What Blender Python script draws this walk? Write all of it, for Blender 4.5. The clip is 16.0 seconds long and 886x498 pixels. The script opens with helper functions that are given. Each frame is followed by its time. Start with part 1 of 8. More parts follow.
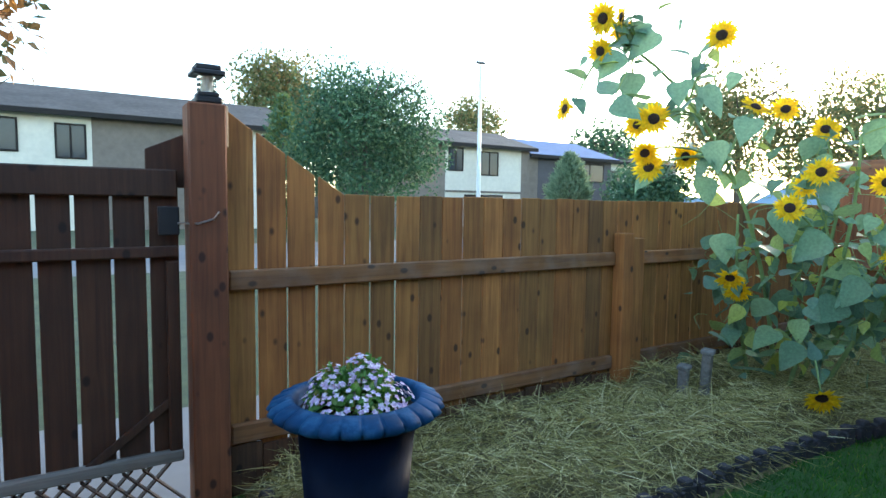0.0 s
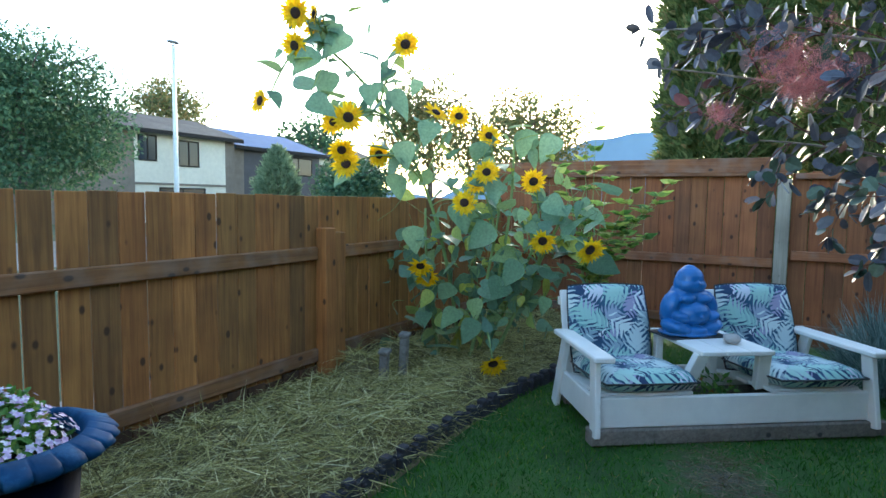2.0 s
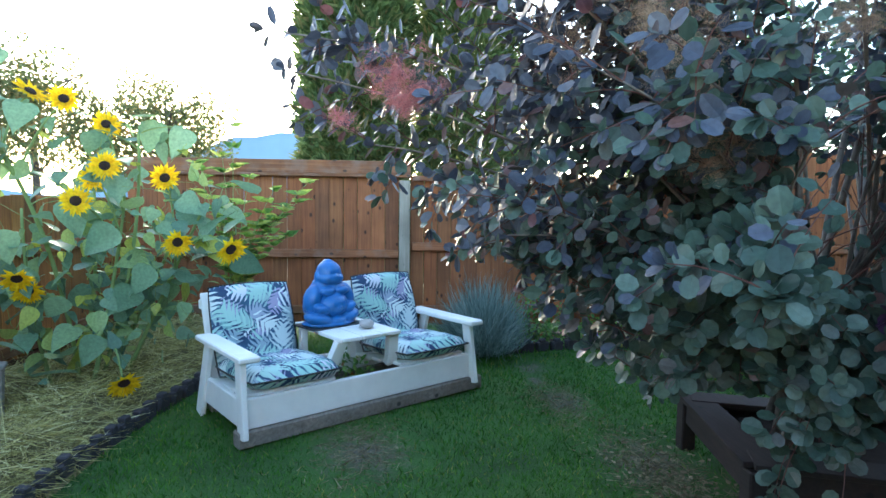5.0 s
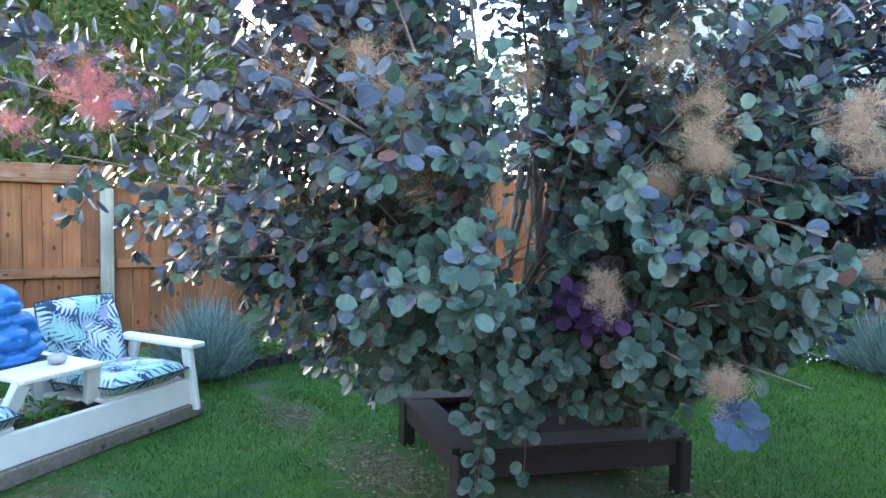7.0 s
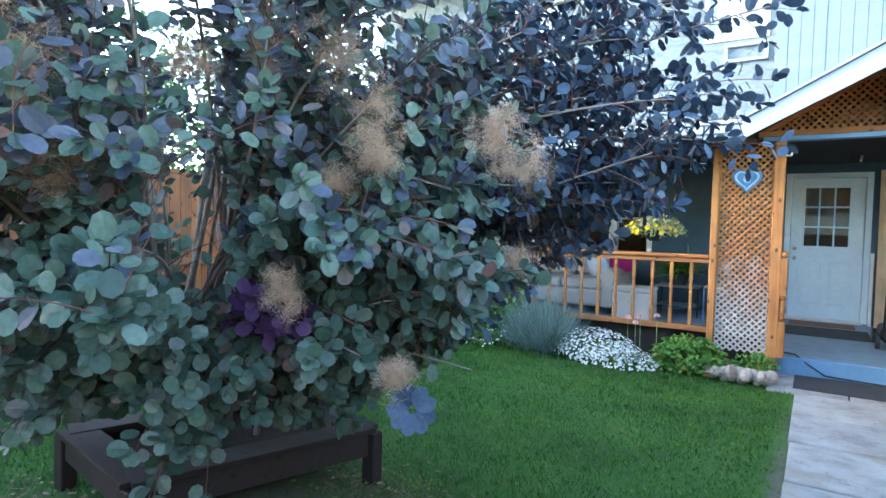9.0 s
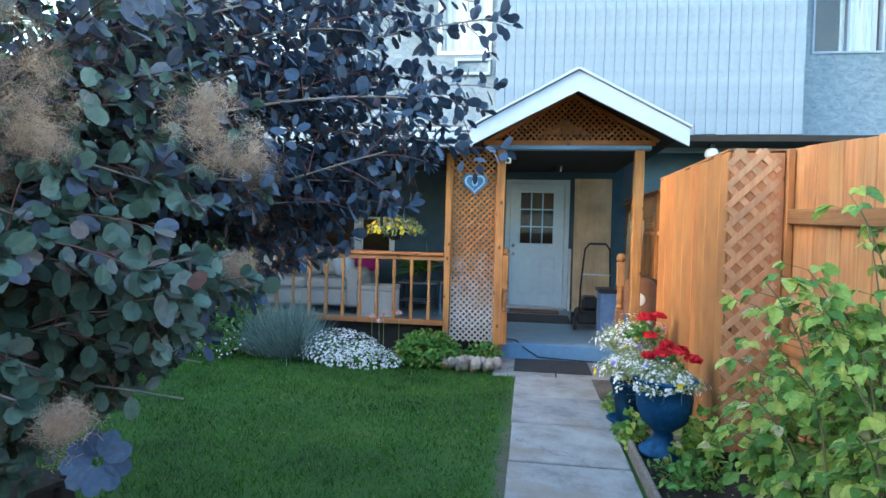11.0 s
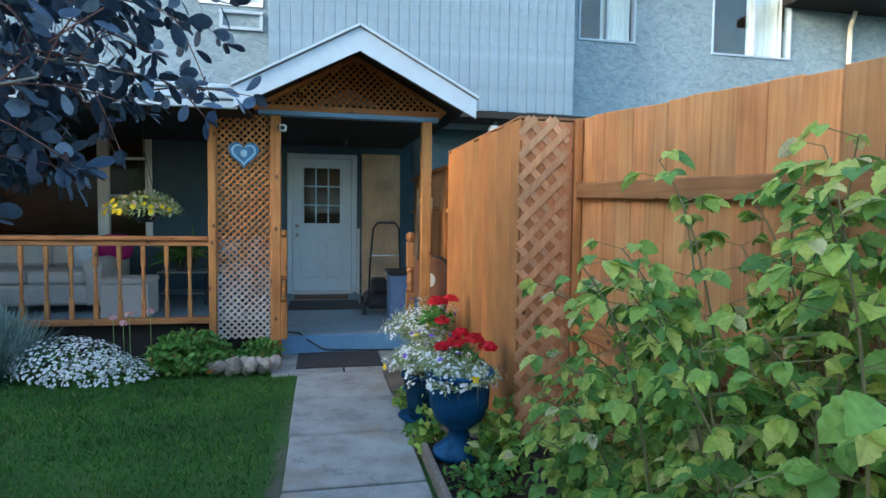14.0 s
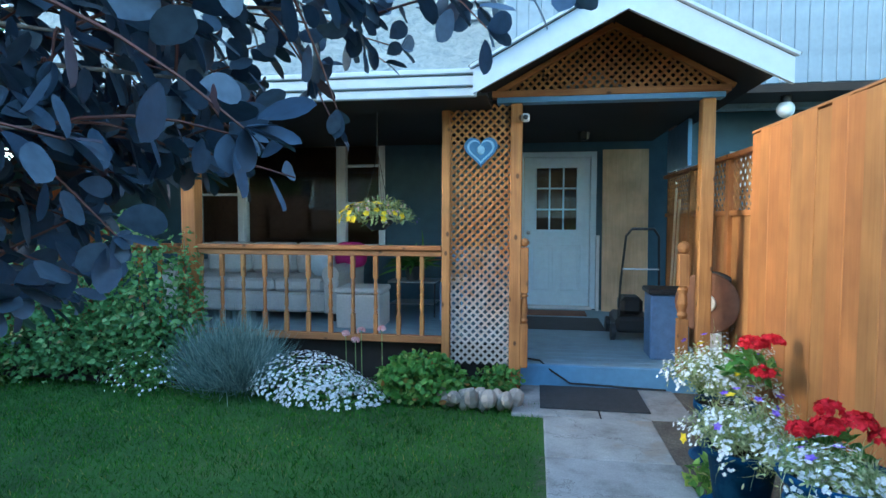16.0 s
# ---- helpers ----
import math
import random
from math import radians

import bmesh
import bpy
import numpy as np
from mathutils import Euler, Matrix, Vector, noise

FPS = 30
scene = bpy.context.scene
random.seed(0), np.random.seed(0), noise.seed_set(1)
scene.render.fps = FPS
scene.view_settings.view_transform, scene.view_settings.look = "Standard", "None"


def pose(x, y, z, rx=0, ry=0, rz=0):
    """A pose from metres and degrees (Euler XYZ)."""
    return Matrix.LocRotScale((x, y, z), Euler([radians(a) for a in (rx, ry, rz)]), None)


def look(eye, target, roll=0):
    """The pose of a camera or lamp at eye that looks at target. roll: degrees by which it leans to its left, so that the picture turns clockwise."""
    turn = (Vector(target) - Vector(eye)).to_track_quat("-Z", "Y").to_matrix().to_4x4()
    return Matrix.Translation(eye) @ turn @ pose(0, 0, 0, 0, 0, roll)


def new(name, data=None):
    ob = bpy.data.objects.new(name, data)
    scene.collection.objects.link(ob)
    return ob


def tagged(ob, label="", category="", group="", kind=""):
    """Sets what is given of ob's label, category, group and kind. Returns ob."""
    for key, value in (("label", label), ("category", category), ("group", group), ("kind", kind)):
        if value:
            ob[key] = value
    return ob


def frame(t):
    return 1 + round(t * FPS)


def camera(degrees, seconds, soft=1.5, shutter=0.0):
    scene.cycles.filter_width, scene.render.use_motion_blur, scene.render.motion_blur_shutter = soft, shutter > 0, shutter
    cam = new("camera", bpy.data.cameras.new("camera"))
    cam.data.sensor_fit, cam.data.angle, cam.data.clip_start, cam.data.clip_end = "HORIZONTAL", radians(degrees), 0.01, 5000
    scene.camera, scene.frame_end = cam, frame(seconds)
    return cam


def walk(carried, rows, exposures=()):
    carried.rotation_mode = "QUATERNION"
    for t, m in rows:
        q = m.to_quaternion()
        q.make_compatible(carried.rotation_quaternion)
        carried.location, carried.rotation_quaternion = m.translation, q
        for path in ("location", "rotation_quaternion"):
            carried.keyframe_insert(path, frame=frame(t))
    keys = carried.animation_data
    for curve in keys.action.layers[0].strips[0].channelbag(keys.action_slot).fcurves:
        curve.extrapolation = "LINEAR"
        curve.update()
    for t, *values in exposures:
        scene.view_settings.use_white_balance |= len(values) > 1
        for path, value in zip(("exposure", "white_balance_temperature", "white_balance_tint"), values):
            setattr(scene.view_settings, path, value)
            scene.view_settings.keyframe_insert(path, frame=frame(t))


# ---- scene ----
cam = camera(74.52, 16.0)
ROWS = [
    (0.0, 0.5866, 0.2646, 1.3512, -32.421, -4.521, -0.812),
    (0.5, 0.6011, 0.2655, 1.3549, -39.695, -4.694, -0.927),
    (1.0, 0.6369, 0.2457, 1.3553, -47.016, -4.732, -0.879),
    (1.5, 0.6518, 0.2276, 1.3586, -53.983, -4.704, -0.836),
    (2.0, 0.6476, 0.2310, 1.3618, -60.224, -4.729, -0.820),
    (2.5, 0.6505, 0.2178, 1.3587, -66.132, -4.733, -0.591),
    (3.0, 0.6533, 0.2042, 1.3493, -71.965, -4.690, -0.504),
    (3.5, 0.6347, 0.1904, 1.3506, -77.455, -4.666, -0.591),
    (6.0, 0.6641, 0.1647, 1.3743, -105.527, -3.868, -0.841),
    (6.5, 0.6368, 0.1695, 1.3888, -112.234, -3.530, -0.920),
    (7.0, 0.6013, 0.1551, 1.4095, -119.713, -3.233, -1.139),
    (7.5, 0.5451, 0.1814, 1.4375, -127.480, -2.958, -1.449),
    (8.0, 0.5419, 0.1677, 1.4336, -134.550, -2.648, -1.543),
    (8.5, 0.5553, 0.1308, 1.4116, -141.293, -2.369, -1.590),
    (9.0, 0.5671, 0.0246, 1.3937, -147.244, -2.170, -1.525),
    (11.5, 0.5928, -0.1972, 1.4051, -178.002, -1.693, -1.403),
    (12.0, 0.6251, -0.2008, 1.3954, -184.429, -2.048, -1.305),
    (12.5, 0.6079, -0.2534, 1.3882, -190.037, -2.658, -1.136),
    (13.0, 0.5463, -0.4152, 1.3825, -193.112, -3.145, -0.942),
    (13.5, 0.4639, -0.6070, 1.3924, -193.294, -3.227, -0.814),
    (14.0, 0.4752, -0.8379, 1.3930, -191.739, -3.228, -0.738),
    (14.5, 0.5437, -1.0899, 1.4129, -186.768, -3.284, -0.613),
    (15.0, 0.6100, -1.3099, 1.4073, -180.776, -3.275, -0.285),
    (15.5, 0.6644, -1.6092, 1.4003, -175.380, -3.189, -0.074),
    (16.0, 0.7484, -1.8527, 1.3940, -171.001, -2.897, -0.150),
]
walk(cam, [(t, pose(x, y, z, 90 + pitch, roll, yaw)) for t, x, y, z, yaw, pitch, roll in ROWS],
     [(0.0, 2.85, 6450, 8), (1.5, 2.65, 6450, 7), (3.5, 2.95, 6450, 7), (6.0, 3.6, 6600, 10), (7.0, 4.05, 6650, 11), (8.0, 4.2, 6600, 10), (9.0, 4.0, 6550, 9), (11.5, 3.35, 6450, 7), (13.5, 2.92, 6350, 5), (14.5, 2.88, 6200, 4), (15.0, 3.0, 6050, 3), (16.0, 3.25, 5650, -1)])

# ---- light ----
world = bpy.data.worlds.new("sky")
scene.world = world
world.use_nodes = True
SUN_EL, SUN_AZ = 13.0, 72.0
wn = world.node_tree
sky = wn.nodes.new("ShaderNodeTexSky")
sky.sky_type, sky.sun_disc = "NISHITA", False
sky.sun_elevation, sky.sun_rotation = radians(SUN_EL), radians(SUN_AZ)
sky.air_density, sky.dust_density, sky.ozone_density = 1.0, 1.0, 1.6
wn.links.new(sky.outputs[0], wn.nodes["Background"].inputs[0])
wn.nodes["Background"].inputs[1].default_value = 0.15
sun = new("sun", bpy.data.lights.new("sun", "SUN"))
sun.data.energy, sun.data.angle, sun.data.color = 0.45, radians(12), (1.0, 0.86, 0.68)
sun.matrix_basis = look((30 * math.sin(radians(SUN_AZ)), 30 * math.cos(radians(SUN_AZ)), 30 * math.tan(radians(SUN_EL))), (0, 0, 0))

# ---- mesh helpers ----
rng = np.random.default_rng(7)


class MB:
    """Collects vertices and faces for one mesh."""

    def __init__(self):
        self.v, self.f, self.n = [], [], 0

    def add(self, v, f):
        v = np.asarray(v, float).reshape(-1, 3)
        self.v.append(v)
        self.f.extend([tuple(i + self.n for i in q) for q in f])
        self.n += len(v)
        return self

    def mesh(self, name, smooth=False):
        me = bpy.data.meshes.new(name)
        me.from_pydata(np.concatenate(self.v).tolist(), [], self.f)
        if smooth:
            me.polygons.foreach_set("use_smooth", [True] * len(me.polygons))
        me.update()
        return me


def cbox(mb, lo, hi, bev=0.004, m=None):
    """A box with chamfered edges."""
    lo, hi = np.array(lo, float), np.array(hi, float)
    c, h = (lo + hi) / 2, np.abs(hi - lo) / 2
    b = min(bev, h.min() * 0.45)
    v, idx = [], {}
    for sx in (-1, 1):
        for sy in (-1, 1):
            for sz in (-1, 1):
                s = np.array((sx, sy, sz))
                for a in range(3):
                    p = s * (h - b)
                    p[a] = s[a] * h[a]
                    idx[(sx, sy, sz, a)] = len(v)
                    v.append(c + p)
    f = []
    sg = (-1, 1)
    for a in range(3):
        o, p = [(1, 2), (2, 0), (0, 1)][a]
        for s in sg:
            q = []
            for so, sp in ((-1, -1), (1, -1), (1, 1), (-1, 1)):
                k = [0, 0, 0]
                k[a], k[o], k[p] = s, so, sp
                q.append(idx[(*k, a)])
            f.append(q if s > 0 else q[::-1])
    for a in range(3):
        o, p = [(1, 2), (2, 0), (0, 1)][a]
        for so in sg:
            for sp in sg:
                k1, k2 = [0, 0, 0], [0, 0, 0]
                k1[a], k1[o], k1[p] = -1, so, sp
                k2[a], k2[o], k2[p] = 1, so, sp
                q = [idx[(*k1, o)], idx[(*k2, o)], idx[(*k2, p)], idx[(*k1, p)]]
                f.append(q if so * sp < 0 else q[::-1])
    for sx in sg:
        for sy in sg:
            for sz in sg:
                q = [idx[(sx, sy, sz, a)] for a in range(3)]
                f.append(q if sx * sy * sz > 0 else q[::-1])
    v = np.array(v)
    if m is not None:
        v = v @ np.array(m.to_3x3()).T + np.array(m.translation)
    return mb.add(v, f)


def beam(mb, a, b, w, d, bev=0.003, up=(0, 0, 1)):
    """A chamfered bar from a to b, w wide across and d deep along up."""
    a, b = Vector(a), Vector(b)
    x = (b - a).normalized()
    y = Vector(up).cross(x).normalized()
    z = x.cross(y)
    m = Matrix((x, y, z)).transposed().to_4x4()
    m.translation = (a + b) / 2
    l = (b - a).length / 2
    return cbox(mb, (-l, -w / 2, -d / 2), (l, w / 2, d / 2), bev, m)


def tube(mb, pts, rad, n=6):
    """A tapered tube along points."""
    pts = np.asarray(pts, float)
    rad = np.broadcast_to(rad, len(pts))
    t = np.gradient(pts, axis=0)
    t /= np.linalg.norm(t, axis=1)[:, None] + 1e-9
    ref = np.array((0.31, 0.2, 0.93)) if abs(t[0][2]) < 0.8 else np.array((0.95, 0.2, 0.1))
    u = np.cross(t, ref)
    u /= np.linalg.norm(u, axis=1)[:, None] + 1e-9
    w = np.cross(t, u)
    an = np.arange(n) * 2 * np.pi / n
    v = pts[:, None] + rad[:, None, None] * (np.cos(an)[None, :, None] * u[:, None] + np.sin(an)[None, :, None] * w[:, None])
    f = [(i * n + j, i * n + (j + 1) % n, (i + 1) * n + (j + 1) % n, (i + 1) * n + j) for i in range(len(pts) - 1) for j in range(n)]
    k = len(pts) - 1
    f += [tuple(range(n))[::-1], tuple(k * n + j for j in range(n))]
    return mb.add(v, f)


def lathe(mb, prof, n=32, wave=None, at=(0, 0, 0)):
    """A turned shape from (radius, z) pairs; wave(angle, k) scales the radius of ring k."""
    an = np.arange(n) * 2 * np.pi / n
    v = []
    for k, (r, z) in enumerate(prof):
        rr = r * (wave(an, k) if wave else 1.0) * np.ones(n)
        v.append(np.stack([rr * np.cos(an), rr * np.sin(an), np.full(n, z)], 1))
    v = np.concatenate(v) + np.array(at)
    f = [(i * n + j, i * n + (j + 1) % n, (i + 1) * n + (j + 1) % n, (i + 1) * n + j) for i in range(len(prof) - 1) for j in range(n)]
    k = len(prof) - 1
    f += [tuple(range(n))[::-1], tuple(k * n + j for j in range(n))]
    return mb.add(v, f)


def blob(mb, c, r, n=16, k=10, m=None):
    """An ellipsoid."""
    th = np.linspace(0, np.pi, k + 1)
    an = np.arange(n) * 2 * np.pi / n
    v = np.stack([np.outer(np.sin(th), np.cos(an)), np.outer(np.sin(th), np.sin(an)), np.outer(-np.cos(th), np.ones(n))], 2).reshape(-1, 3) * np.array(r)
    if m is not None:
        v = v @ np.array(m.to_3x3()).T
    f = [(i * n + j, i * n + (j + 1) % n, (i + 1) * n + (j + 1) % n, (i + 1) * n + j) for i in range(k) for j in range(n)]
    return mb.add(v + np.array(c), f)


def unit(a):
    return a / (np.linalg.norm(a, axis=-1, keepdims=True) + 1e-9)


SHAPES = {"oval": ((0.2, 0.36), (0.52, 0.5), (0.82, 0.36)), "point": ((0.15, 0.38), (0.4, 0.5), (0.72, 0.24)), "heart": ((0.08, 0.45), (0.35, 0.5), (0.7, 0.26)), "chip": ((0.5, 0.5),), "egg": ((0.06, 0.12), (0.2, 0.30), (0.4, 0.45), (0.62, 0.5), (0.82, 0.40), (0.95, 0.2)), "lobed": ((0.02, 0.24), (0.1, 0.45), (0.25, 0.52), (0.45, 0.45), (0.65, 0.31), (0.82, 0.17), (0.93, 0.07)), "round": ((0.22, 0.37), (0.58, 0.5), (0.9, 0.33)), "narrow": ((0.2, 0.4), (0.5, 0.5), (0.8, 0.32))}


def leaves(mb, p, d, nrm, length, width, shape="oval", fold=0.12, curl=0.15):
    """Many folded, curved leaves at once: base, way, upper side, size."""
    p, d = np.asarray(p, float), unit(np.asarray(d, float))
    n = len(p)
    length, width = np.broadcast_to(length, n), np.broadcast_to(width, n)
    y = unit(np.cross(nrm, d))
    z = np.cross(d, y)
    st = SHAPES[shape]
    m = len(st)
    v = np.zeros((n, 3 * m + 2, 3))

    def at(t, s, h):
        return p + d * (t * length)[:, None] + y * (s * width)[:, None] + z * ((h * width) - curl * t * t * length)[:, None]
    v[:, 0], v[:, 3 * m + 1] = p, at(1.0, 0, 0)
    for i, (t, w) in enumerate(st):
        v[:, 1 + 3 * i], v[:, 2 + 3 * i], v[:, 3 + 3 * i] = at(t, -w, fold), at(t, 0, 0), at(t, w, fold)
    pat = [(0, 2, 1), (0, 3, 2)] + [q for i in range(m - 1) for q in ((1 + 3 * i, 2 + 3 * i, 5 + 3 * i, 4 + 3 * i), (2 + 3 * i, 3 + 3 * i, 6 + 3 * i, 5 + 3 * i))] + [(3 * m - 2, 3 * m - 1, 3 * m + 1), (3 * m - 1, 3 * m, 3 * m + 1)]
    f = [tuple(k + (3 * m + 2) * i for k in q) for i in range(n) for q in pat]
    return mb.add(v.reshape(-1, 3), f)


def toothed(mb, p, d, nrm, length, width, droop=0.25):
    """Broad leaves with toothed edges and ribs, bent down towards the tip."""
    p, d = np.asarray(p, float), unit(np.asarray(d, float))
    n = len(p)
    length, width = np.broadcast_to(length, n), np.broadcast_to(width, n)
    y = unit(np.cross(nrm, d))
    z = np.cross(d, y)
    ts = (0.06, 0.18, 0.26, 0.38, 0.46, 0.58, 0.66, 0.78, 0.85)
    ws = (0.24, 0.47, 0.43, 0.52, 0.45, 0.45, 0.35, 0.30, 0.18)
    m = len(ts)
    v = np.zeros((n, 3 * m + 2, 3))

    def at(t, s, h):
        return p + d * (t * length)[:, None] + y * (s * width)[:, None] + z * (h * width - droop * t * t * length)[:, None]
    v[:, 0], v[:, 3 * m + 1] = p, at(1.0, 0, 0)
    for i, (t, w) in enumerate(zip(ts, ws)):
        rib = 0.10 + (0.03 if i % 2 else -0.02)
        v[:, 1 + 3 * i], v[:, 2 + 3 * i], v[:, 3 + 3 * i] = at(t + 0.04, -w, rib), at(t, 0, 0), at(t + 0.04, w, rib)
    pat = [(0, 2, 1), (0, 3, 2)] + [q for i in range(m - 1) for q in ((1 + 3 * i, 2 + 3 * i, 5 + 3 * i, 4 + 3 * i), (2 + 3 * i, 3 + 3 * i, 6 + 3 * i, 5 + 3 * i))] + [(3 * m - 2, 3 * m - 1, 3 * m + 1), (3 * m - 1, 3 * m, 3 * m + 1)]
    f = [tuple(k + (3 * m + 2) * i for k in q) for i in range(n) for q in pat]
    return mb.add(v.reshape(-1, 3), f)


def blades(mb, p, d, length, width):
    """Thin two-piece strips: grass, straw, needles."""
    n = len(p)
    d = unit(d)
    side = unit(np.cross(d, rng.normal(size=(n, 3)))) * (np.broadcast_to(width, n) / 2)[:, None]
    l = np.broadcast_to(length, n)[:, None]
    bend = unit(np.cross(d, side)) * l * rng.uniform(-0.15, 0.15, (n, 1))
    v = np.stack([p - side, p + side, p + d * l * 0.5 + bend + side * 0.8, p + d * l * 0.5 + bend - side * 0.8, p + d * l], 1)
    f = [tuple(k + 5 * i for k in q) for i in range(n) for q in ((0, 1, 2, 3), (3, 2, 4))]
    return mb.add(v.reshape(-1, 3), f)


def thing(name, at, label, category, group="", kind=""):
    e = new(name)
    e.empty_display_size = 0.1
    e.matrix_basis = Matrix.Translation(at)
    return tagged(e, label, category, group, kind)


def put(name, mb, material, parent=None, label="", smooth=False, kind=""):
    """Links one mesh, in world places, under its thing."""
    ob = new(name, mb.mesh(name, smooth) if isinstance(mb, MB) else mb)
    if not ob.data.materials:
        ob.data.materials.append(material)
    if parent:
        ob.parent = parent
        ob.matrix_parent_inverse = parent.matrix_basis.inverted() if parent.data is None else Matrix()
    return tagged(ob, label, kind=kind)


def piece(name, me, material, parent, m):
    """One more object on a shared mesh, at pose m in the world."""
    ob = new(name, me)
    if not me.materials:
        me.materials.append(material)
    ob.parent = parent
    ob.matrix_parent_inverse = parent.matrix_basis.inverted()
    ob.matrix_basis = m
    return ob


# ---- materials ----
def nodes(name):
    m = bpy.data.materials.new(name)
    m.use_nodes = True
    return m, m.node_tree, m.node_tree.nodes["Principled BSDF"]


def nd(nt, kind, ins=(), **props):
    n = nt.nodes.new("ShaderNode" + kind)
    if "operation" in props:
        n.operation = props["operation"]
    if "feature" in props:
        n.feature = props["feature"]
    if "data_type" in props:
        n.data_type, n.blend_type = props["data_type"], props["blend_type"]
    for k, val in dict(ins).items():
        if isinstance(val, bpy.types.NodeSocket):
            nt.links.new(val, n.inputs[k])
        else:
            n.inputs[k].default_value = val
    return n


def ramp(nt, fac, stops):
    r = nd(nt, "ValToRGB", {0: fac})
    e = r.color_ramp.elements
    while len(e) < len(stops):
        e.new(0.5)
    for el, (pos, c) in zip(e, stops):
        el.position, el.color = pos, (*c, 1) if len(c) == 3 else c
    return r.outputs[0]


def mixc(nt, f, a, b, mode="MIX"):
    n = nd(nt, "Mix", {}, data_type="RGBA", blend_type=mode)
    for i, val in ((0, f), (6, a), (7, b)):
        if isinstance(val, bpy.types.NodeSocket):
            nt.links.new(val, n.inputs[i])
        else:
            n.inputs[i].default_value = val if i == 0 else (*val, 1)
    return n.outputs[2]


def bump(nt, b, h, strength=0.3, dist=0.01):
    nt.links.new(nd(nt, "Bump", {"Height": h, "Strength": strength, "Distance": dist}).outputs[0], b.inputs["Normal"])


def wood(name, dark, light, axis=2, rough=0.75, knots=True, spread=0.35, grey=0.0, weather=None):
    """Stained boards: grain along an axis, knots, stains, and a shift from board to board."""
    m, nt, b = nodes(name)
    oi = nd(nt, "ObjectInfo").outputs["Random"]
    co = nd(nt, "TexCoord").outputs["Object"]
    off = nd(nt, "VectorMath", {0: co, 1: nd(nt, "CombineXYZ", {0: nd(nt, "Math", {0: oi, 1: 37.0}, operation="MULTIPLY").outputs[0], 1: nd(nt, "Math", {0: oi, 1: 91.0}, operation="MULTIPLY").outputs[0], 2: nd(nt, "Math", {0: oi, 1: 53.0}, operation="MULTIPLY").outputs[0]}).outputs[0]}, operation="ADD").outputs[0]
    sc = [38.0] * 3
    sc[axis] = 1.6
    g = nd(nt, "TexNoise", {"Vector": nd(nt, "Mapping", {"Vector": off, "Scale": sc}).outputs[0], "Scale": 1.0, "Detail": 5.0, "Roughness": 0.65, "Distortion": 0.6})
    col = ramp(nt, g.outputs[0], [(0.3, dark), (0.72, light)])
    big = nd(nt, "TexNoise", {"Vector": off, "Scale": 3.2, "Detail": 3.0})
    col = mixc(nt, 0.5, col, ramp(nt, big.outputs[0], [(0.3, (0.45, 0.42, 0.4)), (0.7, (1.25, 1.22, 1.2))]), "MULTIPLY")
    col = mixc(nt, 1.0, col, ramp(nt, oi, [(0.0, (1 - spread, 1 - spread * 0.9, 1 - spread * 0.8)), (0.3, (0.95, 1.0, 0.92)), (0.55, (1.08, 0.94, 0.82)), (0.8, (1.0, 1.04, 0.95)), (1.0, (1 + spread, 1 + spread * 0.8, 1 + spread * 0.5))]), "MULTIPLY")
    if knots:
        ks = [9.5] * 3
        ks[axis] = 6.0
        vo = nd(nt, "TexVoronoi", {"Vector": nd(nt, "Mapping", {"Vector": off, "Scale": ks}).outputs[0], "Scale": 1.0, "Randomness": 1.0})
        col = mixc(nt, ramp(nt, vo.outputs["Distance"], [(0.10, (0.9,) * 3), (0.17, (0, 0, 0))]), col, tuple(c * 0.22 for c in dark))
    if grey:
        st = nd(nt, "TexNoise", {"Vector": off, "Scale": 6.0, "Detail": 6.0})
        col = mixc(nt, ramp(nt, st.outputs[0], [(0.45, (0, 0, 0)), (0.75, (grey,) * 3)]), col, (0.33, 0.31, 0.28))
    if weather:
        z = nd(nt, "SeparateXYZ", {0: co}).outputs[2]
        sp = nd(nt, "TexNoise", {"Vector": co, "Scale": 7.0, "Detail": 5.0, "Roughness": 0.7}).outputs[0]
        k = nd(nt, "Math", {0: sp, 1: 1.6, 2: z}, operation="MULTIPLY_ADD").outputs[0]
        col = mixc(nt, ramp(nt, nd(nt, "Math", {0: k, 1: 0.4}, operation="MULTIPLY").outputs[0], [(weather * 0.4, (0.85,) * 3), (weather * 0.4 + 0.3, (0, 0, 0))]), col, (0.46, 0.44, 0.41))
    nt.links.new(col, b.inputs["Base Color"])
    b.inputs["Roughness"].default_value = rough
    bump(nt, b, g.outputs[0], 0.35, 0.004)
    return m


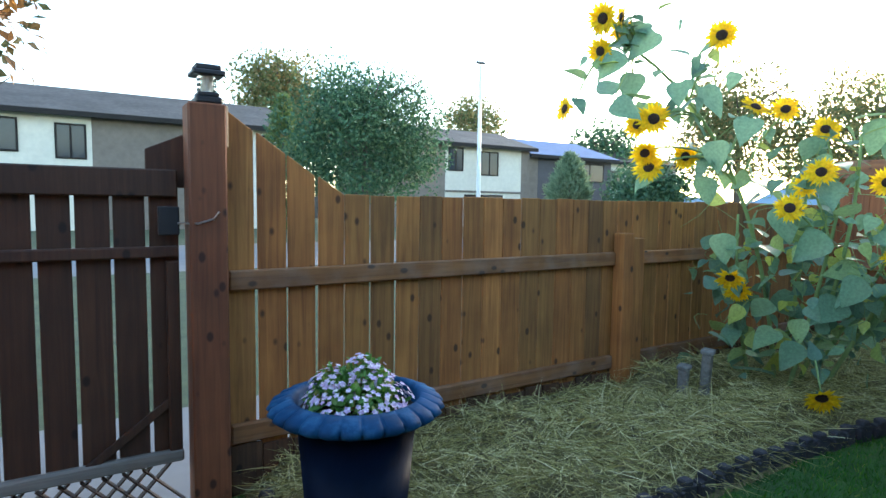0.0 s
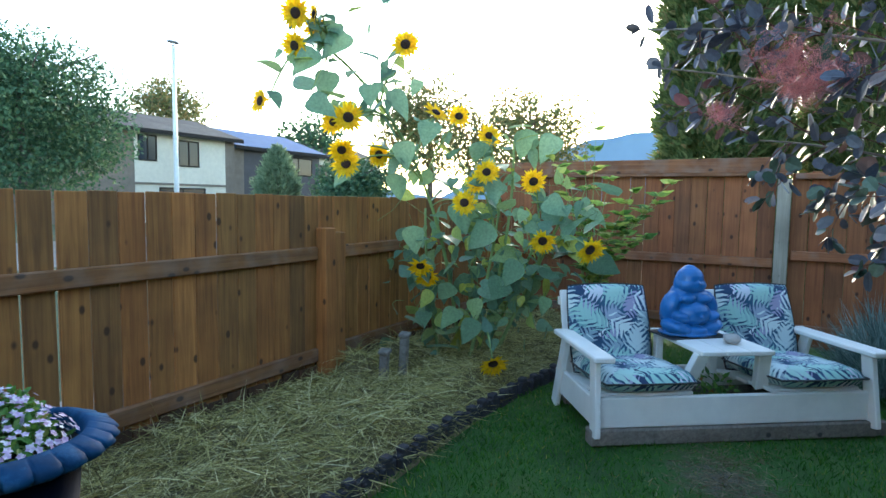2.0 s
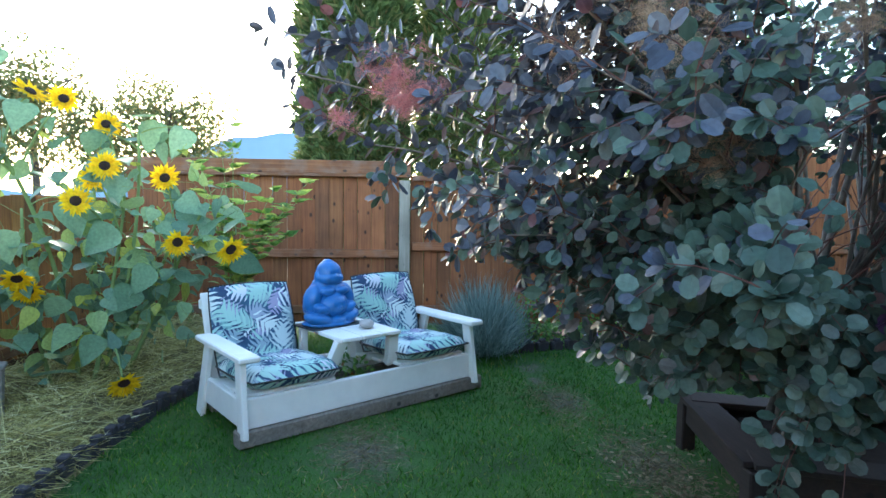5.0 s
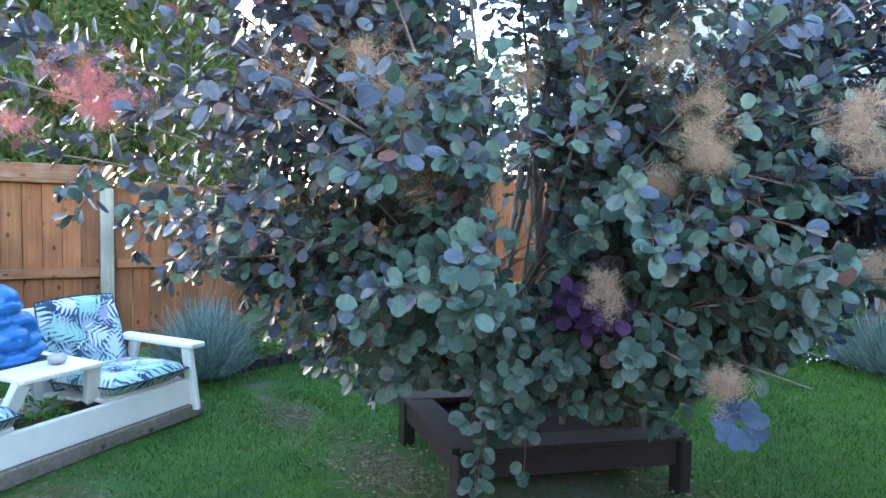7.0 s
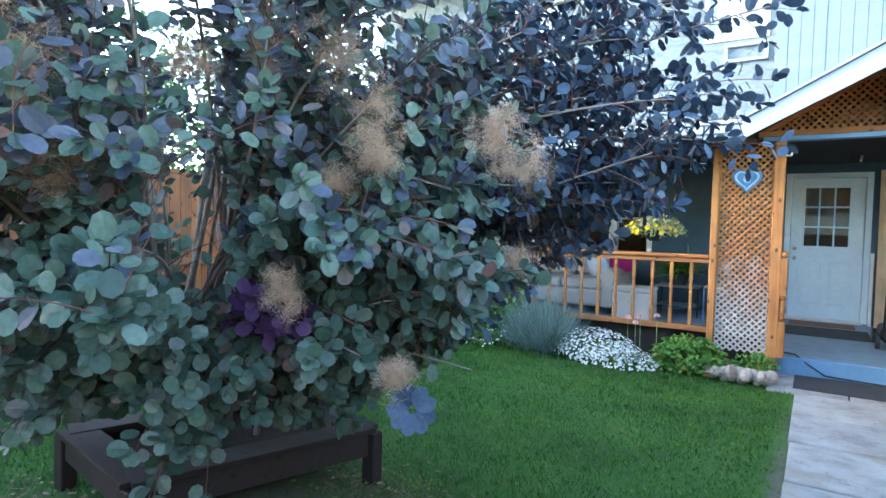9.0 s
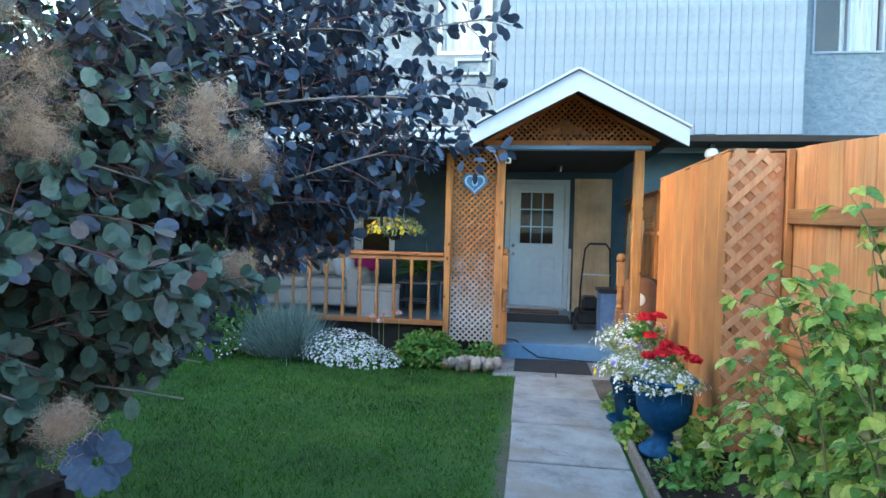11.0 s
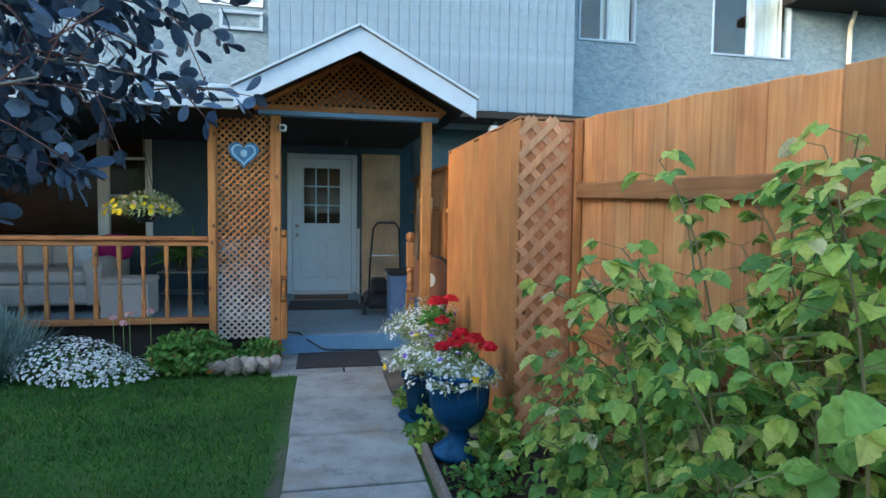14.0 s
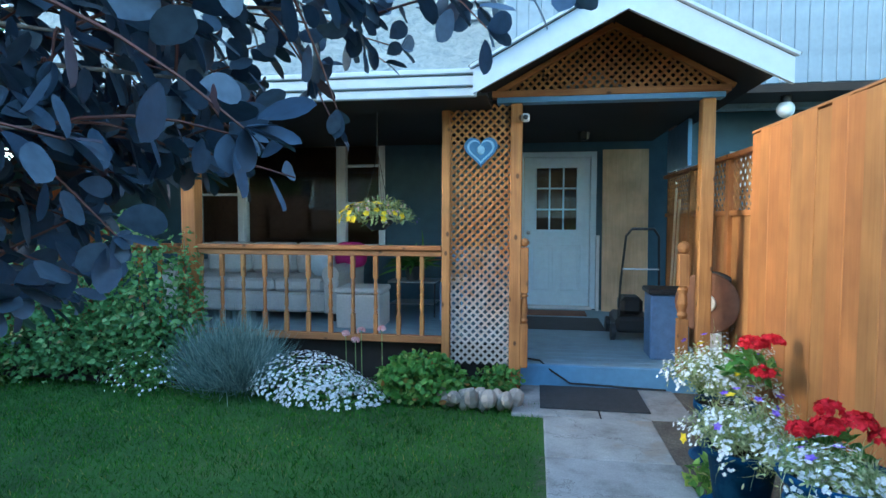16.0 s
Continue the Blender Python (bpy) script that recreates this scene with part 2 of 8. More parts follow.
def plain(name, c, rough=0.6, metal=0.0, var=0.18, scale=14.0, bmp=0.12, dist=0.003, dirt=None):
    """A painted, cast or woven surface with blotches and fine relief."""
    m, nt, b = nodes(name)
    co = nd(nt, "TexCoord").outputs["Object"]
    a = nd(nt, "TexNoise", {"Vector": co, "Scale": scale, "Detail": 6.0, "Roughness": 0.6})
    s = nd(nt, "TexNoise", {"Vector": co, "Scale": scale * 0.13, "Detail": 3.0})
    col = mixc(nt, 1.0, c, ramp(nt, a.outputs[0], [(0.3, (1 - var,) * 3), (0.7, (1 + var,) * 3)]), "MULTIPLY")
    col = mixc(nt, 1.0, col, ramp(nt, s.outputs[0], [(0.3, (1 - var,) * 3), (0.7, (1 + var * 0.6,) * 3)]), "MULTIPLY")
    if dirt:
        d = nd(nt, "TexNoise", {"Vector": co, "Scale": scale * 0.5, "Detail": 8.0, "Roughness": 0.7})
        col = mixc(nt, ramp(nt, d.outputs[0], [(0.52, (0, 0, 0)), (0.66, (0.8,) * 3)]), col, dirt)
    nt.links.new(col, b.inputs["Base Color"])
    b.inputs["Roughness"].default_value, b.inputs["Metallic"].default_value = rough, metal
    f = nd(nt, "TexNoise", {"Vector": co, "Scale": scale * 9, "Detail": 4.0})
    bump(nt, b, f.outputs[0], bmp, dist)
    return m


def leafy(name, stops, rough=0.5, trans=0.25, spec=0.4, drift=None):
    """Leaves and petals: colour from leaf to leaf, thin enough to let light through."""
    m, nt, b = nodes(name)
    r = nd(nt, "NewGeometry").outputs["Random Per Island"]
    col = ramp(nt, r, stops)
    no = nd(nt, "TexNoise", {"Vector": nd(nt, "TexCoord").outputs["Object"], "Scale": 60.0, "Detail": 3.0})
    col = mixc(nt, 0.6, col, ramp(nt, no.outputs[0], [(0.3, (0.7,) * 3), (0.7, (1.3,) * 3)]), "MULTIPLY")
    if drift:
        dn = nd(nt, "TexNoise", {"Vector": nd(nt, "TexCoord").outputs["Object"], "Scale": drift, "Detail": 4.0, "Roughness": 0.65})
        col = mixc(nt, 1.0, col, ramp(nt, dn.outputs[0], [(0.32, (0.5, 0.6, 0.6)), (0.5, (0.95, 1.0, 0.9)), (0.68, (1.7, 1.3, 1.25))]), "MULTIPLY")
    nt.links.new(col, b.inputs["Base Color"])
    b.inputs["Roughness"].default_value, b.inputs["Specular IOR Level"].default_value = rough, spec
    tr = nd(nt, "BsdfTranslucent", {"Color": col})
    mx = nd(nt, "MixShader", {0: trans, 1: b.outputs[0], 2: tr.outputs[0]})
    nt.links.new(mx.outputs[0], nt.nodes["Material Output"].inputs[0])
    return m


def glass(name, tint=(0.9, 0.95, 0.95), rough=0.0):
    m, nt, b = nodes(name)
    b.inputs["Base Color"].default_value = (*tint, 1)
    b.inputs["Transmission Weight"].default_value, b.inputs["Roughness"].default_value, b.inputs["IOR"].default_value = 1.0, rough, 1.45
    return m


FENCE_N = wood("stained_cedar_boards", (0.20, 0.080, 0.022), (0.42, 0.19, 0.052), spread=0.42)
FENCE_NR = wood("stained_cedar_rail", (0.16, 0.062, 0.022), (0.33, 0.145, 0.05), axis=0, grey=0.25)
SKIRT_W = wood("dark_skirt_boards", (0.05, 0.022, 0.011), (0.12, 0.055, 0.026), spread=0.35)
GATE_W = wood("dark_gate_boards", (0.034, 0.0125, 0.0055), (0.074, 0.030, 0.0125), spread=0.15)
POST_W = wood("red_brown_post", (0.12, 0.038, 0.016), (0.22, 0.075, 0.03), spread=0.1)
FENCE_E = wood("red_stained_boards", (0.20, 0.064, 0.024), (0.37, 0.135, 0.052), spread=0.22)
FENCE_ER = wood("red_stained_rail", (0.18, 0.06, 0.025), (0.35, 0.14, 0.06), axis=1, grey=0.3)
POST_PALE = wood("weathered_pale_post", (0.3, 0.26, 0.2), (0.5, 0.44, 0.36), spread=0.1)
FENCE_WB = wood("sunbleached_cedar_boards", (0.37, 0.14, 0.048), (0.55, 0.265, 0.105), spread=0.26, knots=False, grey=0.1)
SCREEN_W = wood("smooth_honey_cedar", (0.32, 0.125, 0.036), (0.40, 0.17, 0.052), spread=0.06, knots=False)
FENCE_W = wood("honey_cedar_boards", (0.35, 0.145, 0.048), (0.46, 0.212, 0.076), spread=0.16, knots=False)
LATT_BACK = wood("orange_lattice_backing", (0.40, 0.165, 0.07), (0.52, 0.24, 0.11), spread=0.1)
FENCE_WR = wood("honey_cedar_rail", (0.27, 0.10, 0.032), (0.44, 0.19, 0.065), axis=1)
LATT_W = wood("orange_lattice_slats", (0.50, 0.235, 0.115), (0.62, 0.33, 0.18), knots=False, spread=0.1)
PORCH_W = wood("porch_cedar_upright", (0.29, 0.115, 0.034), (0.47, 0.215, 0.07), spread=0.12)
LATT_P = wood("weathered_porch_lattice", (0.29, 0.115, 0.034), (0.47, 0.215, 0.07), spread=0.05, knots=False, weather=1.25)
PORCH_WX = wood("porch_cedar_rail", (0.29, 0.105, 0.035), (0.44, 0.19, 0.065), axis=0, spread=0.12)
TIMBER = wood("grey_weathered_timber", (0.12, 0.11, 0.1), (0.27, 0.26, 0.25), axis=0, spread=0.1)
PLANTER_W = wood("dark_brown_planter", (0.014, 0.0085, 0.008), (0.034, 0.021, 0.019), axis=0, spread=0.2, rough=0.75)
PLY = wood("pale_plywood_sheet", (0.62, 0.47, 0.31), (0.74, 0.60, 0.43), knots=False, spread=0.05)
WHITE_P = plain("white_flaking_paint", (0.8, 0.79, 0.74), 0.5, dirt=None, var=0.05, scale=9)
TRIM = plain("pale_blue_grey_trim", (0.34, 0.41, 0.49), 0.5, var=0.05)
WHITE_V = plain("white_vinyl_frame", (0.75, 0.76, 0.76), 0.4, var=0.04)
DOORBLUE = plain("pale_blue_door_paint", (0.68, 0.81, 0.88), 0.45, var=0.05)
TEAL = plain("dark_teal_wall_paint", (0.06, 0.12, 0.16), 0.7, var=0.12, scale=6)
DECK = plain("slate_blue_deck_paint", (0.21, 0.30, 0.36), 0.5, var=0.15, scale=5)
DECKF = plain("blue_deck_fascia_paint", (0.12, 0.26, 0.42), 0.5, var=0.1)
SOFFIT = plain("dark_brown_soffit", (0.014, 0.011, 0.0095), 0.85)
BLACK = plain("black_plastic", (0.015, 0.016, 0.018), 0.45, var=0.1)
RUBBER = plain("dark_rubber_mat", (0.03, 0.033, 0.037), 0.85, var=0.2, scale=30, bmp=0.4)
EDGING = plain("dark_recycled_rubber_edging", (0.028, 0.026, 0.032), 0.7, var=0.25, scale=22)
METAL = plain("brushed_grey_metal", (0.5, 0.5, 0.5), 0.35, 1.0, var=0.06)
BLUEPOT = plain("worn_blue_glaze", (0.007, 0.055, 0.135), 0.6, var=0.4, scale=9, dirt=(0.03, 0.12, 0.22))
DARKPOT = plain("navy_pot_body", (0.003, 0.009, 0.024), 0.42, var=0.3, scale=8)
STATUE_M = plain("bright_blue_gloss_paint", (0.014, 0.15, 0.42), 0.28, var=0.12, scale=9)
STONE = plain("pale_grey_stone", (0.48, 0.46, 0.43), 0.75, var=0.2, scale=18, bmp=0.4)
ROCK = plain("tan_field_stone", (0.34, 0.29, 0.25), 0.85, var=0.3, scale=12, bmp=0.6, dist=0.01)
SOIL = plain("dark_moist_soil", (0.03, 0.02, 0.015), 0.95, var=0.45, scale=28, bmp=1.0, dist=0.02)
BLUEPOT.node_tree.nodes["Principled BSDF"].inputs["Specular IOR Level"].default_value = 0.1
DARKPOT.node_tree.nodes["Principled BSDF"].inputs["Specular IOR Level"].default_value = 0.06
SOFA_M = plain("beige_woven_upholstery", (0.50, 0.47, 0.44), 0.9, var=0.1, scale=40, bmp=0.4)
MAGENTA = plain("magenta_cushion_cloth", (0.42, 0.01, 0.14), 0.85, var=0.1)
PALECUSH = plain("pale_blue_cushion_cloth", (0.5, 0.6, 0.68), 0.85, var=0.1)
CURTAIN = plain("white_curtain_cloth", (0.8, 0.8, 0.78), 0.9, var=0.05)
DARKROOM = plain("dim_room_paint", (0.2, 0.11, 0.06), 0.9)
TERRA = plain("brown_terracotta", (0.2, 0.09, 0.05), 0.8)
GLASS = glass("window_glass")
SIDING = plain("blue_grey_board_siding", (0.175, 0.245, 0.315), 0.65, var=0.18, scale=5)
ROOFM = plain("grey_asphalt_shingle", (0.07, 0.064, 0.058), 0.9, var=0.3, scale=5, bmp=0.6)
ROOFB = plain("blue_grey_metal_roof", (0.06, 0.13, 0.26), 0.8, var=0.1)
CREAM = plain("cream_stucco", (0.66, 0.62, 0.52), 0.85, var=0.07, scale=4)
BROWNW = plain("brown_grey_stucco", (0.2, 0.165, 0.135), 0.85, var=0.15, scale=3)
DARKSID = plain("charcoal_siding", (0.055, 0.055, 0.065), 0.7)
DARKGLASS = plain("far_window_glass", (0.02, 0.03, 0.045), 0.08, var=0.05)
PAVE = plain("grey_road_surface", (0.17, 0.17, 0.17), 0.9, var=0.15, scale=2)
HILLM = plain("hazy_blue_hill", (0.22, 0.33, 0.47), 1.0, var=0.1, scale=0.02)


def stucco_mat():
    m, nt, b = nodes("rough_pale_blue_stucco")
    co = nd(nt, "TexCoord").outputs["Object"]
    n1 = nd(nt, "TexNoise", {"Vector": nd(nt, "Mapping", {"Vector": co, "Scale": (9, 9, 15)}).outputs[0], "Scale": 1.0, "Detail": 7.0, "Roughness": 0.62, "Distortion": 1.0})
    n2 = nd(nt, "TexNoise", {"Vector": co, "Scale": 0.8, "Detail": 4.0})
    col = ramp(nt, n1.outputs[0], [(0.3, (0.14, 0.20, 0.25)), (0.7, (0.27, 0.34, 0.39))])
    col = mixc(nt, 1.0, col, ramp(nt, n2.outputs[0], [(0.3, (0.85,) * 3), (0.7, (1.08,) * 3)]), "MULTIPLY")
    nt.links.new(col, b.inputs["Base Color"])
    b.inputs["Roughness"].default_value = 0.9
    bump(nt, b, n1.outputs[0], 0.9, 0.03)
    return m


def slab_mat():
    m, nt, b = nodes("worn_grey_concrete")
    co = nd(nt, "TexCoord").outputs["Object"]
    oi = nd(nt, "ObjectInfo").outputs["Random"]
    off = nd(nt, "VectorMath", {0: co, 1: nd(nt, "CombineXYZ", {0: nd(nt, "Math", {0: oi, 1: 40.0}, operation="MULTIPLY").outputs[0]}).outputs[0]}, operation="ADD").outputs[0]
    a = nd(nt, "TexNoise", {"Vector": off, "Scale": 3.0, "Detail": 9.0, "Roughness": 0.68})
    f = nd(nt, "TexNoise", {"Vector": off, "Scale": 120.0, "Detail": 3.0})
    col = ramp(nt, a.outputs[0], [(0.3, (0.15, 0.145, 0.135)), (0.5, (0.28, 0.28, 0.275)), (0.75, (0.38, 0.38, 0.375))])
    col = mixc(nt, 1.0, col, ramp(nt, f.outputs[0], [(0.3, (0.85,) * 3), (0.7, (1.12,) * 3)]), "MULTIPLY")
    col = mixc(nt, 1.0, col, ramp(nt, oi, [(0, (0.86, 0.86, 0.88)), (1, (1.08, 1.06, 1.02))]), "MULTIPLY")
    vo = nd(nt, "TexVoronoi", {"Vector": nd(nt, "VectorMath", {0: off, 1: nd(nt, "VectorMath", {0: a.outputs["Color"], 1: (0.5, 0.5, 0.5)}, operation="MULTIPLY").outputs[0]}, operation="ADD").outputs[0], "Scale": 0.7}, feature="DISTANCE_TO_EDGE")
    col = mixc(nt, ramp(nt, vo.outputs[0], [(0.0, (0.7,) * 3), (0.004, (0, 0, 0))]), col, (0.09, 0.085, 0.075))
    st = nd(nt, "TexNoise", {"Vector": off, "Scale": 1.7, "Detail": 6.0, "Roughness": 0.6})
    col = mixc(nt, ramp(nt, st.outputs[0], [(0.56, (0, 0, 0)), (0.62, (0.55,) * 3)]), col, (0.24, 0.19, 0.145))
    nt.links.new(col, b.inputs["Base Color"])
    b.inputs["Roughness"].default_value = 0.85
    bump(nt, b, f.outputs[0], 0.4, 0.003)
    return m


def ground_mat(name, cols, scale=3.0, fine=60.0):
    m, nt, b = nodes(name)
    co = nd(nt, "TexCoord").outputs["Object"]
    a = nd(nt, "TexNoise", {"Vector": co, "Scale": scale, "Detail": 7.0, "Roughness": 0.7})
    f = nd(nt, "TexNoise", {"Vector": co, "Scale": fine, "Detail": 5.0, "Roughness": 0.7})
    col = ramp(nt, a.outputs[0], [(0.32, cols[0]), (0.55, cols[1]), (0.72, cols[2])])
    col = mixc(nt, 0.8, col, ramp(nt, f.outputs[0], [(0.3, (0.45,) * 3), (0.7, (1.5,) * 3)]), "MULTIPLY")
    nt.links.new(col, b.inputs["Base Color"])
    b.inputs["Roughness"].default_value = 0.95
    bump(nt, b, f.outputs[0], 0.8, 0.02)
    return m


def cushion_mat():
    """Dark blue cloth with large pale fern fronds in white, teal and lilac."""
    m, nt, b = nodes("tropical_print_cloth")
    co = nd(nt, "TexCoord").outputs["Object"]
    warp = nd(nt, "TexNoise", {"Vector": co, "Scale": 6.0, "Detail": 2.0})
    v0 = nd(nt, "VectorMath", {0: co, 1: nd(nt, "VectorMath", {0: warp.outputs["Color"], 1: (0.07,) * 3}, operation="MULTIPLY").outputs[0]}, operation="ADD").outputs[0]
    col = mixc(nt, ramp(nt, warp.outputs[0], [(0.4, (0, 0, 0)), (0.6, (1, 1, 1))]), (0.015, 0.04, 0.10), (0.03, 0.10, 0.17))
    for sc, shift, hues in ((6.5, 3.1, ((0.14, 0.38, 0.32), (0.36, 0.33, 0.48), (0.20, 0.46, 0.40), (0.38, 0.50, 0.50))), (5.2, 0.0, ((0.60, 0.68, 0.68), (0.28, 0.54, 0.46), (0.70, 0.76, 0.74), (0.56, 0.52, 0.62)))):
        v1 = nd(nt, "VectorMath", {0: v0, 1: (shift, shift * 0.7, 0.0)}, operation="ADD").outputs[0]
        cell = nd(nt, "TexVoronoi", {"Vector": v1, "Scale": sc})
        rel = nd(nt, "VectorMath", {0: nd(nt, "VectorMath", {0: v1, 1: cell.outputs["Position"]}, operation="SUBTRACT").outputs[0], 1: (sc,) * 3}, operation="MULTIPLY").outputs[0]
        rnd = nd(nt, "SeparateColor", {0: cell.outputs["Color"]})
        rot = nd(nt, "VectorRotate", {"Vector": rel, "Angle": nd(nt, "Math", {0: rnd.outputs[1], 1: 6.283}, operation="MULTIPLY").outputs[0]})
        uv = nd(nt, "SeparateXYZ", {0: rot.outputs[0]})
        av = nd(nt, "Math", {0: uv.outputs[1]}, operation="ABSOLUTE").outputs[0]
        ph = nd(nt, "Math", {0: uv.outputs[0], 1: 30.0, 2: nd(nt, "Math", {0: av, 1: -24.0}, operation="MULTIPLY").outputs[0]}, operation="MULTIPLY_ADD").outputs[0]
        el = nd(nt, "VectorMath", {0: nd(nt, "VectorMath", {0: rot.outputs[0], 1: (1.55, 2.6, 0.6)}, operation="MULTIPLY").outputs[0]}, operation="LENGTH").outputs["Value"]
        mask = nd(nt, "Math", {0: nd(nt, "Math", {0: ph}, operation="SINE").outputs[0], 1: nd(nt, "Math", {0: el, 1: -2.4, 2: 2.1}, operation="MULTIPLY_ADD").outputs[0]}, operation="ADD").outputs[0]
        col = mixc(nt, ramp(nt, mask, [(0.0, (0, 0, 0)), (0.25, (0.95,) * 3)]), col, ramp(nt, rnd.outputs[0], [(k / 3, h) for k, h in enumerate(hues)]))
    nt.links.new(col, b.inputs["Base Color"])
    b.inputs["Roughness"].default_value = 0.85
    f = nd(nt, "TexNoise", {"Vector": co, "Scale": 300.0})
    bump(nt, b, f.outputs[0], 0.3, 0.002)
    return m


STUCCO, SLAB, CUSHION = stucco_mat(), slab_mat(), cushion_mat()
PATCHES = [(3.78, 0.40, 0.42, 0.42), (4.6, -0.95, 0.4, 0.22), (2.75, -0.75, 0.4, 0.3), (5.4, -0.9, 0.25, 0.2), (3.0, -1.9, 0.95, 0.85), (2.9, 0.75, 0.25, 0.12), (3.6, -1.15, 0.5, 0.35), (0.70, -3.6, 0.09, 2.4), (5.06, -0.85, 0.2, 0.12)]


def lawn_mat():
    """Thatch under the blades, giving way to dry dirt in ragged bare spots."""
    m, nt, b = nodes("lawn_soil_and_thatch")
    co = nd(nt, "TexCoord").outputs["Object"]
    a = nd(nt, "TexNoise", {"Vector": co, "Scale": 1.3, "Detail": 7.0, "Roughness": 0.7})
    f = nd(nt, "TexNoise", {"Vector": co, "Scale": 90.0, "Detail": 5.0, "Roughness": 0.7})
    w = nd(nt, "TexNoise", {"Vector": co, "Scale": 9.0, "Detail": 6.0, "Roughness": 0.75})
    col = ramp(nt, a.outputs[0], [(0.32, (0.018, 0.062, 0.008)), (0.55, (0.036, 0.115, 0.014)), (0.72, (0.08, 0.12, 0.03))])
    for px, py, rx, ry in PATCHES:
        v = nd(nt, "VectorMath", {0: nd(nt, "VectorMath", {0: co, 1: (px, py, 0.0)}, operation="SUBTRACT").outputs[0], 1: (1 / rx, 1 / ry, 0.0)}, operation="MULTIPLY").outputs[0]
        l = nd(nt, "VectorMath", {0: v}, operation="LENGTH").outputs["Value"]
        k = nd(nt, "Math", {0: w.outputs[0], 1: 2.6, 2: l}, operation="MULTIPLY_ADD").outputs[0]
        col = mixc(nt, ramp(nt, nd(nt, "Math", {0: k, 1: 0.4}, operation="MULTIPLY").outputs[0], [(0.52, (0.9,) * 3), (0.8, (0, 0, 0))]), col, (0.115, 0.10, 0.08))
    col = mixc(nt, 0.8, col, ramp(nt, f.outputs[0], [(0.3, (0.45,) * 3), (0.7, (1.5,) * 3)]), "MULTIPLY")
    nt.links.new(col, b.inputs["Base Color"])
    b.inputs["Roughness"].default_value = 0.95
    bump(nt, b, f.outputs[0], 0.8, 0.02)
    return m


LAWN = lawn_mat()
FAR_G = ground_mat("far_grass", ((0.03, 0.05, 0.02), (0.05, 0.07, 0.028), (0.08, 0.08, 0.045)), 0.2, 4)
STRAW_G = ground_mat("straw_mulch_ground", ((0.05, 0.042, 0.02), (0.16, 0.135, 0.055), (0.27, 0.24, 0.11)), 5, 70)
DIRT = ground_mat("bare_dry_dirt", ((0.09, 0.075, 0.06), (0.15, 0.125, 0.10), (0.2, 0.17, 0.14)), 5, 80)
GRASS = leafy("grass_blades", [(0.0, (0.016, 0.076, 0.008)), (0.6, (0.040, 0.158, 0.015)), (0.9, (0.09, 0.22, 0.03)), (1.0, (0.26, 0.25, 0.09))], 0.6, 0.35, 0.15, 1.6)
STRAW = leafy("straw_stalks", [(0.0, (0.09, 0.08, 0.028)), (0.35, (0.30, 0.27, 0.085)), (0.75, (0.55, 0.50, 0.19)), (1.0, (0.78, 0.73, 0.42))], 0.55, 0.12)
DRYG = leafy("withered_tan_grass", [(0.0, (0.10, 0.08, 0.045)), (0.6, (0.20, 0.165, 0.10)), (1.0, (0.32, 0.27, 0.17))], 0.8, 0.15, 0.15)
SMOKE_L = leafy("blue_green_smokebush_leaf", [(0.0, (0.036, 0.068, 0.052)), (0.45, (0.074, 0.128, 0.098)), (0.8, (0.106, 0.162, 0.120)), (0.95, (0.14, 0.155, 0.145)), (1.0, (0.20, 0.10, 0.09))], 0.42, 0.22, 0.45)
# purple leaf tone, with the dark of the bush's shaded side mixed in
SMOKE_P = leafy("purple_and_shaded_smokebush_leaf", [(0.0, (0.042, 0.054, 0.082)), (0.5, (0.078, 0.094, 0.134)), (0.85, (0.108, 0.12, 0.148)), (0.95, (0.15, 0.12, 0.12)), (1.0, (0.2, 0.08, 0.09))], 0.42, 0.2, 0.42)
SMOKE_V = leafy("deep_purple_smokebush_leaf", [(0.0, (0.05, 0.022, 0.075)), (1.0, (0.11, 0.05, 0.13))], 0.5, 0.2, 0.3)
# navy leaf tone; on the southwest branches it paints in their backlit dark
SMOKE_D = leafy("navy_and_backlit_smokebush_leaf", [(0.0, (0.028, 0.048, 0.08)), (0.6, (0.056, 0.09, 0.145)), (0.95, (0.085, 0.115, 0.155)), (1.0, (0.13, 0.07, 0.08))], 0.5, 0.12, 0.3)
PLUME = leafy("tan_smoke_plume", [(0.0, (0.44, 0.29, 0.20)), (1.0, (0.66, 0.47, 0.35))], 0.9, 0.4, 0.1)
PLUME_R = leafy("pink_smoke_plume", [(0.0, (0.50, 0.16, 0.17)), (1.0, (0.70, 0.33, 0.33))], 0.9, 0.3, 0.1)
BARK = plain("grey_brown_bark", (0.12, 0.10, 0.085), 0.9, var=0.3, scale=25, bmp=0.6)
LIMB = plain("pale_grey_limb_bark", (0.22, 0.19, 0.17), 0.85, var=0.3, scale=25, bmp=0.5)
TWIG_R = plain("reddish_twig", (0.14, 0.06, 0.05), 0.8)
SUN_L = leafy("sunflower_leaf", [(0.0, (0.11, 0.22, 0.15)), (0.6, (0.18, 0.32, 0.19)), (0.85, (0.27, 0.40, 0.15)), (1.0, (0.46, 0.50, 0.08))], 0.42, 0.4, 0.5)
SUN_S = plain("green_stalk", (0.22, 0.32, 0.11), 0.7)
PETAL = leafy("yellow_ray_petal", [(0.0, (0.82, 0.50, 0.01)), (1.0, (0.90, 0.68, 0.02))], 0.6, 0.5, 0.2)
DISC = plain("dark_seed_disc", (0.045, 0.02, 0.01), 0.9, var=0.5, scale=150, bmp=1.0, dist=0.01)
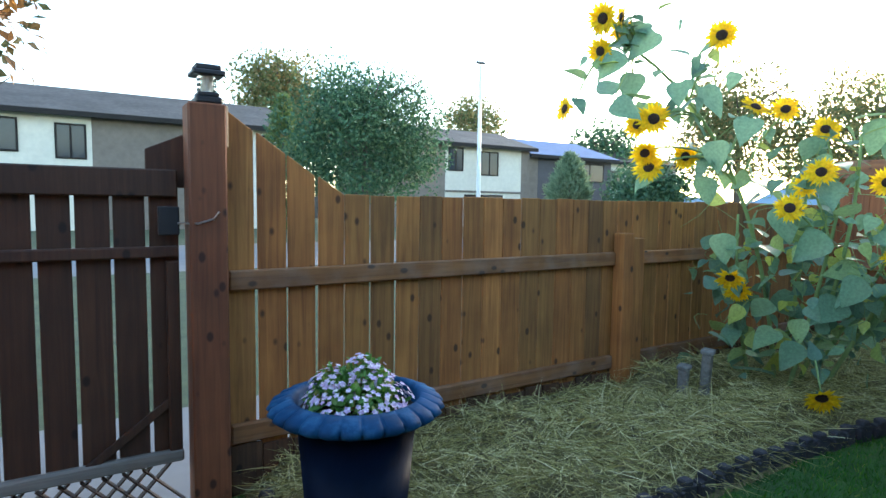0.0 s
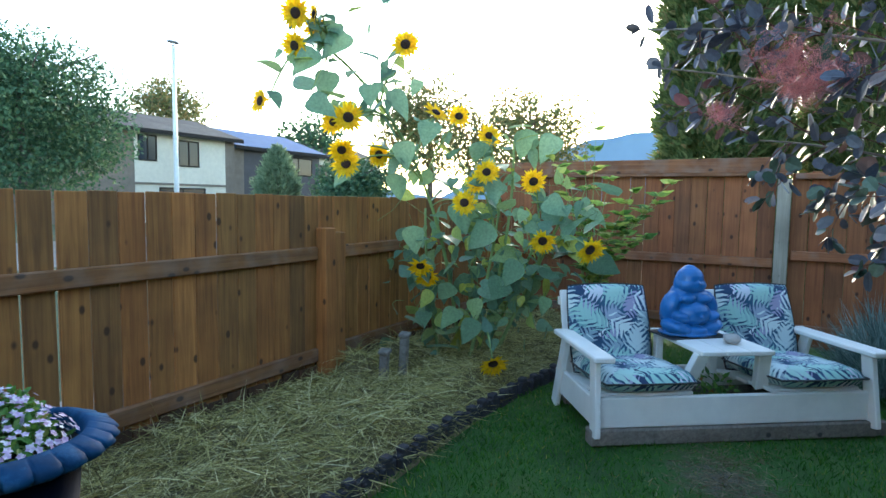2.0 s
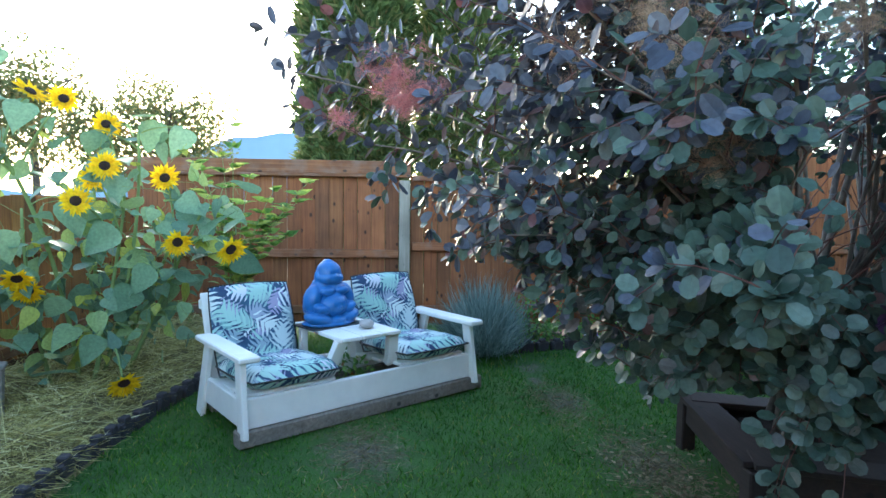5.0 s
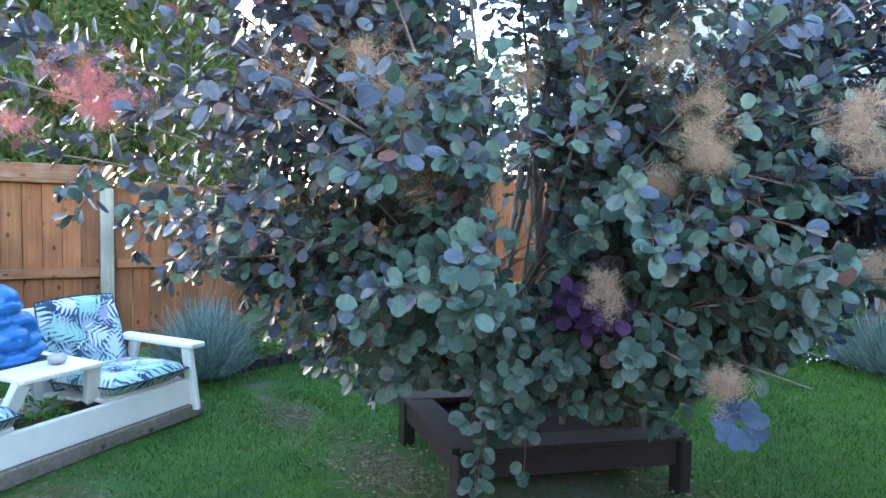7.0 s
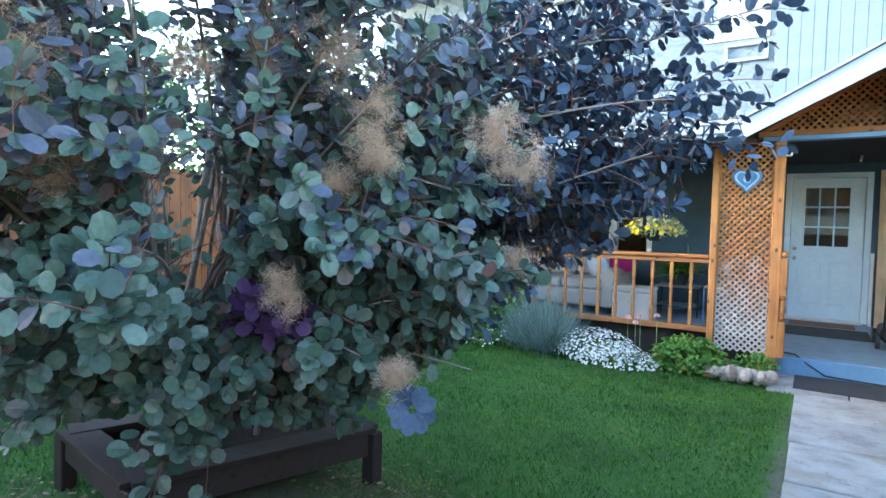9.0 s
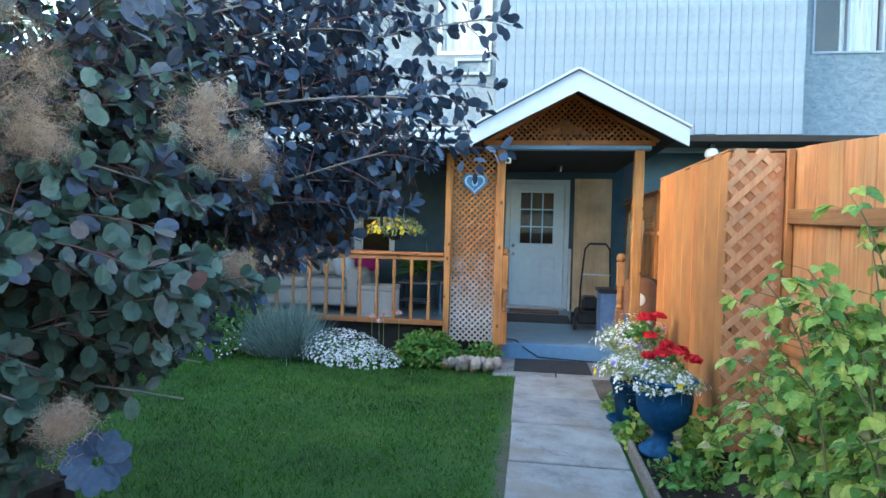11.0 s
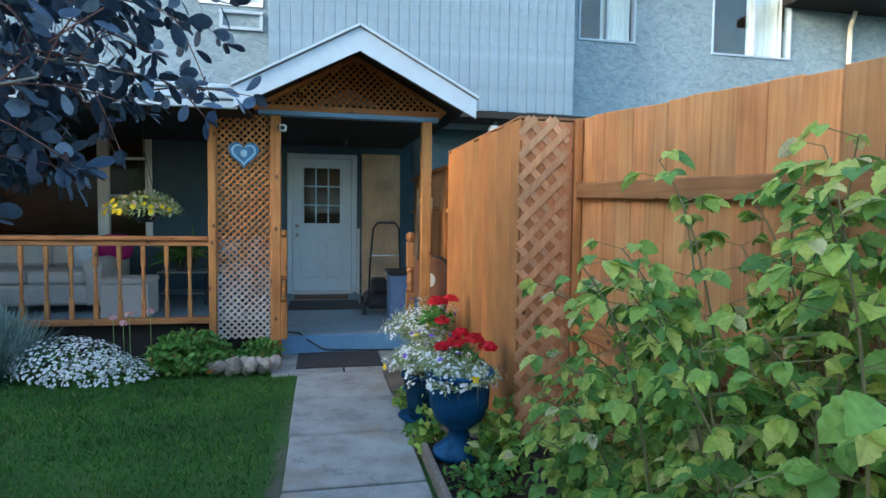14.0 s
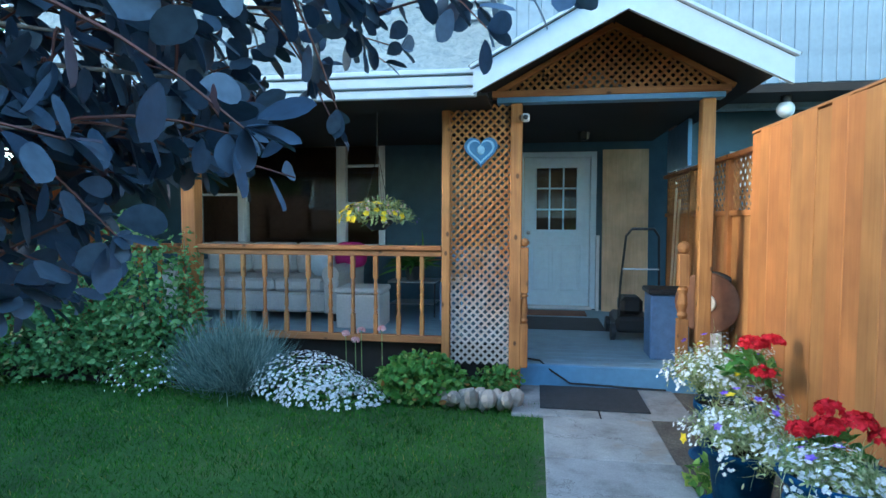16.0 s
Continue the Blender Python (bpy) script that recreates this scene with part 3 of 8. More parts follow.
RASP = leafy("raspberry_leaf", [(0.0, (0.085, 0.20, 0.045)), (0.4, (0.20, 0.37, 0.08)), (0.72, (0.40, 0.52, 0.11)), (0.94, (0.56, 0.58, 0.15)), (1.0, (0.64, 0.56, 0.34))], 0.5, 0.45, 0.35)
CANE = plain("green_brown_cane", (0.16, 0.14, 0.06), 0.8)
TREE_G = leafy("dark_tree_leaf", [(0.0, (0.035, 0.09, 0.045)), (0.6, (0.07, 0.16, 0.08)), (1.0, (0.15, 0.23, 0.10))], 0.55, 0.4)
TREE_B = leafy("autumn_green_leaf", [(0.0, (0.10, 0.13, 0.05)), (0.6, (0.19, 0.21, 0.08)), (1.0, (0.33, 0.22, 0.09))], 0.6, 0.45)
TREE_R = leafy("rusty_maple_leaf", [(0.0, (0.09, 0.11, 0.045)), (0.6, (0.22, 0.11, 0.05)), (1.0, (0.38, 0.18, 0.05))], 0.6, 0.4)
SPRUCE = leafy("pale_spruce_needles", [(0.0, (0.14, 0.22, 0.13)), (1.0, (0.32, 0.40, 0.24))], 0.8, 0.4, 0.2)
CEDAR = leafy("cedar_spray", [(0.0, (0.09, 0.14, 0.055)), (0.6, (0.16, 0.23, 0.08)), (0.9, (0.25, 0.29, 0.11)), (1.0, (0.3, 0.23, 0.1))], 0.8, 0.5, 0.2)
SHRUB = leafy("mint_green_shrub_leaf", [(0.0, (0.07, 0.18, 0.06)), (0.6, (0.15, 0.32, 0.11)), (0.95, (0.26, 0.42, 0.16)), (1.0, (0.30, 0.18, 0.08))], 0.5, 0.35, 0.35)
LAVEN = leafy("grey_green_lavender", [(0.0, (0.08, 0.14, 0.13)), (0.6, (0.19, 0.29, 0.26)), (1.0, (0.36, 0.45, 0.41))], 0.8, 0.25)
GREEN = leafy("bright_bedding_leaf", [(0.0, (0.06, 0.18, 0.035)), (0.7, (0.12, 0.29, 0.055)), (0.95, (0.23, 0.34, 0.08)), (1.0, (0.36, 0.16, 0.05))], 0.5, 0.35)
PALEG = leafy("pale_trailing_leaf", [(0.0, (0.24, 0.32, 0.12)), (1.0, (0.50, 0.53, 0.28))], 0.7, 0.35)
WHITEF = leafy("white_blossom", [(0.0, (0.68, 0.70, 0.70)), (1.0, (0.85, 0.85, 0.83))], 0.7, 0.3, 0.2)
REDF = leafy("red_geranium_petal", [(0.0, (0.5, 0.008, 0.015)), (1.0, (0.72, 0.02, 0.04))], 0.6, 0.25, 0.2)
LILAC = leafy("lilac_petal", [(0.0, (0.45, 0.32, 0.52)), (0.5, (0.62, 0.52, 0.68)), (1.0, (0.8, 0.78, 0.83))], 0.6, 0.3, 0.2)
VIOLET = leafy("violet_petal", [(0.0, (0.14, 0.06, 0.5)), (1.0, (0.35, 0.22, 0.7))], 0.6, 0.3, 0.2)
YELLOWF = leafy("yellow_pansy_petal", [(0.0, (0.75, 0.5, 0.01)), (1.0, (0.85, 0.65, 0.05))], 0.6, 0.3, 0.2)
PINKF = leafy("pink_petal", [(0.0, (0.65, 0.3, 0.3)), (1.0, (0.75, 0.5, 0.48))], 0.6, 0.3, 0.2)

# ---- ground ----
def sheet(name, x0, x1, y0, y1, z, material, label, category, n=1, bumpy=0.0):
    xs, ys = np.linspace(x0, x1, n + 1), np.linspace(y0, y1, n + 1)
    v = [(x, y, z + (bumpy * noise.noise((x * 1.3, y * 1.3, 0)) if bumpy else 0)) for y in ys for x in xs]
    f = [(j * (n + 1) + i, j * (n + 1) + i + 1, (j + 1) * (n + 1) + i + 1, (j + 1) * (n + 1) + i) for j in range(n) for i in range(n)]
    return tagged(put(name, MB().add(v, f), material), label, category, kind="structure")


sheet("ground", -1500, 1500, -1500, 1500, -0.06, FAR_G, "far grassy ground reaching the horizon", "ground")
sheet("road", -60, 80, 12.5, 19.5, -0.05, PAVE, "grey asphalt road behind the yard", "road")
sheet("pavement", -1.5, 7.5, 3.05, 4.4, -0.04, PAVE, "grey path outside the wooden gate", "pavement")
sheet("lawn", -1.0, 7.2, -9.9, 3.05, -0.012, LAWN, "clipped green lawn with bare patches", "lawn", 60, 0.008)

# straw bed, heaped
STRAW_X0, STRAW_X1 = 1.22, 6.75


def straw_h(x, y):
    lump = 0.5 + 0.5 * noise.noise((x * 1.7, y * 1.7, 3.0))
    lump2 = 0.5 + 0.5 * noise.noise((x * 4.5, y * 4.5, 8.0)) + 0.3 * noise.noise((x * 11, y * 11, 2.0))
    edge = min(1.0, max(0.0, (y - 1.8) / 0.22)) * min(1.0, max(0, (x - STRAW_X0) / 0.2))
    clump = 0.12 * math.exp(-((x - 3.9) ** 2 + (y - 2.78) ** 2) / 0.02) + 0.12 * math.exp(-((x - 4.42) ** 2 + (y - 2.72) ** 2) / 0.03) + 0.07 * math.exp(-((x - 2.55) ** 2 + (y - 2.6) ** 2) / 0.04) - 0.06 * math.exp(-((x - 4.1) ** 2 + (y - 2.5) ** 2) / 0.03)
    return (0.02 + 0.10 * lump + 0.13 * lump2 + clump) * edge - 0.005


sv, sf, sn = [], [], (110, 30)
for j in range(sn[1] + 1):
    for i in range(sn[0] + 1):
        x, y = STRAW_X0 + (STRAW_X1 - STRAW_X0) * i / sn[0], 1.78 + 1.2 * j / sn[1]
        sv.append((x, y, straw_h(x, y)))
for j in range(sn[1]):
    for i in range(sn[0]):
        k = j * (sn[0] + 1) + i
        sf.append((k, k + 1, k + sn[0] + 2, k + sn[0] + 1))
bed = tagged(put("straw_bed", MB().add(sv, sf), STRAW_G, smooth=True), "garden bed mulched with pale yellow straw", "garden bed", kind="structure")
ns = 34000
p = np.stack([rng.uniform(STRAW_X0 + 0.03, STRAW_X1, ns), rng.uniform(1.83, 2.95, ns), np.zeros(ns)], 1)
p[:, 2] = [straw_h(x, y) + 0.004 for x, y in p[:, :2]]
d = rng.normal(size=(ns, 3)) * (1, 1, 0.3) + np.array([[0.9 * noise.noise((a * 2.2, b * 2.2, 5.0)), 0.9 * noise.noise((a * 2.2, b * 2.2, 9.0)), 0.0] for a, b, _ in p])
p[:, 2] += rng.uniform(0, 0.018, ns)
tagged(put("straw", blades(MB(), p, d, rng.uniform(0.05, 0.26, ns), rng.uniform(0.002, 0.0055, ns)), STRAW), "loose dry straw mulch lying on the bed", "straw", kind="stuff")

# lawn blades, thinner over bare patches
ng = 135000
p = np.stack([rng.uniform(0.70, 6.6, ng), rng.uniform(-6.25, 1.82, ng), np.full(ng, -0.008)], 1)
keep = np.ones(ng, bool)
for px, py, rx, ry in PATCHES:
    q = ((p[:, 0] - px) / rx) ** 2 + ((p[:, 1] - py) / ry) ** 2
    keep &= rng.uniform(size=ng) < np.clip(0.12 + 0.75 * q * q, 0, 1) + (q > 1.6)
p = p[keep]
ng = len(p)
d = rng.normal(size=(ng, 3)) * (0.55, 0.55, 0) + (0, 0, 1)
tagged(put("grass", blades(MB(), p, d, rng.uniform(0.014, 0.045, ng) * np.array([1 + 0.5 * noise.noise((a * 2.3, b * 2.3, 1.0)) for a, b, _ in p]), rng.uniform(0.003, 0.006, ng)), GRASS), "short green grass blades of the lawn", "grass", kind="stuff")

nd_ = 5200
cen = np.array([(3.55, -1.12), (3.8, 0.4), (2.45, -2.35), (3.1, -1.2), (4.6, -0.9)])[rng.integers(0, 5, nd_)]
p = np.concatenate([cen + rng.normal(size=(nd_, 2)) * (0.26, 0.13), np.full((nd_, 1), -0.006)], 1)
tagged(put("dry_grass", blades(MB(), p, rng.normal(size=(nd_, 3)) * (1, 1, 0.15) + (0, 0, 0.25), rng.uniform(0.03, 0.09, nd_), rng.uniform(0.002, 0.004, nd_)), DRYG), "withered tan grass on the bare patches", "grass", kind="stuff")
nl_ = 420
cen = np.array([(3.6, -1.15), (2.5, -2.4), (3.0, -1.25)])[rng.integers(0, 3, nl_)]
p = np.concatenate([cen + rng.normal(size=(nl_, 2)) * (0.3, 0.17), np.full((nl_, 1), 0.0)], 1)
tagged(put("leaf_litter", leaves(MB(), p, rng.normal(size=(nl_, 3)) * (1, 1, 0.1), np.array([[0, 0, 1.0]]) + rng.normal(size=(nl_, 3)) * 0.3, rng.uniform(0.015, 0.04, nl_), 0.018), DRYG), "fallen dry leaves round the planter", "leaf litter", kind="stuff")

# ---- fences ----
BW = 0.1385


def board_mesh(name, w, t, h0, h1, cut=None):
    """An upright board; cut: the top's height at its other edge, for a slanted end."""
    mb = cbox(MB(), (-w / 2, -t / 2, h0), (w / 2, t / 2, h1), 0.003)
    if cut is not None:
        v = mb.v[0]
        top = v[:, 2] > (h0 + h1) / 2
        v[top, 2] += (v[top, 0] / w + 0.5) * (cut - h1)
    return mb.mesh(name)


def fence_run(parent, a, b, top, base, material, seed=1, gap=0.001):
    """Boards shoulder to shoulder from a to b (plan points); each its own object."""
    r = random.Random(seed)
    a, b = Vector(a), Vector(b)
    n = int(round((b - a).length / 0.1425))
    step = (b - a) / n
    turn = math.degrees(math.atan2(step.y, step.x))
    me = [board_mesh("board", step.length - g, 0.017, base, top) for g in (gap, gap + 0.0015, gap + 0.003)]
    for i in range(n):
        c = a + step * (i + 0.5) + Vector((-step.y, step.x)).normalized() * (0.0015 if i % 2 else -0.0015)
        piece("board", r.choice(me), material, parent, pose(c.x, c.y, r.uniform(-0.012, 0.012), 0, r.uniform(-0.1, 0.1), turn))


SKIRT_ME = [board_mesh("skirt_board", 0.142, 0.016, -0.05, 0.225 - 0.012 * k) for k in range(3)]
fence_n = thing("fence", (4.0, 3.0, 0), "low brown-stained cedar board fence behind the straw bed", "fence")
YN = 2.99
x = 1.158
r = random.Random(4)
while x < 6.8:
    top = 1.385
    xm = x + BW / 2
    def tz(q):
        return 1.385 + max(0.0, (1.72 - q)) * 0.66
    gap = 0.012 if x < 1.3 else (0.006 if x < 2.0 else 0.0035)
    me = board_mesh("board", BW - gap, 0.017, 0.03, tz(x), tz(x + BW)) if x < 1.72 else board_mesh("board", BW - gap, 0.017, 0.03, 1.385 + r.uniform(-0.004, 0.004))
    piece("board", me, FENCE_N, fence_n, pose(xm, YN, 0, 0, r.uniform(-0.2, 0.2), r.uniform(-0.3, 0.3)))
    x += BW + (0.006 if x < 1.9 else 0.004)
for z0, z1 in ((0.945, 1.035), (0.235, 0.325)):
    for xa, xb in ((1.17, 3.68), (3.93, 6.76)):
        put("rail", cbox(MB(), (xa, 2.942, z0), (xb, 2.981, z1), 0.006), FENCE_NR, fence_n)
put("post", cbox(MB(), (3.685, 2.88, -0.05), (3.79, 2.975, 1.165), 0.006), FENCE_N, fence_n)
put("post", cbox(MB(), (3.795, 2.895, -0.05), (3.915, 2.976, 1.13), 0.006), FENCE_N, fence_n, "second square post")
for i in range(38):
    piece("skirt_board", SKIRT_ME[i % 3], SKIRT_W, fence_n, pose(1.24 + i * 0.146, 2.968, r.uniform(-0.01, 0.0), 0, 0, 0))

# gate, its post and the lamp on it
gate = thing("gate", (0.3, 3.0, 0), "dark brown wooden garden gate, closed", "gate")
for i in range(14):
    piece("board", board_mesh("board", 0.113 + 0.004 * (i % 3), 0.018, 0.2, 1.45), GATE_W, gate, pose(0.914 - i * 0.1305, 3.0, 0, 0, 0, 0))
put("top_rail", cbox(MB(), (-0.75, 2.955, 1.36), (0.965, 2.99, 1.475), 0.006), GATE_W, gate)
put("middle_rail", cbox(MB(), (-0.75, 2.95, 1.105), (0.965, 2.99, 1.152), 0.006), GATE_W, gate)
put("bottom_rail", cbox(MB(), (-0.75, 2.95, 0.21), (0.97, 2.99, 0.262), 0.006), TIMBER, gate, "grey weathered bottom rail")
put("stile", cbox(MB(), (0.915, 2.955, 0.25), (0.965, 2.988, 1.09), 0.005), GATE_W, gate)
put("brace", beam(MB(), (0.6, 2.97, 0.24), (0.95, 2.97, 0.5), 0.02, 0.035), GATE_W, gate)
pk = put("peak_board", board_mesh("peak_board", 0.15, 0.02, 1.4, 1.56, 1.63), GATE_W, gate, "angled board standing above the gate")
pk.matrix_basis = pose(0.925, 3.02, 0)
put("latch", cbox(MB(), (0.885, 2.935, 1.2), (0.968, 2.952, 1.32), 0.008), BLACK, gate, "black metal gate latch")
lt = MB()
for k in range(-8, 30):
    s0 = -0.75 + k * 0.075
    for sg in (1, -1):
        xa, xb = s0, s0 + sg * 0.17
        if min(xa, xb) > -0.75 and max(xa, xb) < 0.98:
            beam(lt, (xa, 2.985 + 0.008 * sg, 0.02), (xb, 2.985 + 0.008 * sg, 0.2), 0.006, 0.038, 0.001, up=(0, 1, 0))
put("lattice", lt, GATE_W, gate, "dark lattice strip below the gate")
gpost = thing("gate_post", (1.1, 2.95, 0), "thick red-brown square gate post", "post")
put("post", cbox(MB(), (0.998, 2.875, -0.05), (1.152, 3.015, 1.755), 0.008), POST_W, gpost)
put("strip", cbox(MB(), (1.153, 2.92, 1.58), (1.168, 2.945, 1.755), 0.002), PLY, gpost, "pale unstained wood strip")
put("hook", tube(MB(), [(0.96, 2.93, 1.25), (1.03, 2.868, 1.25), (1.09, 2.862, 1.27), (1.11, 2.85, 1.3)], 0.004), METAL, gpost, "bent metal latch string")
lamp = thing("post_lamp", (1.087, 2.945, 1.755), "black solar post cap lamp on the gate post", "lamp")
LX, LY = 1.087, 2.945
put("base", cbox(cbox(MB(), (LX - 0.055, LY - 0.055, 1.7560), (LX + 0.055, LY + 0.055, 1.7849), 0.008), (LX - 0.045, LY - 0.045, 1.7857), (LX + 0.045, LY + 0.045, 1.8036), 0.006), BLACK, lamp)
for k in range(3):
    put("lens", lathe(MB(), [(0.036, 1.8053 + k * 0.022), (0.042, 1.8130 + k * 0.022), (0.042, 1.8189 + k * 0.022), (0.036, 1.8257 + k * 0.022)], 20, at=(LX, LY, 0)), GLASS, lamp, "clear ribbed lens ring")
put("lens_core", lathe(MB(), [(0.018, 1.8053), (0.018, 1.8682)], 10, at=(LX, LY, 0)), WHITE_V, lamp)
put("roof", cbox(cbox(MB(), (LX - 0.066, LY - 0.066, 1.8716), (LX + 0.066, LY + 0.066, 1.8937), 0.01), (LX - 0.052, LY - 0.052, 1.8945), (LX + 0.052, LY + 0.052, 1.9175), 0.012), BLACK, lamp)
post2 = put("gate_post", cbox(MB(), (-0.93, 2.9, -0.05), (-0.79, 3.02, 1.775), 0.008), POST_W)
tagged(post2, "thick red-brown square gate post by the hinge", "post")

# east fence, stepped
XE = 6.82
fence_e = thing("fence", (XE, 0, 0), "tall red-stained board fence behind the bench", "fence")
fence_run(fence_e, (XE, 3.0), (XE, 0.24), 1.66, 0.1, FENCE_E, seed=3)
fence_run(fence_e, (XE, 0.12), (XE, -2.9), 1.66, 0.08, FENCE_E, seed=5)
fence_run(fence_e, (XE, -2.9), (XE, -9.4), 1.98, 0.08, FENCE_E, seed=6)
for ya, yb, dz in ((3.0, 0.24, 0), (0.1, -2.9, 0.08), (-2.9, -9.4, 0.08)):
    put("rail", cbox(MB(), (XE - 0.055, yb, 0.79 + dz), (XE - 0.012, ya, 0.875 + dz), 0.006), FENCE_ER, fence_e)
    put("rail", cbox(MB(), (XE - 0.055, yb, 0.2), (XE - 0.012, ya, 0.285), 0.006), FENCE_ER, fence_e)
put("top_board", cbox(MB(), (XE - 0.05, 0.12, 1.665), (XE + 0.03, 3.0, 1.80), 0.006), FENCE_ER, fence_e)
put("top_trim", cbox(MB(), (XE - 0.075, 0.12, 1.63), (XE - 0.012, 3.0, 1.664), 0.006), FENCE_ER, fence_e)
put("top_trim", cbox(MB(), (XE - 0.06, -2.9, 1.60), (XE - 0.012, 0.1, 1.655), 0.006), FENCE_ER, fence_e)
put("post", cbox(MB(), (XE - 0.11, 0.125, -0.05), (XE - 0.015, 0.235, 1.6), 0.006), POST_PALE, fence_e, "pale weathered square fence post")
for y in (-2.9, -5.4, -7.6):
    put("post", cbox(MB(), (XE - 0.11, y - 0.05, -0.05), (XE - 0.015, y + 0.05, 1.7), 0.006), POST_W, fence_e)

# west fence and the taller screen by the path
XW = -0.98
fence_w = thing("fence", (XW, -1.5, 0), "tall honey-coloured cedar board fence", "fence")
r = random.Random(8)


def west_top(y):
    """The fence steps down gently from the screen towards the gate."""
    return max(1.80, 1.96 - 0.075 * (y + 3.96))


for i in range(49):
    y = -3.89 + i * 0.1425
    me = board_mesh("board", 0.1405 - r.choice((0.0, 0.001, 0.002)), 0.017, 0.08, west_top(y - 0.07), west_top(y + 0.07))
    piece("board", me, FENCE_WB, fence_w, pose(XW + (0.0015 if i % 2 else -0.0015), y, r.uniform(-0.006, 0.006), 0, 0, 90 + r.uniform(-0.1, 0.1)))
for z, drop in ((1.549, 0.07), (0.784, 0.04), (0.204, 0.02)):
    put("rail", beam(MB(), (XW + 0.031, -3.95, z), (XW + 0.031, -1.85, z - drop), 0.039, 0.088, 0.006), FENCE_WR, fence_w)
    put("rail", beam(MB(), (XW + 0.031, -1.845, z - drop), (XW + 0.031, 2.98, z - drop), 0.039, 0.088, 0.006), FENCE_WR, fence_w)
screen = thing("privacy_screen", (-0.6, -4.9, 0), "smooth honey cedar privacy screen with lattice end", "screen")
fence_run(screen, (-0.61, -3.965), (-0.61, -5.82), 1.935, 0.08, SCREEN_W, seed=9, gap=-0.004)
fence_run(screen, (-0.95, -5.8), (-0.95, -3.97), 1.92, 0.08, SCREEN_W, seed=10, gap=-0.004)
put("cap", cbox(MB(), (-0.97, -5.83, 1.94), (-0.6, -3.96, 1.955), 0.003), FENCE_WR, screen)
put("end_post", cbox(MB(), (-0.965, -3.955, 0.06), (-0.925, -3.915, 1.95), 0.004), FENCE_W, screen)
put("end_board", cbox(MB(), (-0.92, -3.962, 0.1), (-0.62, -3.945, 1.93), 0.003), LATT_BACK, screen)


def lattice(x0, x1, z0, z1, y, pitch, w, t, emit):
    """Crossing slats at 45 degrees, cut to a rectangle in the plane y; emit(a, b, layer) gets each one."""
    h = z1 - z0
    for layer, s in ((0, 1), (1, -1)):
        c = x0 - h if s > 0 else x0
        while c < (x1 if s > 0 else x1 + h):
            lo_t = max(0.0, ((x0 - c) / s) if s > 0 else (c - x1))
            hi_t = min(h, ((x1 - c) / s) if s > 0 else (c - x0))
            if hi_t - lo_t > 0.03:
                emit((c + s * lo_t, y + layer * t, z0 + lo_t), (c + s * hi_t, y + layer * t, z0 + hi_t), layer)
            c += pitch


def screen_slat(a, b, layer):
    put("slat", beam(MB(), a, b, 0.039, 0.0045, 0.001, up=(0, 1, 0)), LATT_W, screen)


lattice(-0.885, -0.60, 0.14, 1.945, -3.9405, 0.125, 0.039, 0.005, screen_slat)

# ---- path ----
path = thing("path", (0.3, -3, 0), "path of worn grey square concrete slabs", "path", kind="structure")
r = random.Random(2)
y = -5.98
put("joint_soil", cbox(MB(), (-0.06, -6.7, -0.04), (0.66, 2.84, -0.006), 0.002), SOIL, path, "dark soil in the joints")
while y < 2.85:
    d = 0.738
    put("slab", cbox(MB(), (-0.068 + r.uniform(-0.008, 0.008), y + 0.012, -0.05), (0.672 + r.uniform(-0.008, 0.008), y + d - 0.012, 0.016 + r.uniform(-0.004, 0.006)), 0.008), SLAB, path)
    y += d
for xa, xb in ((-0.36, 0.27), (0.285, 0.905)):
    put("slab", cbox(MB(), (xa, -6.74, -0.05), (xb, -5.99, 0.012), 0.008), SLAB, path)
mat1 = put("doormat", cbox(MB(), (-0.08, -6.7, 0.013), (0.70, -6.12, 0.024), 0.004), RUBBER)
tagged(mat1, "dark grey ribbed rubber mat on the slabs", "mat")

# soil bed beside the path
gx, gy = 14, 60
sv = [(-0.955 + 0.83 * i / gx, -4.15 + 6.9 * j / gy, 0.04 + 0.03 * noise.noise((i * 0.7, j * 0.5, 1)) + 0.02 * noise.noise((i * 2.1, j * 1.7, 4))) for j in range(gy + 1) for i in range(gx + 1)]
sf = [(j * (gx + 1) + i, j * (gx + 1) + i + 1, (j + 1) * (gx + 1) + i + 1, (j + 1) * (gx + 1) + i) for j in range(gy) for i in range(gx)]
tagged(put("soil_bed", MB().add(sv, sf), SOIL, smooth=True), "strip of dark bare soil beside the path", "garden bed", kind="structure")
sheet("gravel_strip", -0.6, -0.06, -6.74, -4.1, 0.004, DIRT, "dirt strip under the flower pots", "soil", 12, 0.01)
edge = put("bed_edging", cbox(MB(), (-0.125, -4.1, -0.04), (-0.095, 2.8, 0.085), 0.006), TIMBER)
tagged(edge, "thin grey weathered board edging the soil", "edging", kind="structure")
edge2 = put("bed_edging", cbox(MB(), (-0.6, -4.13, -0.02), (-0.3, -4.1, 0.09), 0.006), TIMBER)
tagged(edge2, "short grey board at the end of the soil bed", "edging", kind="structure")

# ---- house ----
house = thing("house", (1.0, -9.85, 0), "two-storey pale blue stucco house with a cedar porch", "house", kind="structure")
YD = -9.85


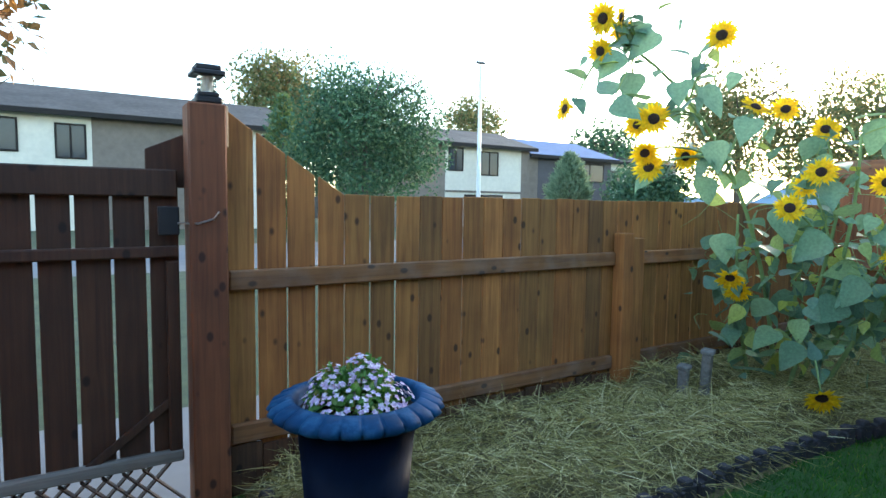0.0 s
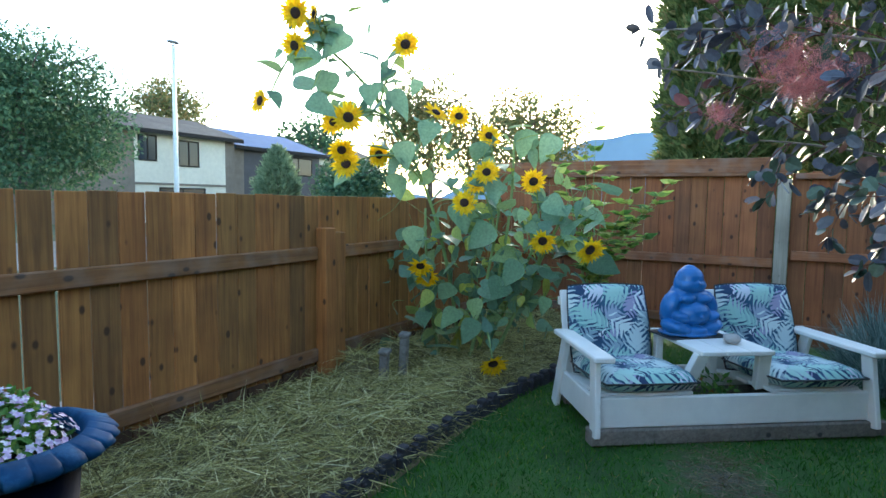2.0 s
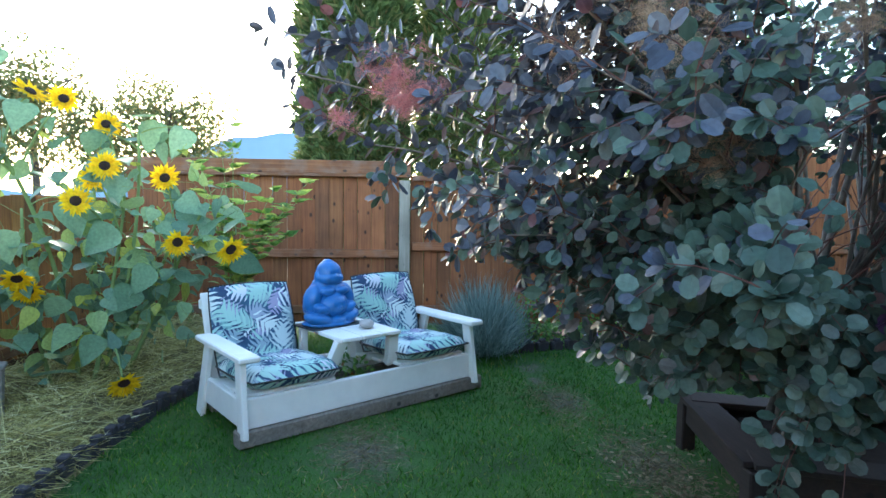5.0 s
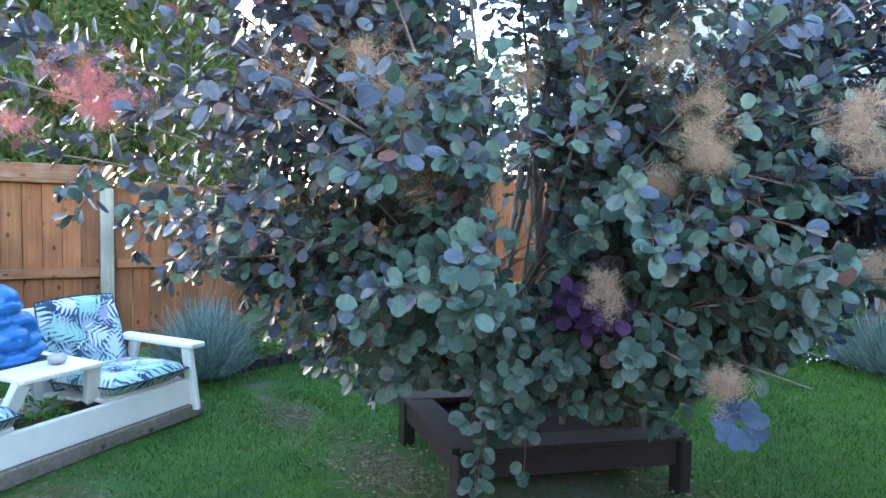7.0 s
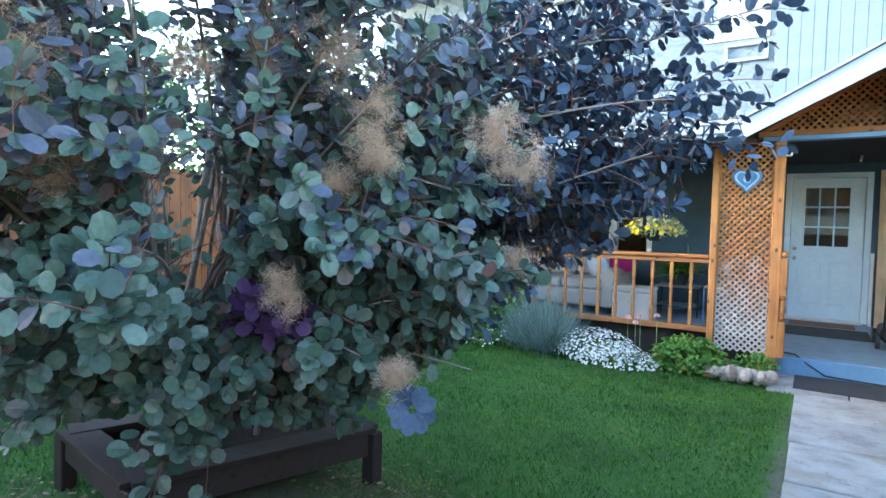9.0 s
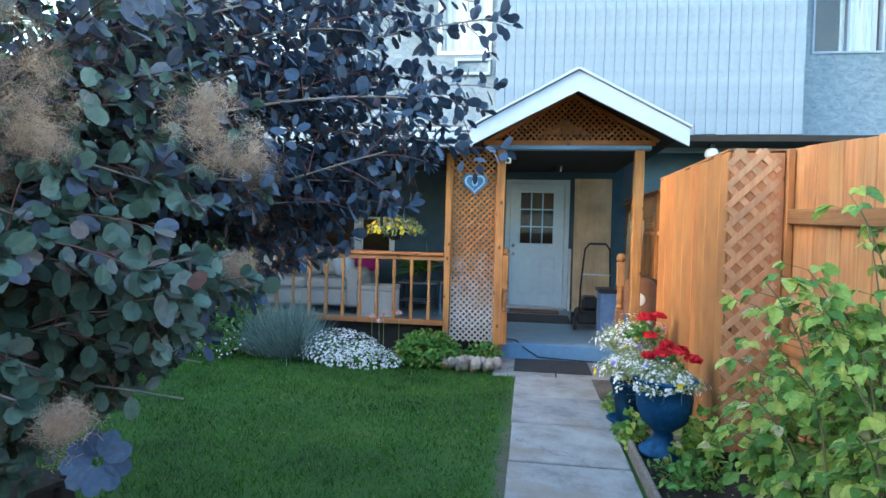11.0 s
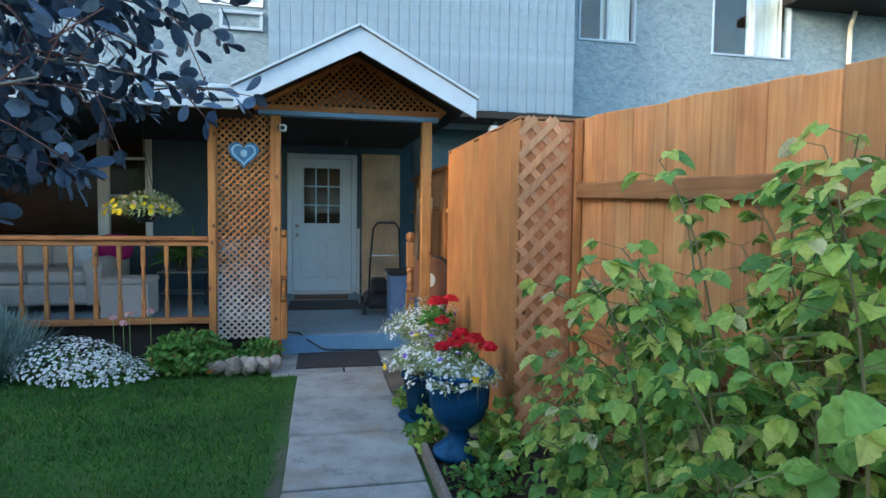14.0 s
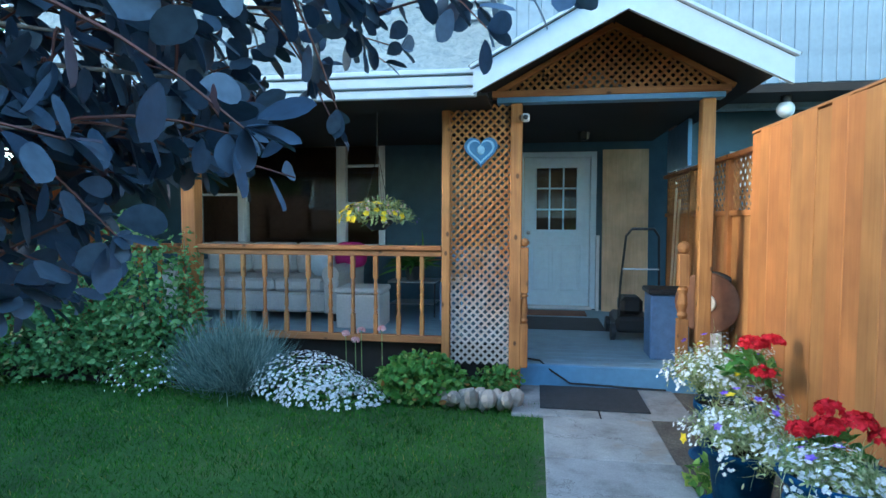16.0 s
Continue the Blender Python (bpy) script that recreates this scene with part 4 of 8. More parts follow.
def wall_with_holes(name, x0, x1, z0, z1, y, t, holes, material):
    """A wall facing north, thickness t behind y, with rectangular openings."""
    xs = sorted({x0, x1, *[h[0] for h in holes], *[h[1] for h in holes]})
    for xa, xb in zip(xs, xs[1:]):
        cuts = sorted((h[2], h[3]) for h in holes if h[0] <= xa and h[1] >= xb)
        z = z0
        for a, b in cuts + [(z1, z1)]:
            if a - z > 0.001:
                put(name, cbox(MB(), (xa, y - t, z), (xb, y, a), 0.0005), material, house)
            z = b


wall_with_holes("lower_wall", -0.95, 7.6, 0.0, 2.75, YD, 0.18, [(0.0, 0.93, 0.2, 2.27), (2.84, 3.5, 0.95, 2.56), (3.5, 4.97, 0.95, 2.56), (4.97, 5.75, 0.95, 2.56)], TEAL)
YU, YS = -8.65, -8.1
wall_with_holes("upper_wall", -11.0, 7.6, 2.6, 5.6, YU, 0.16, [(1.2, 1.98, 3.98, 5.0), (-3.94, -3.06, 3.9, 5.1), (-6.55, -5.18, 3.84, 5.1), (4.0, 4.85, 3.95, 5.0)], STUCCO)
put("neighbour_lower_wall", cbox(MB(), (-11, -9.4, 0), (-0.96, -9.2, 2.7), 0.002), TEAL, house)
# board siding bay
bay = MB()
cbox(bay, (-2.76, YU + 0.01, 2.74), (1.06, YS - 0.02, 5.6), 0.002)
put("siding_bay", bay, SIDING, house, "upper bay clad in blue-grey boards")
bm_b = cbox(MB(), (-0.0625, -0.012, 0), (0.0625, 0.012, 2.86), 0.006).mesh("siding_board")
r = random.Random(11)
for i in range(30):
    piece("siding_board", bm_b, SIDING, house, pose(-2.70 + i * 0.1285, YS - 0.012 + r.uniform(-0.002, 0.002), 2.74 + r.uniform(-0.004, 0.004)))
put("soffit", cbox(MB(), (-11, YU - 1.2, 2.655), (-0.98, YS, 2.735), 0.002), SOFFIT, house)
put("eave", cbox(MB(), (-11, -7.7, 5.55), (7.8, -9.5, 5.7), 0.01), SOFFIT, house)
put("side_eave", cbox(MB(), (-11, -7.75, 4.62), (-6.35, -8.64, 4.76), 0.01), SOFFIT, house, "dark eave of the next house")
put("downpipe", tube(MB(), [(-7.55, -8.5, 4.62), (-7.55, -8.58, 4.4), (-7.55, -8.58, 0.0)], 0.035, 8), CREAM, house)
put("end_wall", cbox(MB(), (7.45, -9.84, 0), (7.6, -8.66, 5.5), 0.002), STUCCO, house)


def window_unit(x0, x1, z0, z1, y, mull=(), cross=(), w=0.05, material=WHITE_V, curtain=None, name="window"):
    fr = MB()
    cbox(fr, (x0, y - 0.08, z0), (x1, y + 0.02, z0 + w), 0.004)
    cbox(fr, (x0, y - 0.08, z1 - w), (x1, y + 0.02, z1), 0.004)
    cbox(fr, (x0, y - 0.08, z0 + w), (x0 + w, y + 0.02, z1 - w), 0.004)
    cbox(fr, (x1 - w, y - 0.08, z0 + w), (x1, y + 0.02, z1 - w), 0.004)
    for q in mull:
        cbox(fr, (q - w / 2, y - 0.075, z0 + w), (q + w / 2, y + 0.016, z1 - w), 0.004)
    for q in cross:
        cbox(fr, (x0 + w, y - 0.07, q - 0.018), (x1 - w, y + 0.01, q + 0.018), 0.004)
    ob = put(name, fr, material, house)
    pn = put("pane", cbox(MB(), (x0 + w * 0.6, y - 0.045, z0 + w * 0.6), (x1 - w * 0.6, y - 0.039, z1 - w * 0.6), 0.0005), GLASS, ob)
    pn.visible_shadow = False
    if curtain:
        cu = MB()
        n = 24
        xa, xb = curtain
        v = [(xa + (xb - xa) * i / n, y - 0.14 + 0.015 * math.sin(i * 1.9), z) for z in (z0, z1) for i in range(n + 1)]
        cu.add(v, [(i, i + 1, n + 2 + i, n + 1 + i) for i in range(n)])
        put("curtain", cu, CURTAIN, ob, "white gathered curtain")
    return ob


window_unit(2.84, 3.5, 0.95, 2.56, YD, cross=(1.62, 2.15), w=0.09)
window_unit(3.5, 4.97, 0.95, 2.56, YD, w=0.05)
window_unit(4.97, 5.75, 0.95, 2.56, YD, cross=(1.75,), w=0.09)
window_unit(1.2, 1.98, 3.98, 5.0, YU, mull=(1.59,), curtain=(1.22, 1.96))
window_unit(4.0, 4.85, 3.95, 5.0, YU, mull=(4.42,), curtain=(4.05, 4.8))
window_unit(-3.94, -3.06, 3.9, 5.1, YU, mull=(-3.5,), w=0.03, material=TRIM, curtain=(-3.92, -3.45))
window_unit(-6.55, -5.18, 3.84, 5.1, YU, mull=(-5.9,), w=0.03, material=TRIM, curtain=(-6.5, -5.85))
put("window_box_frame", cbox(cbox(cbox(cbox(MB(), (1.2, YU, 3.68), (1.72, YU + 0.05, 3.72), 0.004), (1.2, YU, 3.88), (1.72, YU + 0.05, 3.92), 0.004), (1.2, YU, 3.72), (1.24, YU + 0.04, 3.88), 0.004), (1.68, YU, 3.72), (1.72, YU + 0.04, 3.88), 0.004), TRIM, house, "pale blue frame below the upper window")
# rooms behind the glass
room = MB()
for lo, hi in (((2.0, -12.6, 0.1), (6.4, -12.5, 2.75)), ((1.9, -12.5, 0.1), (2.0, YD - 0.19, 2.75)), ((6.3, -12.5, 0.1), (6.4, YD - 0.19, 2.75)), ((1.9, -12.6, 0.05), (6.4, YD - 0.19, 0.1)), ((1.9, -12.6, 2.75), (6.4, YD - 0.19, 2.8)), ((-1.0, -12.6, 0.1), (1.89, -12.5, 2.7)), ((-1.0, -12.6, 2.76), (1.89, YD - 0.19, 2.8)), ((-1.0, -12.6, 0.0), (1.89, YD - 0.19, 0.1)), ((-1.1, -12.6, 0), (-1.0, YD - 0.19, 2.8))):
    cbox(room, lo, hi, 0.001)
put("room_wall", room, DARKROOM, house, "dim brown room behind the windows")
put("upper_room_wall", cbox(cbox(cbox(MB(), (-11, -10.4, 3.4), (7.4, -10.3, 5.5), 0.001), (-11, -10.4, 3.3), (7.4, YU - 0.17, 3.35), 0.001), (-11, -10.3, 5.45), (7.4, YU - 0.17, 5.5), 0.001), DARKROOM, house)

# door
door = thing("door", (0.46, YD, 0.2), "pale blue panelled door with a nine-pane window, closed", "door", kind="structure")
DX0, DX1, DZ0, DZ1 = 0.03, 0.90, 0.235, 2.225
leaf_mb = MB()
gx0, gx1, gz0, gz1 = 0.195, 0.745, 1.25, 2.1
for lo, hi in (((DX0, DZ0), (gx0, DZ1)), ((gx1, DZ0), (DX1, DZ1)), ((gx0, DZ0), (gx1, gz0)), ((gx0, gz1), (gx1, DZ1))):
    cbox(leaf_mb, (lo[0], YD - 0.07, lo[1]), (hi[0], YD - 0.025, hi[1]), 0.0005)
leaf_ob = put("door_leaf", leaf_mb, DOORBLUE, door)
for xa, xb, za, zb in ((0.14, 0.42, 0.42, 1.05), (0.51, 0.79, 0.42, 1.05)):
    fr = MB()
    for lo, hi in (((xa, za), (xb, za + 0.025)), ((xa, zb - 0.025), (xb, zb)), ((xa, za + 0.025), (xa + 0.025, zb - 0.025)), ((xb - 0.025, za + 0.025), (xb, zb - 0.025))):
        cbox(fr, (lo[0], YD - 0.03, lo[1]), (hi[0], YD - 0.014, hi[1]), 0.006)
    cbox(fr, (xa + 0.05, YD - 0.03, za + 0.05), (xb - 0.05, YD - 0.017, zb - 0.05), 0.008)
    put("panel", fr, DOORBLUE, door)
mun = MB()
for k in range(4):
    q = gx0 + (gx1 - gx0) * k / 3
    cbox(mun, (q - 0.012, YD - 0.055, gz0), (q + 0.012, YD - 0.018, gz1), 0.004)
    q = gz0 + (gz1 - gz0) * k / 3
    cbox(mun, (gx0, YD - 0.053, q - 0.012), (gx1, YD - 0.02, q + 0.012), 0.004)
put("glazing_bars", mun, DOORBLUE, door)
for i in range(3):
    for j in range(3):
        pn = put("pane", cbox(MB(), (gx0 + i * 0.1833 + 0.01, YD - 0.045, gz0 + j * 0.2833 + 0.01), (gx0 + (i + 1) * 0.1833 - 0.01, YD - 0.04, gz0 + (j + 1) * 0.2833 - 0.01), 0.0005), GLASS, door)
        pn.visible_shadow = False
fr = MB()
for lo, hi in (((-0.05, 0.2), (0.025, 2.3)), ((0.905, 0.2), (0.98, 2.3)), ((0.025, 2.23), (0.905, 2.3))):
    cbox(fr, (lo[0], YD - 0.08, lo[1]), (hi[0], YD + 0.02, hi[1]), 0.005)
put("door_frame", fr, DOORBLUE, door)
put("threshold", cbox(MB(), (0.0, YD - 0.1, 0.192), (0.93, YD + 0.06, 0.232), 0.005), WHITE_V, door, "pale metal threshold")
for z in (1.22, 1.08):
    put("knob" if z < 1.1 else "deadbolt", blob(MB(), (0.84, YD + 0.005, z), (0.028, 0.03, 0.028), 12, 8), METAL, door, "round metal door knob")

# porch: deck, posts, rails, roof
porch = thing("porch", (2.0, -6.7, 0), "covered cedar porch with a blue-painted deck", "porch", kind="structure")
YP = -6.62
r = random.Random(3)
yb = -6.76
while yb > -9.82:
    put("deck_board", cbox(MB(), (-0.72, yb - 0.136, 0.155), (5.9, yb, 0.19), 0.004), DECK, porch)
    yb -= 0.14
put("fascia", cbox(MB(), (-0.55, -6.758, 0.0), (0.93, -6.72, 0.188), 0.005), DECKF, porch, "bright blue step board")
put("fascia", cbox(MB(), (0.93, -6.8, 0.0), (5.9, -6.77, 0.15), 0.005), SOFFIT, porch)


def post_at(x, y, z0, z1, w=0.095, name="post"):
    return put(name, cbox(MB(), (x - w / 2, y - w / 2, z0), (x + w / 2, y + w / 2, z1), 0.007), PORCH_W, porch)


post_at(0.905, YP, 0.0, 2.32)
post_at(1.475, YP, 0.1, 2.36, 0.07)
post_at(3.76, YP, 0.0, 2.4, 0.13)
post_at(-0.545, YP, 0.19, 2.32, 0.1)
put("beam", cbox(MB(), (-0.66, YP - 0.06, 2.322), (1.06, YP + 0.06, 2.365), 0.004), DECKF, porch, "blue painted beam")
put("beam", cbox(MB(), (-0.7, YP - 0.05, 2.366), (1.1, YP + 0.055, 2.42), 0.004), PORCH_WX, porch)
put("beam", cbox(MB(), (1.1, YP - 0.05, 2.36), (7.5, YP + 0.05, 2.44), 0.004), SOFFIT, porch)
lattice(0.955, 1.44, 0.2, 2.32, YP - 0.005, 0.066, 0.03, 0.007, lambda a, b, k: put("slat", beam(MB(), a, b, 0.0195, 0.0065, 0.001, up=(0, 1, 0)), LATT_P, porch))
# gable lattice, a triangle
GX, GZ0, GZ1, GH = 0.16, 2.425, 2.93, 0.86


def tri_emit(a, b, k):
    a, b = Vector(a), Vector(b)
    n, pts = 40, []
    for i in range(n + 1):
        q = a.lerp(b, i / n)
        if abs(q.x - GX) < (GZ1 - q.z) / (GZ1 - GZ0) * GH:
            pts.append(q)
    if len(pts) > 3:
        put("slat", beam(MB(), pts[0], pts[-1], 0.022, 0.0065, 0.001, up=(0, 1, 0)), PORCH_W, porch)


lattice(GX - GH, GX + GH, GZ0, GZ1, YP - 0.02, 0.066, 0.03, 0.007, tri_emit)
for sg in (1, -1):
    put("gable_trim", beam(MB(), (GX, YP - 0.0, GZ1 - 0.02), (GX + sg * 0.9, YP, GZ0 - 0.01), 0.04, 0.04), PORCH_WX, porch)
    x0, z0, x1, z1 = GX, 2.985, GX + sg * 1.02, 2.435
    dx, dz = x1 - x0, z1 - z0
    q = MB()
    v = [(x0, y, z0 + h) for y in (-5.9, -8.65) for h in (0.0, -0.05)] + [(x1, y, z1 + h) for y in (-5.9, -8.65) for h in (0.0, -0.05)]
    q.add(v, [(0, 2, 6, 4), (1, 5, 7, 3), (0, 4, 5, 1), (2, 3, 7, 6), (4, 6, 7, 5), (0, 1, 3, 2)])
    put("gable_roof", q, SOFFIT, porch)
    put("bargeboard", MB().add([(x0, -5.88, z0 - 0.012), (x1, -5.88, z1 - 0.012), (x1, -5.88, z1 - 0.175), (x0, -5.88, z0 - 0.205), (x0, -5.915, z0 - 0.012), (x1, -5.915, z1 - 0.012), (x1, -5.915, z1 - 0.175), (x0, -5.915, z0 - 0.205)], [(0, 3, 2, 1), (4, 5, 6, 7), (0, 1, 5, 4), (3, 7, 6, 2), (1, 2, 6, 5), (0, 4, 7, 3)]), TRIM, porch, "pale blue-grey gable board")
    put("drip_edge", beam(MB(), (x0, -5.87, z0 + 0.008), (x1 + sg * 0.02, -5.87, z1 + 0.0), 0.04, 0.022), TRIM, porch)
    put("shingles", MB().add([(x0, -5.86, z0 + 0.022), (x1 + sg * 0.03, -5.86, z1 + 0.012), (x1 + sg * 0.03, -8.65, z1 + 0.012), (x0, -8.65, z0 + 0.022), (x0, -5.86, z0 + 0.004), (x1 + sg * 0.03, -5.86, z1 - 0.004)], [(0, 1, 2, 3), (0, 4, 5, 1)]), ROOFM, porch)
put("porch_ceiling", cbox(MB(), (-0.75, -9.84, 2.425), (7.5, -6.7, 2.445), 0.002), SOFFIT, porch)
rf = MB()
rf.add([(1.0, -6.06, 2.44), (7.5, -6.06, 2.44), (7.5, -8.65, 2.97), (1.0, -8.65, 2.97), (1.0, -6.06, 2.40), (7.5, -6.06, 2.40), (7.5, -8.65, 2.93), (1.0, -8.65, 2.93)], [(0, 1, 2, 3), (4, 7, 6, 5), (0, 4, 5, 1), (1, 5, 6, 2), (3, 2, 6, 7), (0, 3, 7, 4)])
put("porch_roof", rf, ROOFM, porch, "low shed roof over the porch")
for z0, z1, y0 in ((2.265, 2.33, -6.0), (2.335, 2.41, -5.975), (2.415, 2.455, -5.955)):
    put("gutter", cbox(MB(), (1.17, -6.05, z0), (7.5, y0, z1), 0.008), TRIM, porch, "pale blue-grey gutter and fascia")
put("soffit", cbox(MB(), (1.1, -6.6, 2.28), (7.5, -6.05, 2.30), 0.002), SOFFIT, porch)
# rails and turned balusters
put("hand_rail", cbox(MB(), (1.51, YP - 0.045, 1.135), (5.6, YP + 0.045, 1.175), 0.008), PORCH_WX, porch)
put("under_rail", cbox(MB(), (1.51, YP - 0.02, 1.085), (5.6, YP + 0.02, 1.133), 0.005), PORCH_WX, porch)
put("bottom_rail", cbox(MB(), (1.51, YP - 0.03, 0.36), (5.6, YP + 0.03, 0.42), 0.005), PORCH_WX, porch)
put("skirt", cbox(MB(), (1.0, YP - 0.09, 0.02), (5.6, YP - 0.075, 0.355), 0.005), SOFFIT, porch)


def baluster():
    mb = MB()
    cbox(mb, (-0.018, -0.018, 0), (0.018, 0.018, 0.17), 0.003)
    lathe(mb, [(0.012, 0.17), (0.019, 0.185), (0.012, 0.2), (0.018, 0.23), (0.014, 0.33), (0.02, 0.345), (0.013, 0.36), (0.019, 0.4), (0.013, 0.45), (0.012, 0.47)], 10)
    cbox(mb, (-0.018, -0.018, 0.47), (0.018, 0.018, 0.665), 0.003)
    return mb.mesh("baluster")


bal = baluster()
for i in range(20):
    piece("baluster", bal, PORCH_W, porch, pose(1.68 + i * 0.2, YP, 0.42))
new_post = MB()
cbox(new_post, (0.80, YP - 0.02, 0.19), (0.865, YP + 0.045, 0.55), 0.004)
lathe(new_post, [(0.02, 0.55), (0.034, 0.575), (0.022, 0.6), (0.033, 0.66), (0.022, 0.76), (0.035, 0.78), (0.02, 0.8)], 12, at=(0.8325, YP + 0.0125, 0))
cbox(new_post, (0.80, YP - 0.02, 0.8), (0.865, YP + 0.045, 1.17), 0.004)
blob(new_post, (0.8325, YP + 0.0125, 1.21), (0.036, 0.036, 0.036), 12, 8)
put("newel", new_post, PORCH_W, porch, "turned cedar newel post")
nm = MB()
cbox(nm, (-0.44, YP - 0.06, 0.19), (-0.36, YP + 0.02, 0.62), 0.004)
lathe(nm, [(0.025, 0.62), (0.042, 0.65), (0.026, 0.68), (0.04, 0.74), (0.03, 0.82), (0.042, 0.85), (0.025, 0.88)], 12, at=(-0.40, YP - 0.02, 0))
cbox(nm, (-0.44, YP - 0.06, 0.88), (-0.36, YP + 0.02, 1.13), 0.004)
blob(nm, (-0.40, YP - 0.02, 1.18), (0.05, 0.05, 0.05), 12, 8)
put("newel", nm, PORCH_W, porch, "turned cedar newel post")
# side fence with lattice top beyond the porch
side = thing("fence", (-0.85, -8, 0), "cedar fence with a lattice top beside the porch", "fence")
fence_run(side, (-0.86, -5.85), (-0.86, -9.35), 1.45, 0.05, FENCE_W, seed=12)
put("cap", cbox(MB(), (-0.9, -9.38, 1.895), (-0.8, -5.85, 1.935), 0.005), FENCE_WR, side)
put("rail", cbox(MB(), (-0.885, -9.38, 1.43), (-0.825, -5.85, 1.475), 0.005), FENCE_WR, side)
sl = MB()
lattice(-9.35, -5.86, 1.475, 1.895, 0.0, 0.1, 0.03, 0.007, lambda a, b, k: beam(sl, (-0.862 + 0.007 * k, a[0], a[2]), (-0.862 + 0.007 * k, b[0], b[2]), 0.03, 0.0065, 0.001, up=(1, 0, 0)))
put("lattice", sl, FENCE_W, side)
for y in (-7.0, -8.2):
    put("post", cbox(MB(), (-0.9, y - 0.04, 0), (-0.815, y + 0.04, 1.894), 0.004), FENCE_W, side)

# ---- lawn bench with two seats, a table between them ----
BU, BB = Vector((0.594, -0.805, 0)), Vector((0.805, 0.594, 0))
BO = Vector((3.88, 1.08, 0))
BENCH = Matrix((BU, BB, Vector((0, 0, 1)))).transposed().to_4x4()
BENCH.translation = BO


def bb(mb, lo, hi, bev=0.006):
    return cbox(mb, lo, hi, bev, BENCH)


def bbeam(mb, a, b, w, d, up=(0, 0, 1)):
    return beam(mb, BENCH @ Vector(a), BENCH @ Vector(b), w, d, 0.005, BENCH.to_3x3() @ Vector(up))


timber = put("timber", bb(MB(), (-0.03, -0.06, -0.005), (1.81, 0.03, 0.088), 0.008), TIMBER)
tagged(timber, "grey weathered square timber under the bench front", "timber")
timber2 = put("timber", bb(MB(), (0.05, 0.62, -0.005), (1.76, 0.71, 0.088), 0.008), TIMBER)
tagged(timber2, "grey weathered square timber under the bench back", "timber")
bench = thing("garden_bench", BO, "white-painted wooden double seat with a middle table", "bench")
put("front_board", bb(MB(), (0.0, -0.035, 0.09), (1.71, 0.0, 0.265)), WHITE_P, bench)
put("back_board", bb(MB(), (0.0, 0.66, 0.09), (1.71, 0.69, 0.24)), WHITE_P, bench)
for u in (0.0, 1.675):
    put("side_board", bb(MB(), (u, 0.002, 0.09), (u + 0.035, 0.658, 0.255)), WHITE_P, bench)
for u0, u1 in ((0.04, 0.61), (1.10, 1.67)):
    for k in range(5):
        put("seat_slat", bb(MB(), (u0, 0.01 + k * 0.12, 0.256 - k * 0.012), (u1, 0.115 + k * 0.12, 0.278 - k * 0.012), 0.004), WHITE_P, bench)
    for k in range(5):
        uu = u0 + 0.055 + k * 0.115
        put("back_slat", bbeam(MB(), (uu, 0.60, 0.22), (uu, 0.79, 0.755), 0.022, 0.105, (1, 0, 0)), WHITE_P, bench)
    put("back_rail", bbeam(MB(), (u0, 0.80, 0.68), (u1, 0.80, 0.68), 0.03, 0.06), WHITE_P, bench)
for u, du in ((0.025, -0.05), (1.685, 0.05)):
    s = 1 if u > 1 else -1
    put("armrest", bb(MB(), (u - 0.06 + s * 0.01, -0.12, 0.487), (u + 0.06 + s * 0.01, 0.62, 0.522), 0.012), WHITE_P, bench)
    put("front_leg", bbeam(MB(), (u + s * 0.03, -0.06, 0.05), (u + s * 0.02, 0.0, 0.487), 0.085, 0.035, (1, 0, 0)), WHITE_P, bench)
    put("rear_leg", bbeam(MB(), (u + s * 0.03, 0.66, 0.0), (u + s * 0.02, 0.5, 0.487), 0.085, 0.035, (1, 0, 0)), WHITE_P, bench)
for k in range(3):
    put("table_board", bb(MB(), (0.63 + k * 0.152, -0.03, 0.492), (0.778 + k * 0.152, 0.62, 0.52), 0.005), WHITE_P, bench)
for u in (0.66, 1.05):
    put("table_leg", bbeam(MB(), (u + (0.05 if u > 1 else -0.05), 0.12, 0.26), (u, 0.03, 0.49), 0.05, 0.08, (1, 0, 0)), WHITE_P, bench)
    put("table_leg", bbeam(MB(), (u, 0.55, 0.2), (u, 0.55, 0.49), 0.05, 0.05, (1, 0, 0)), WHITE_P, bench)


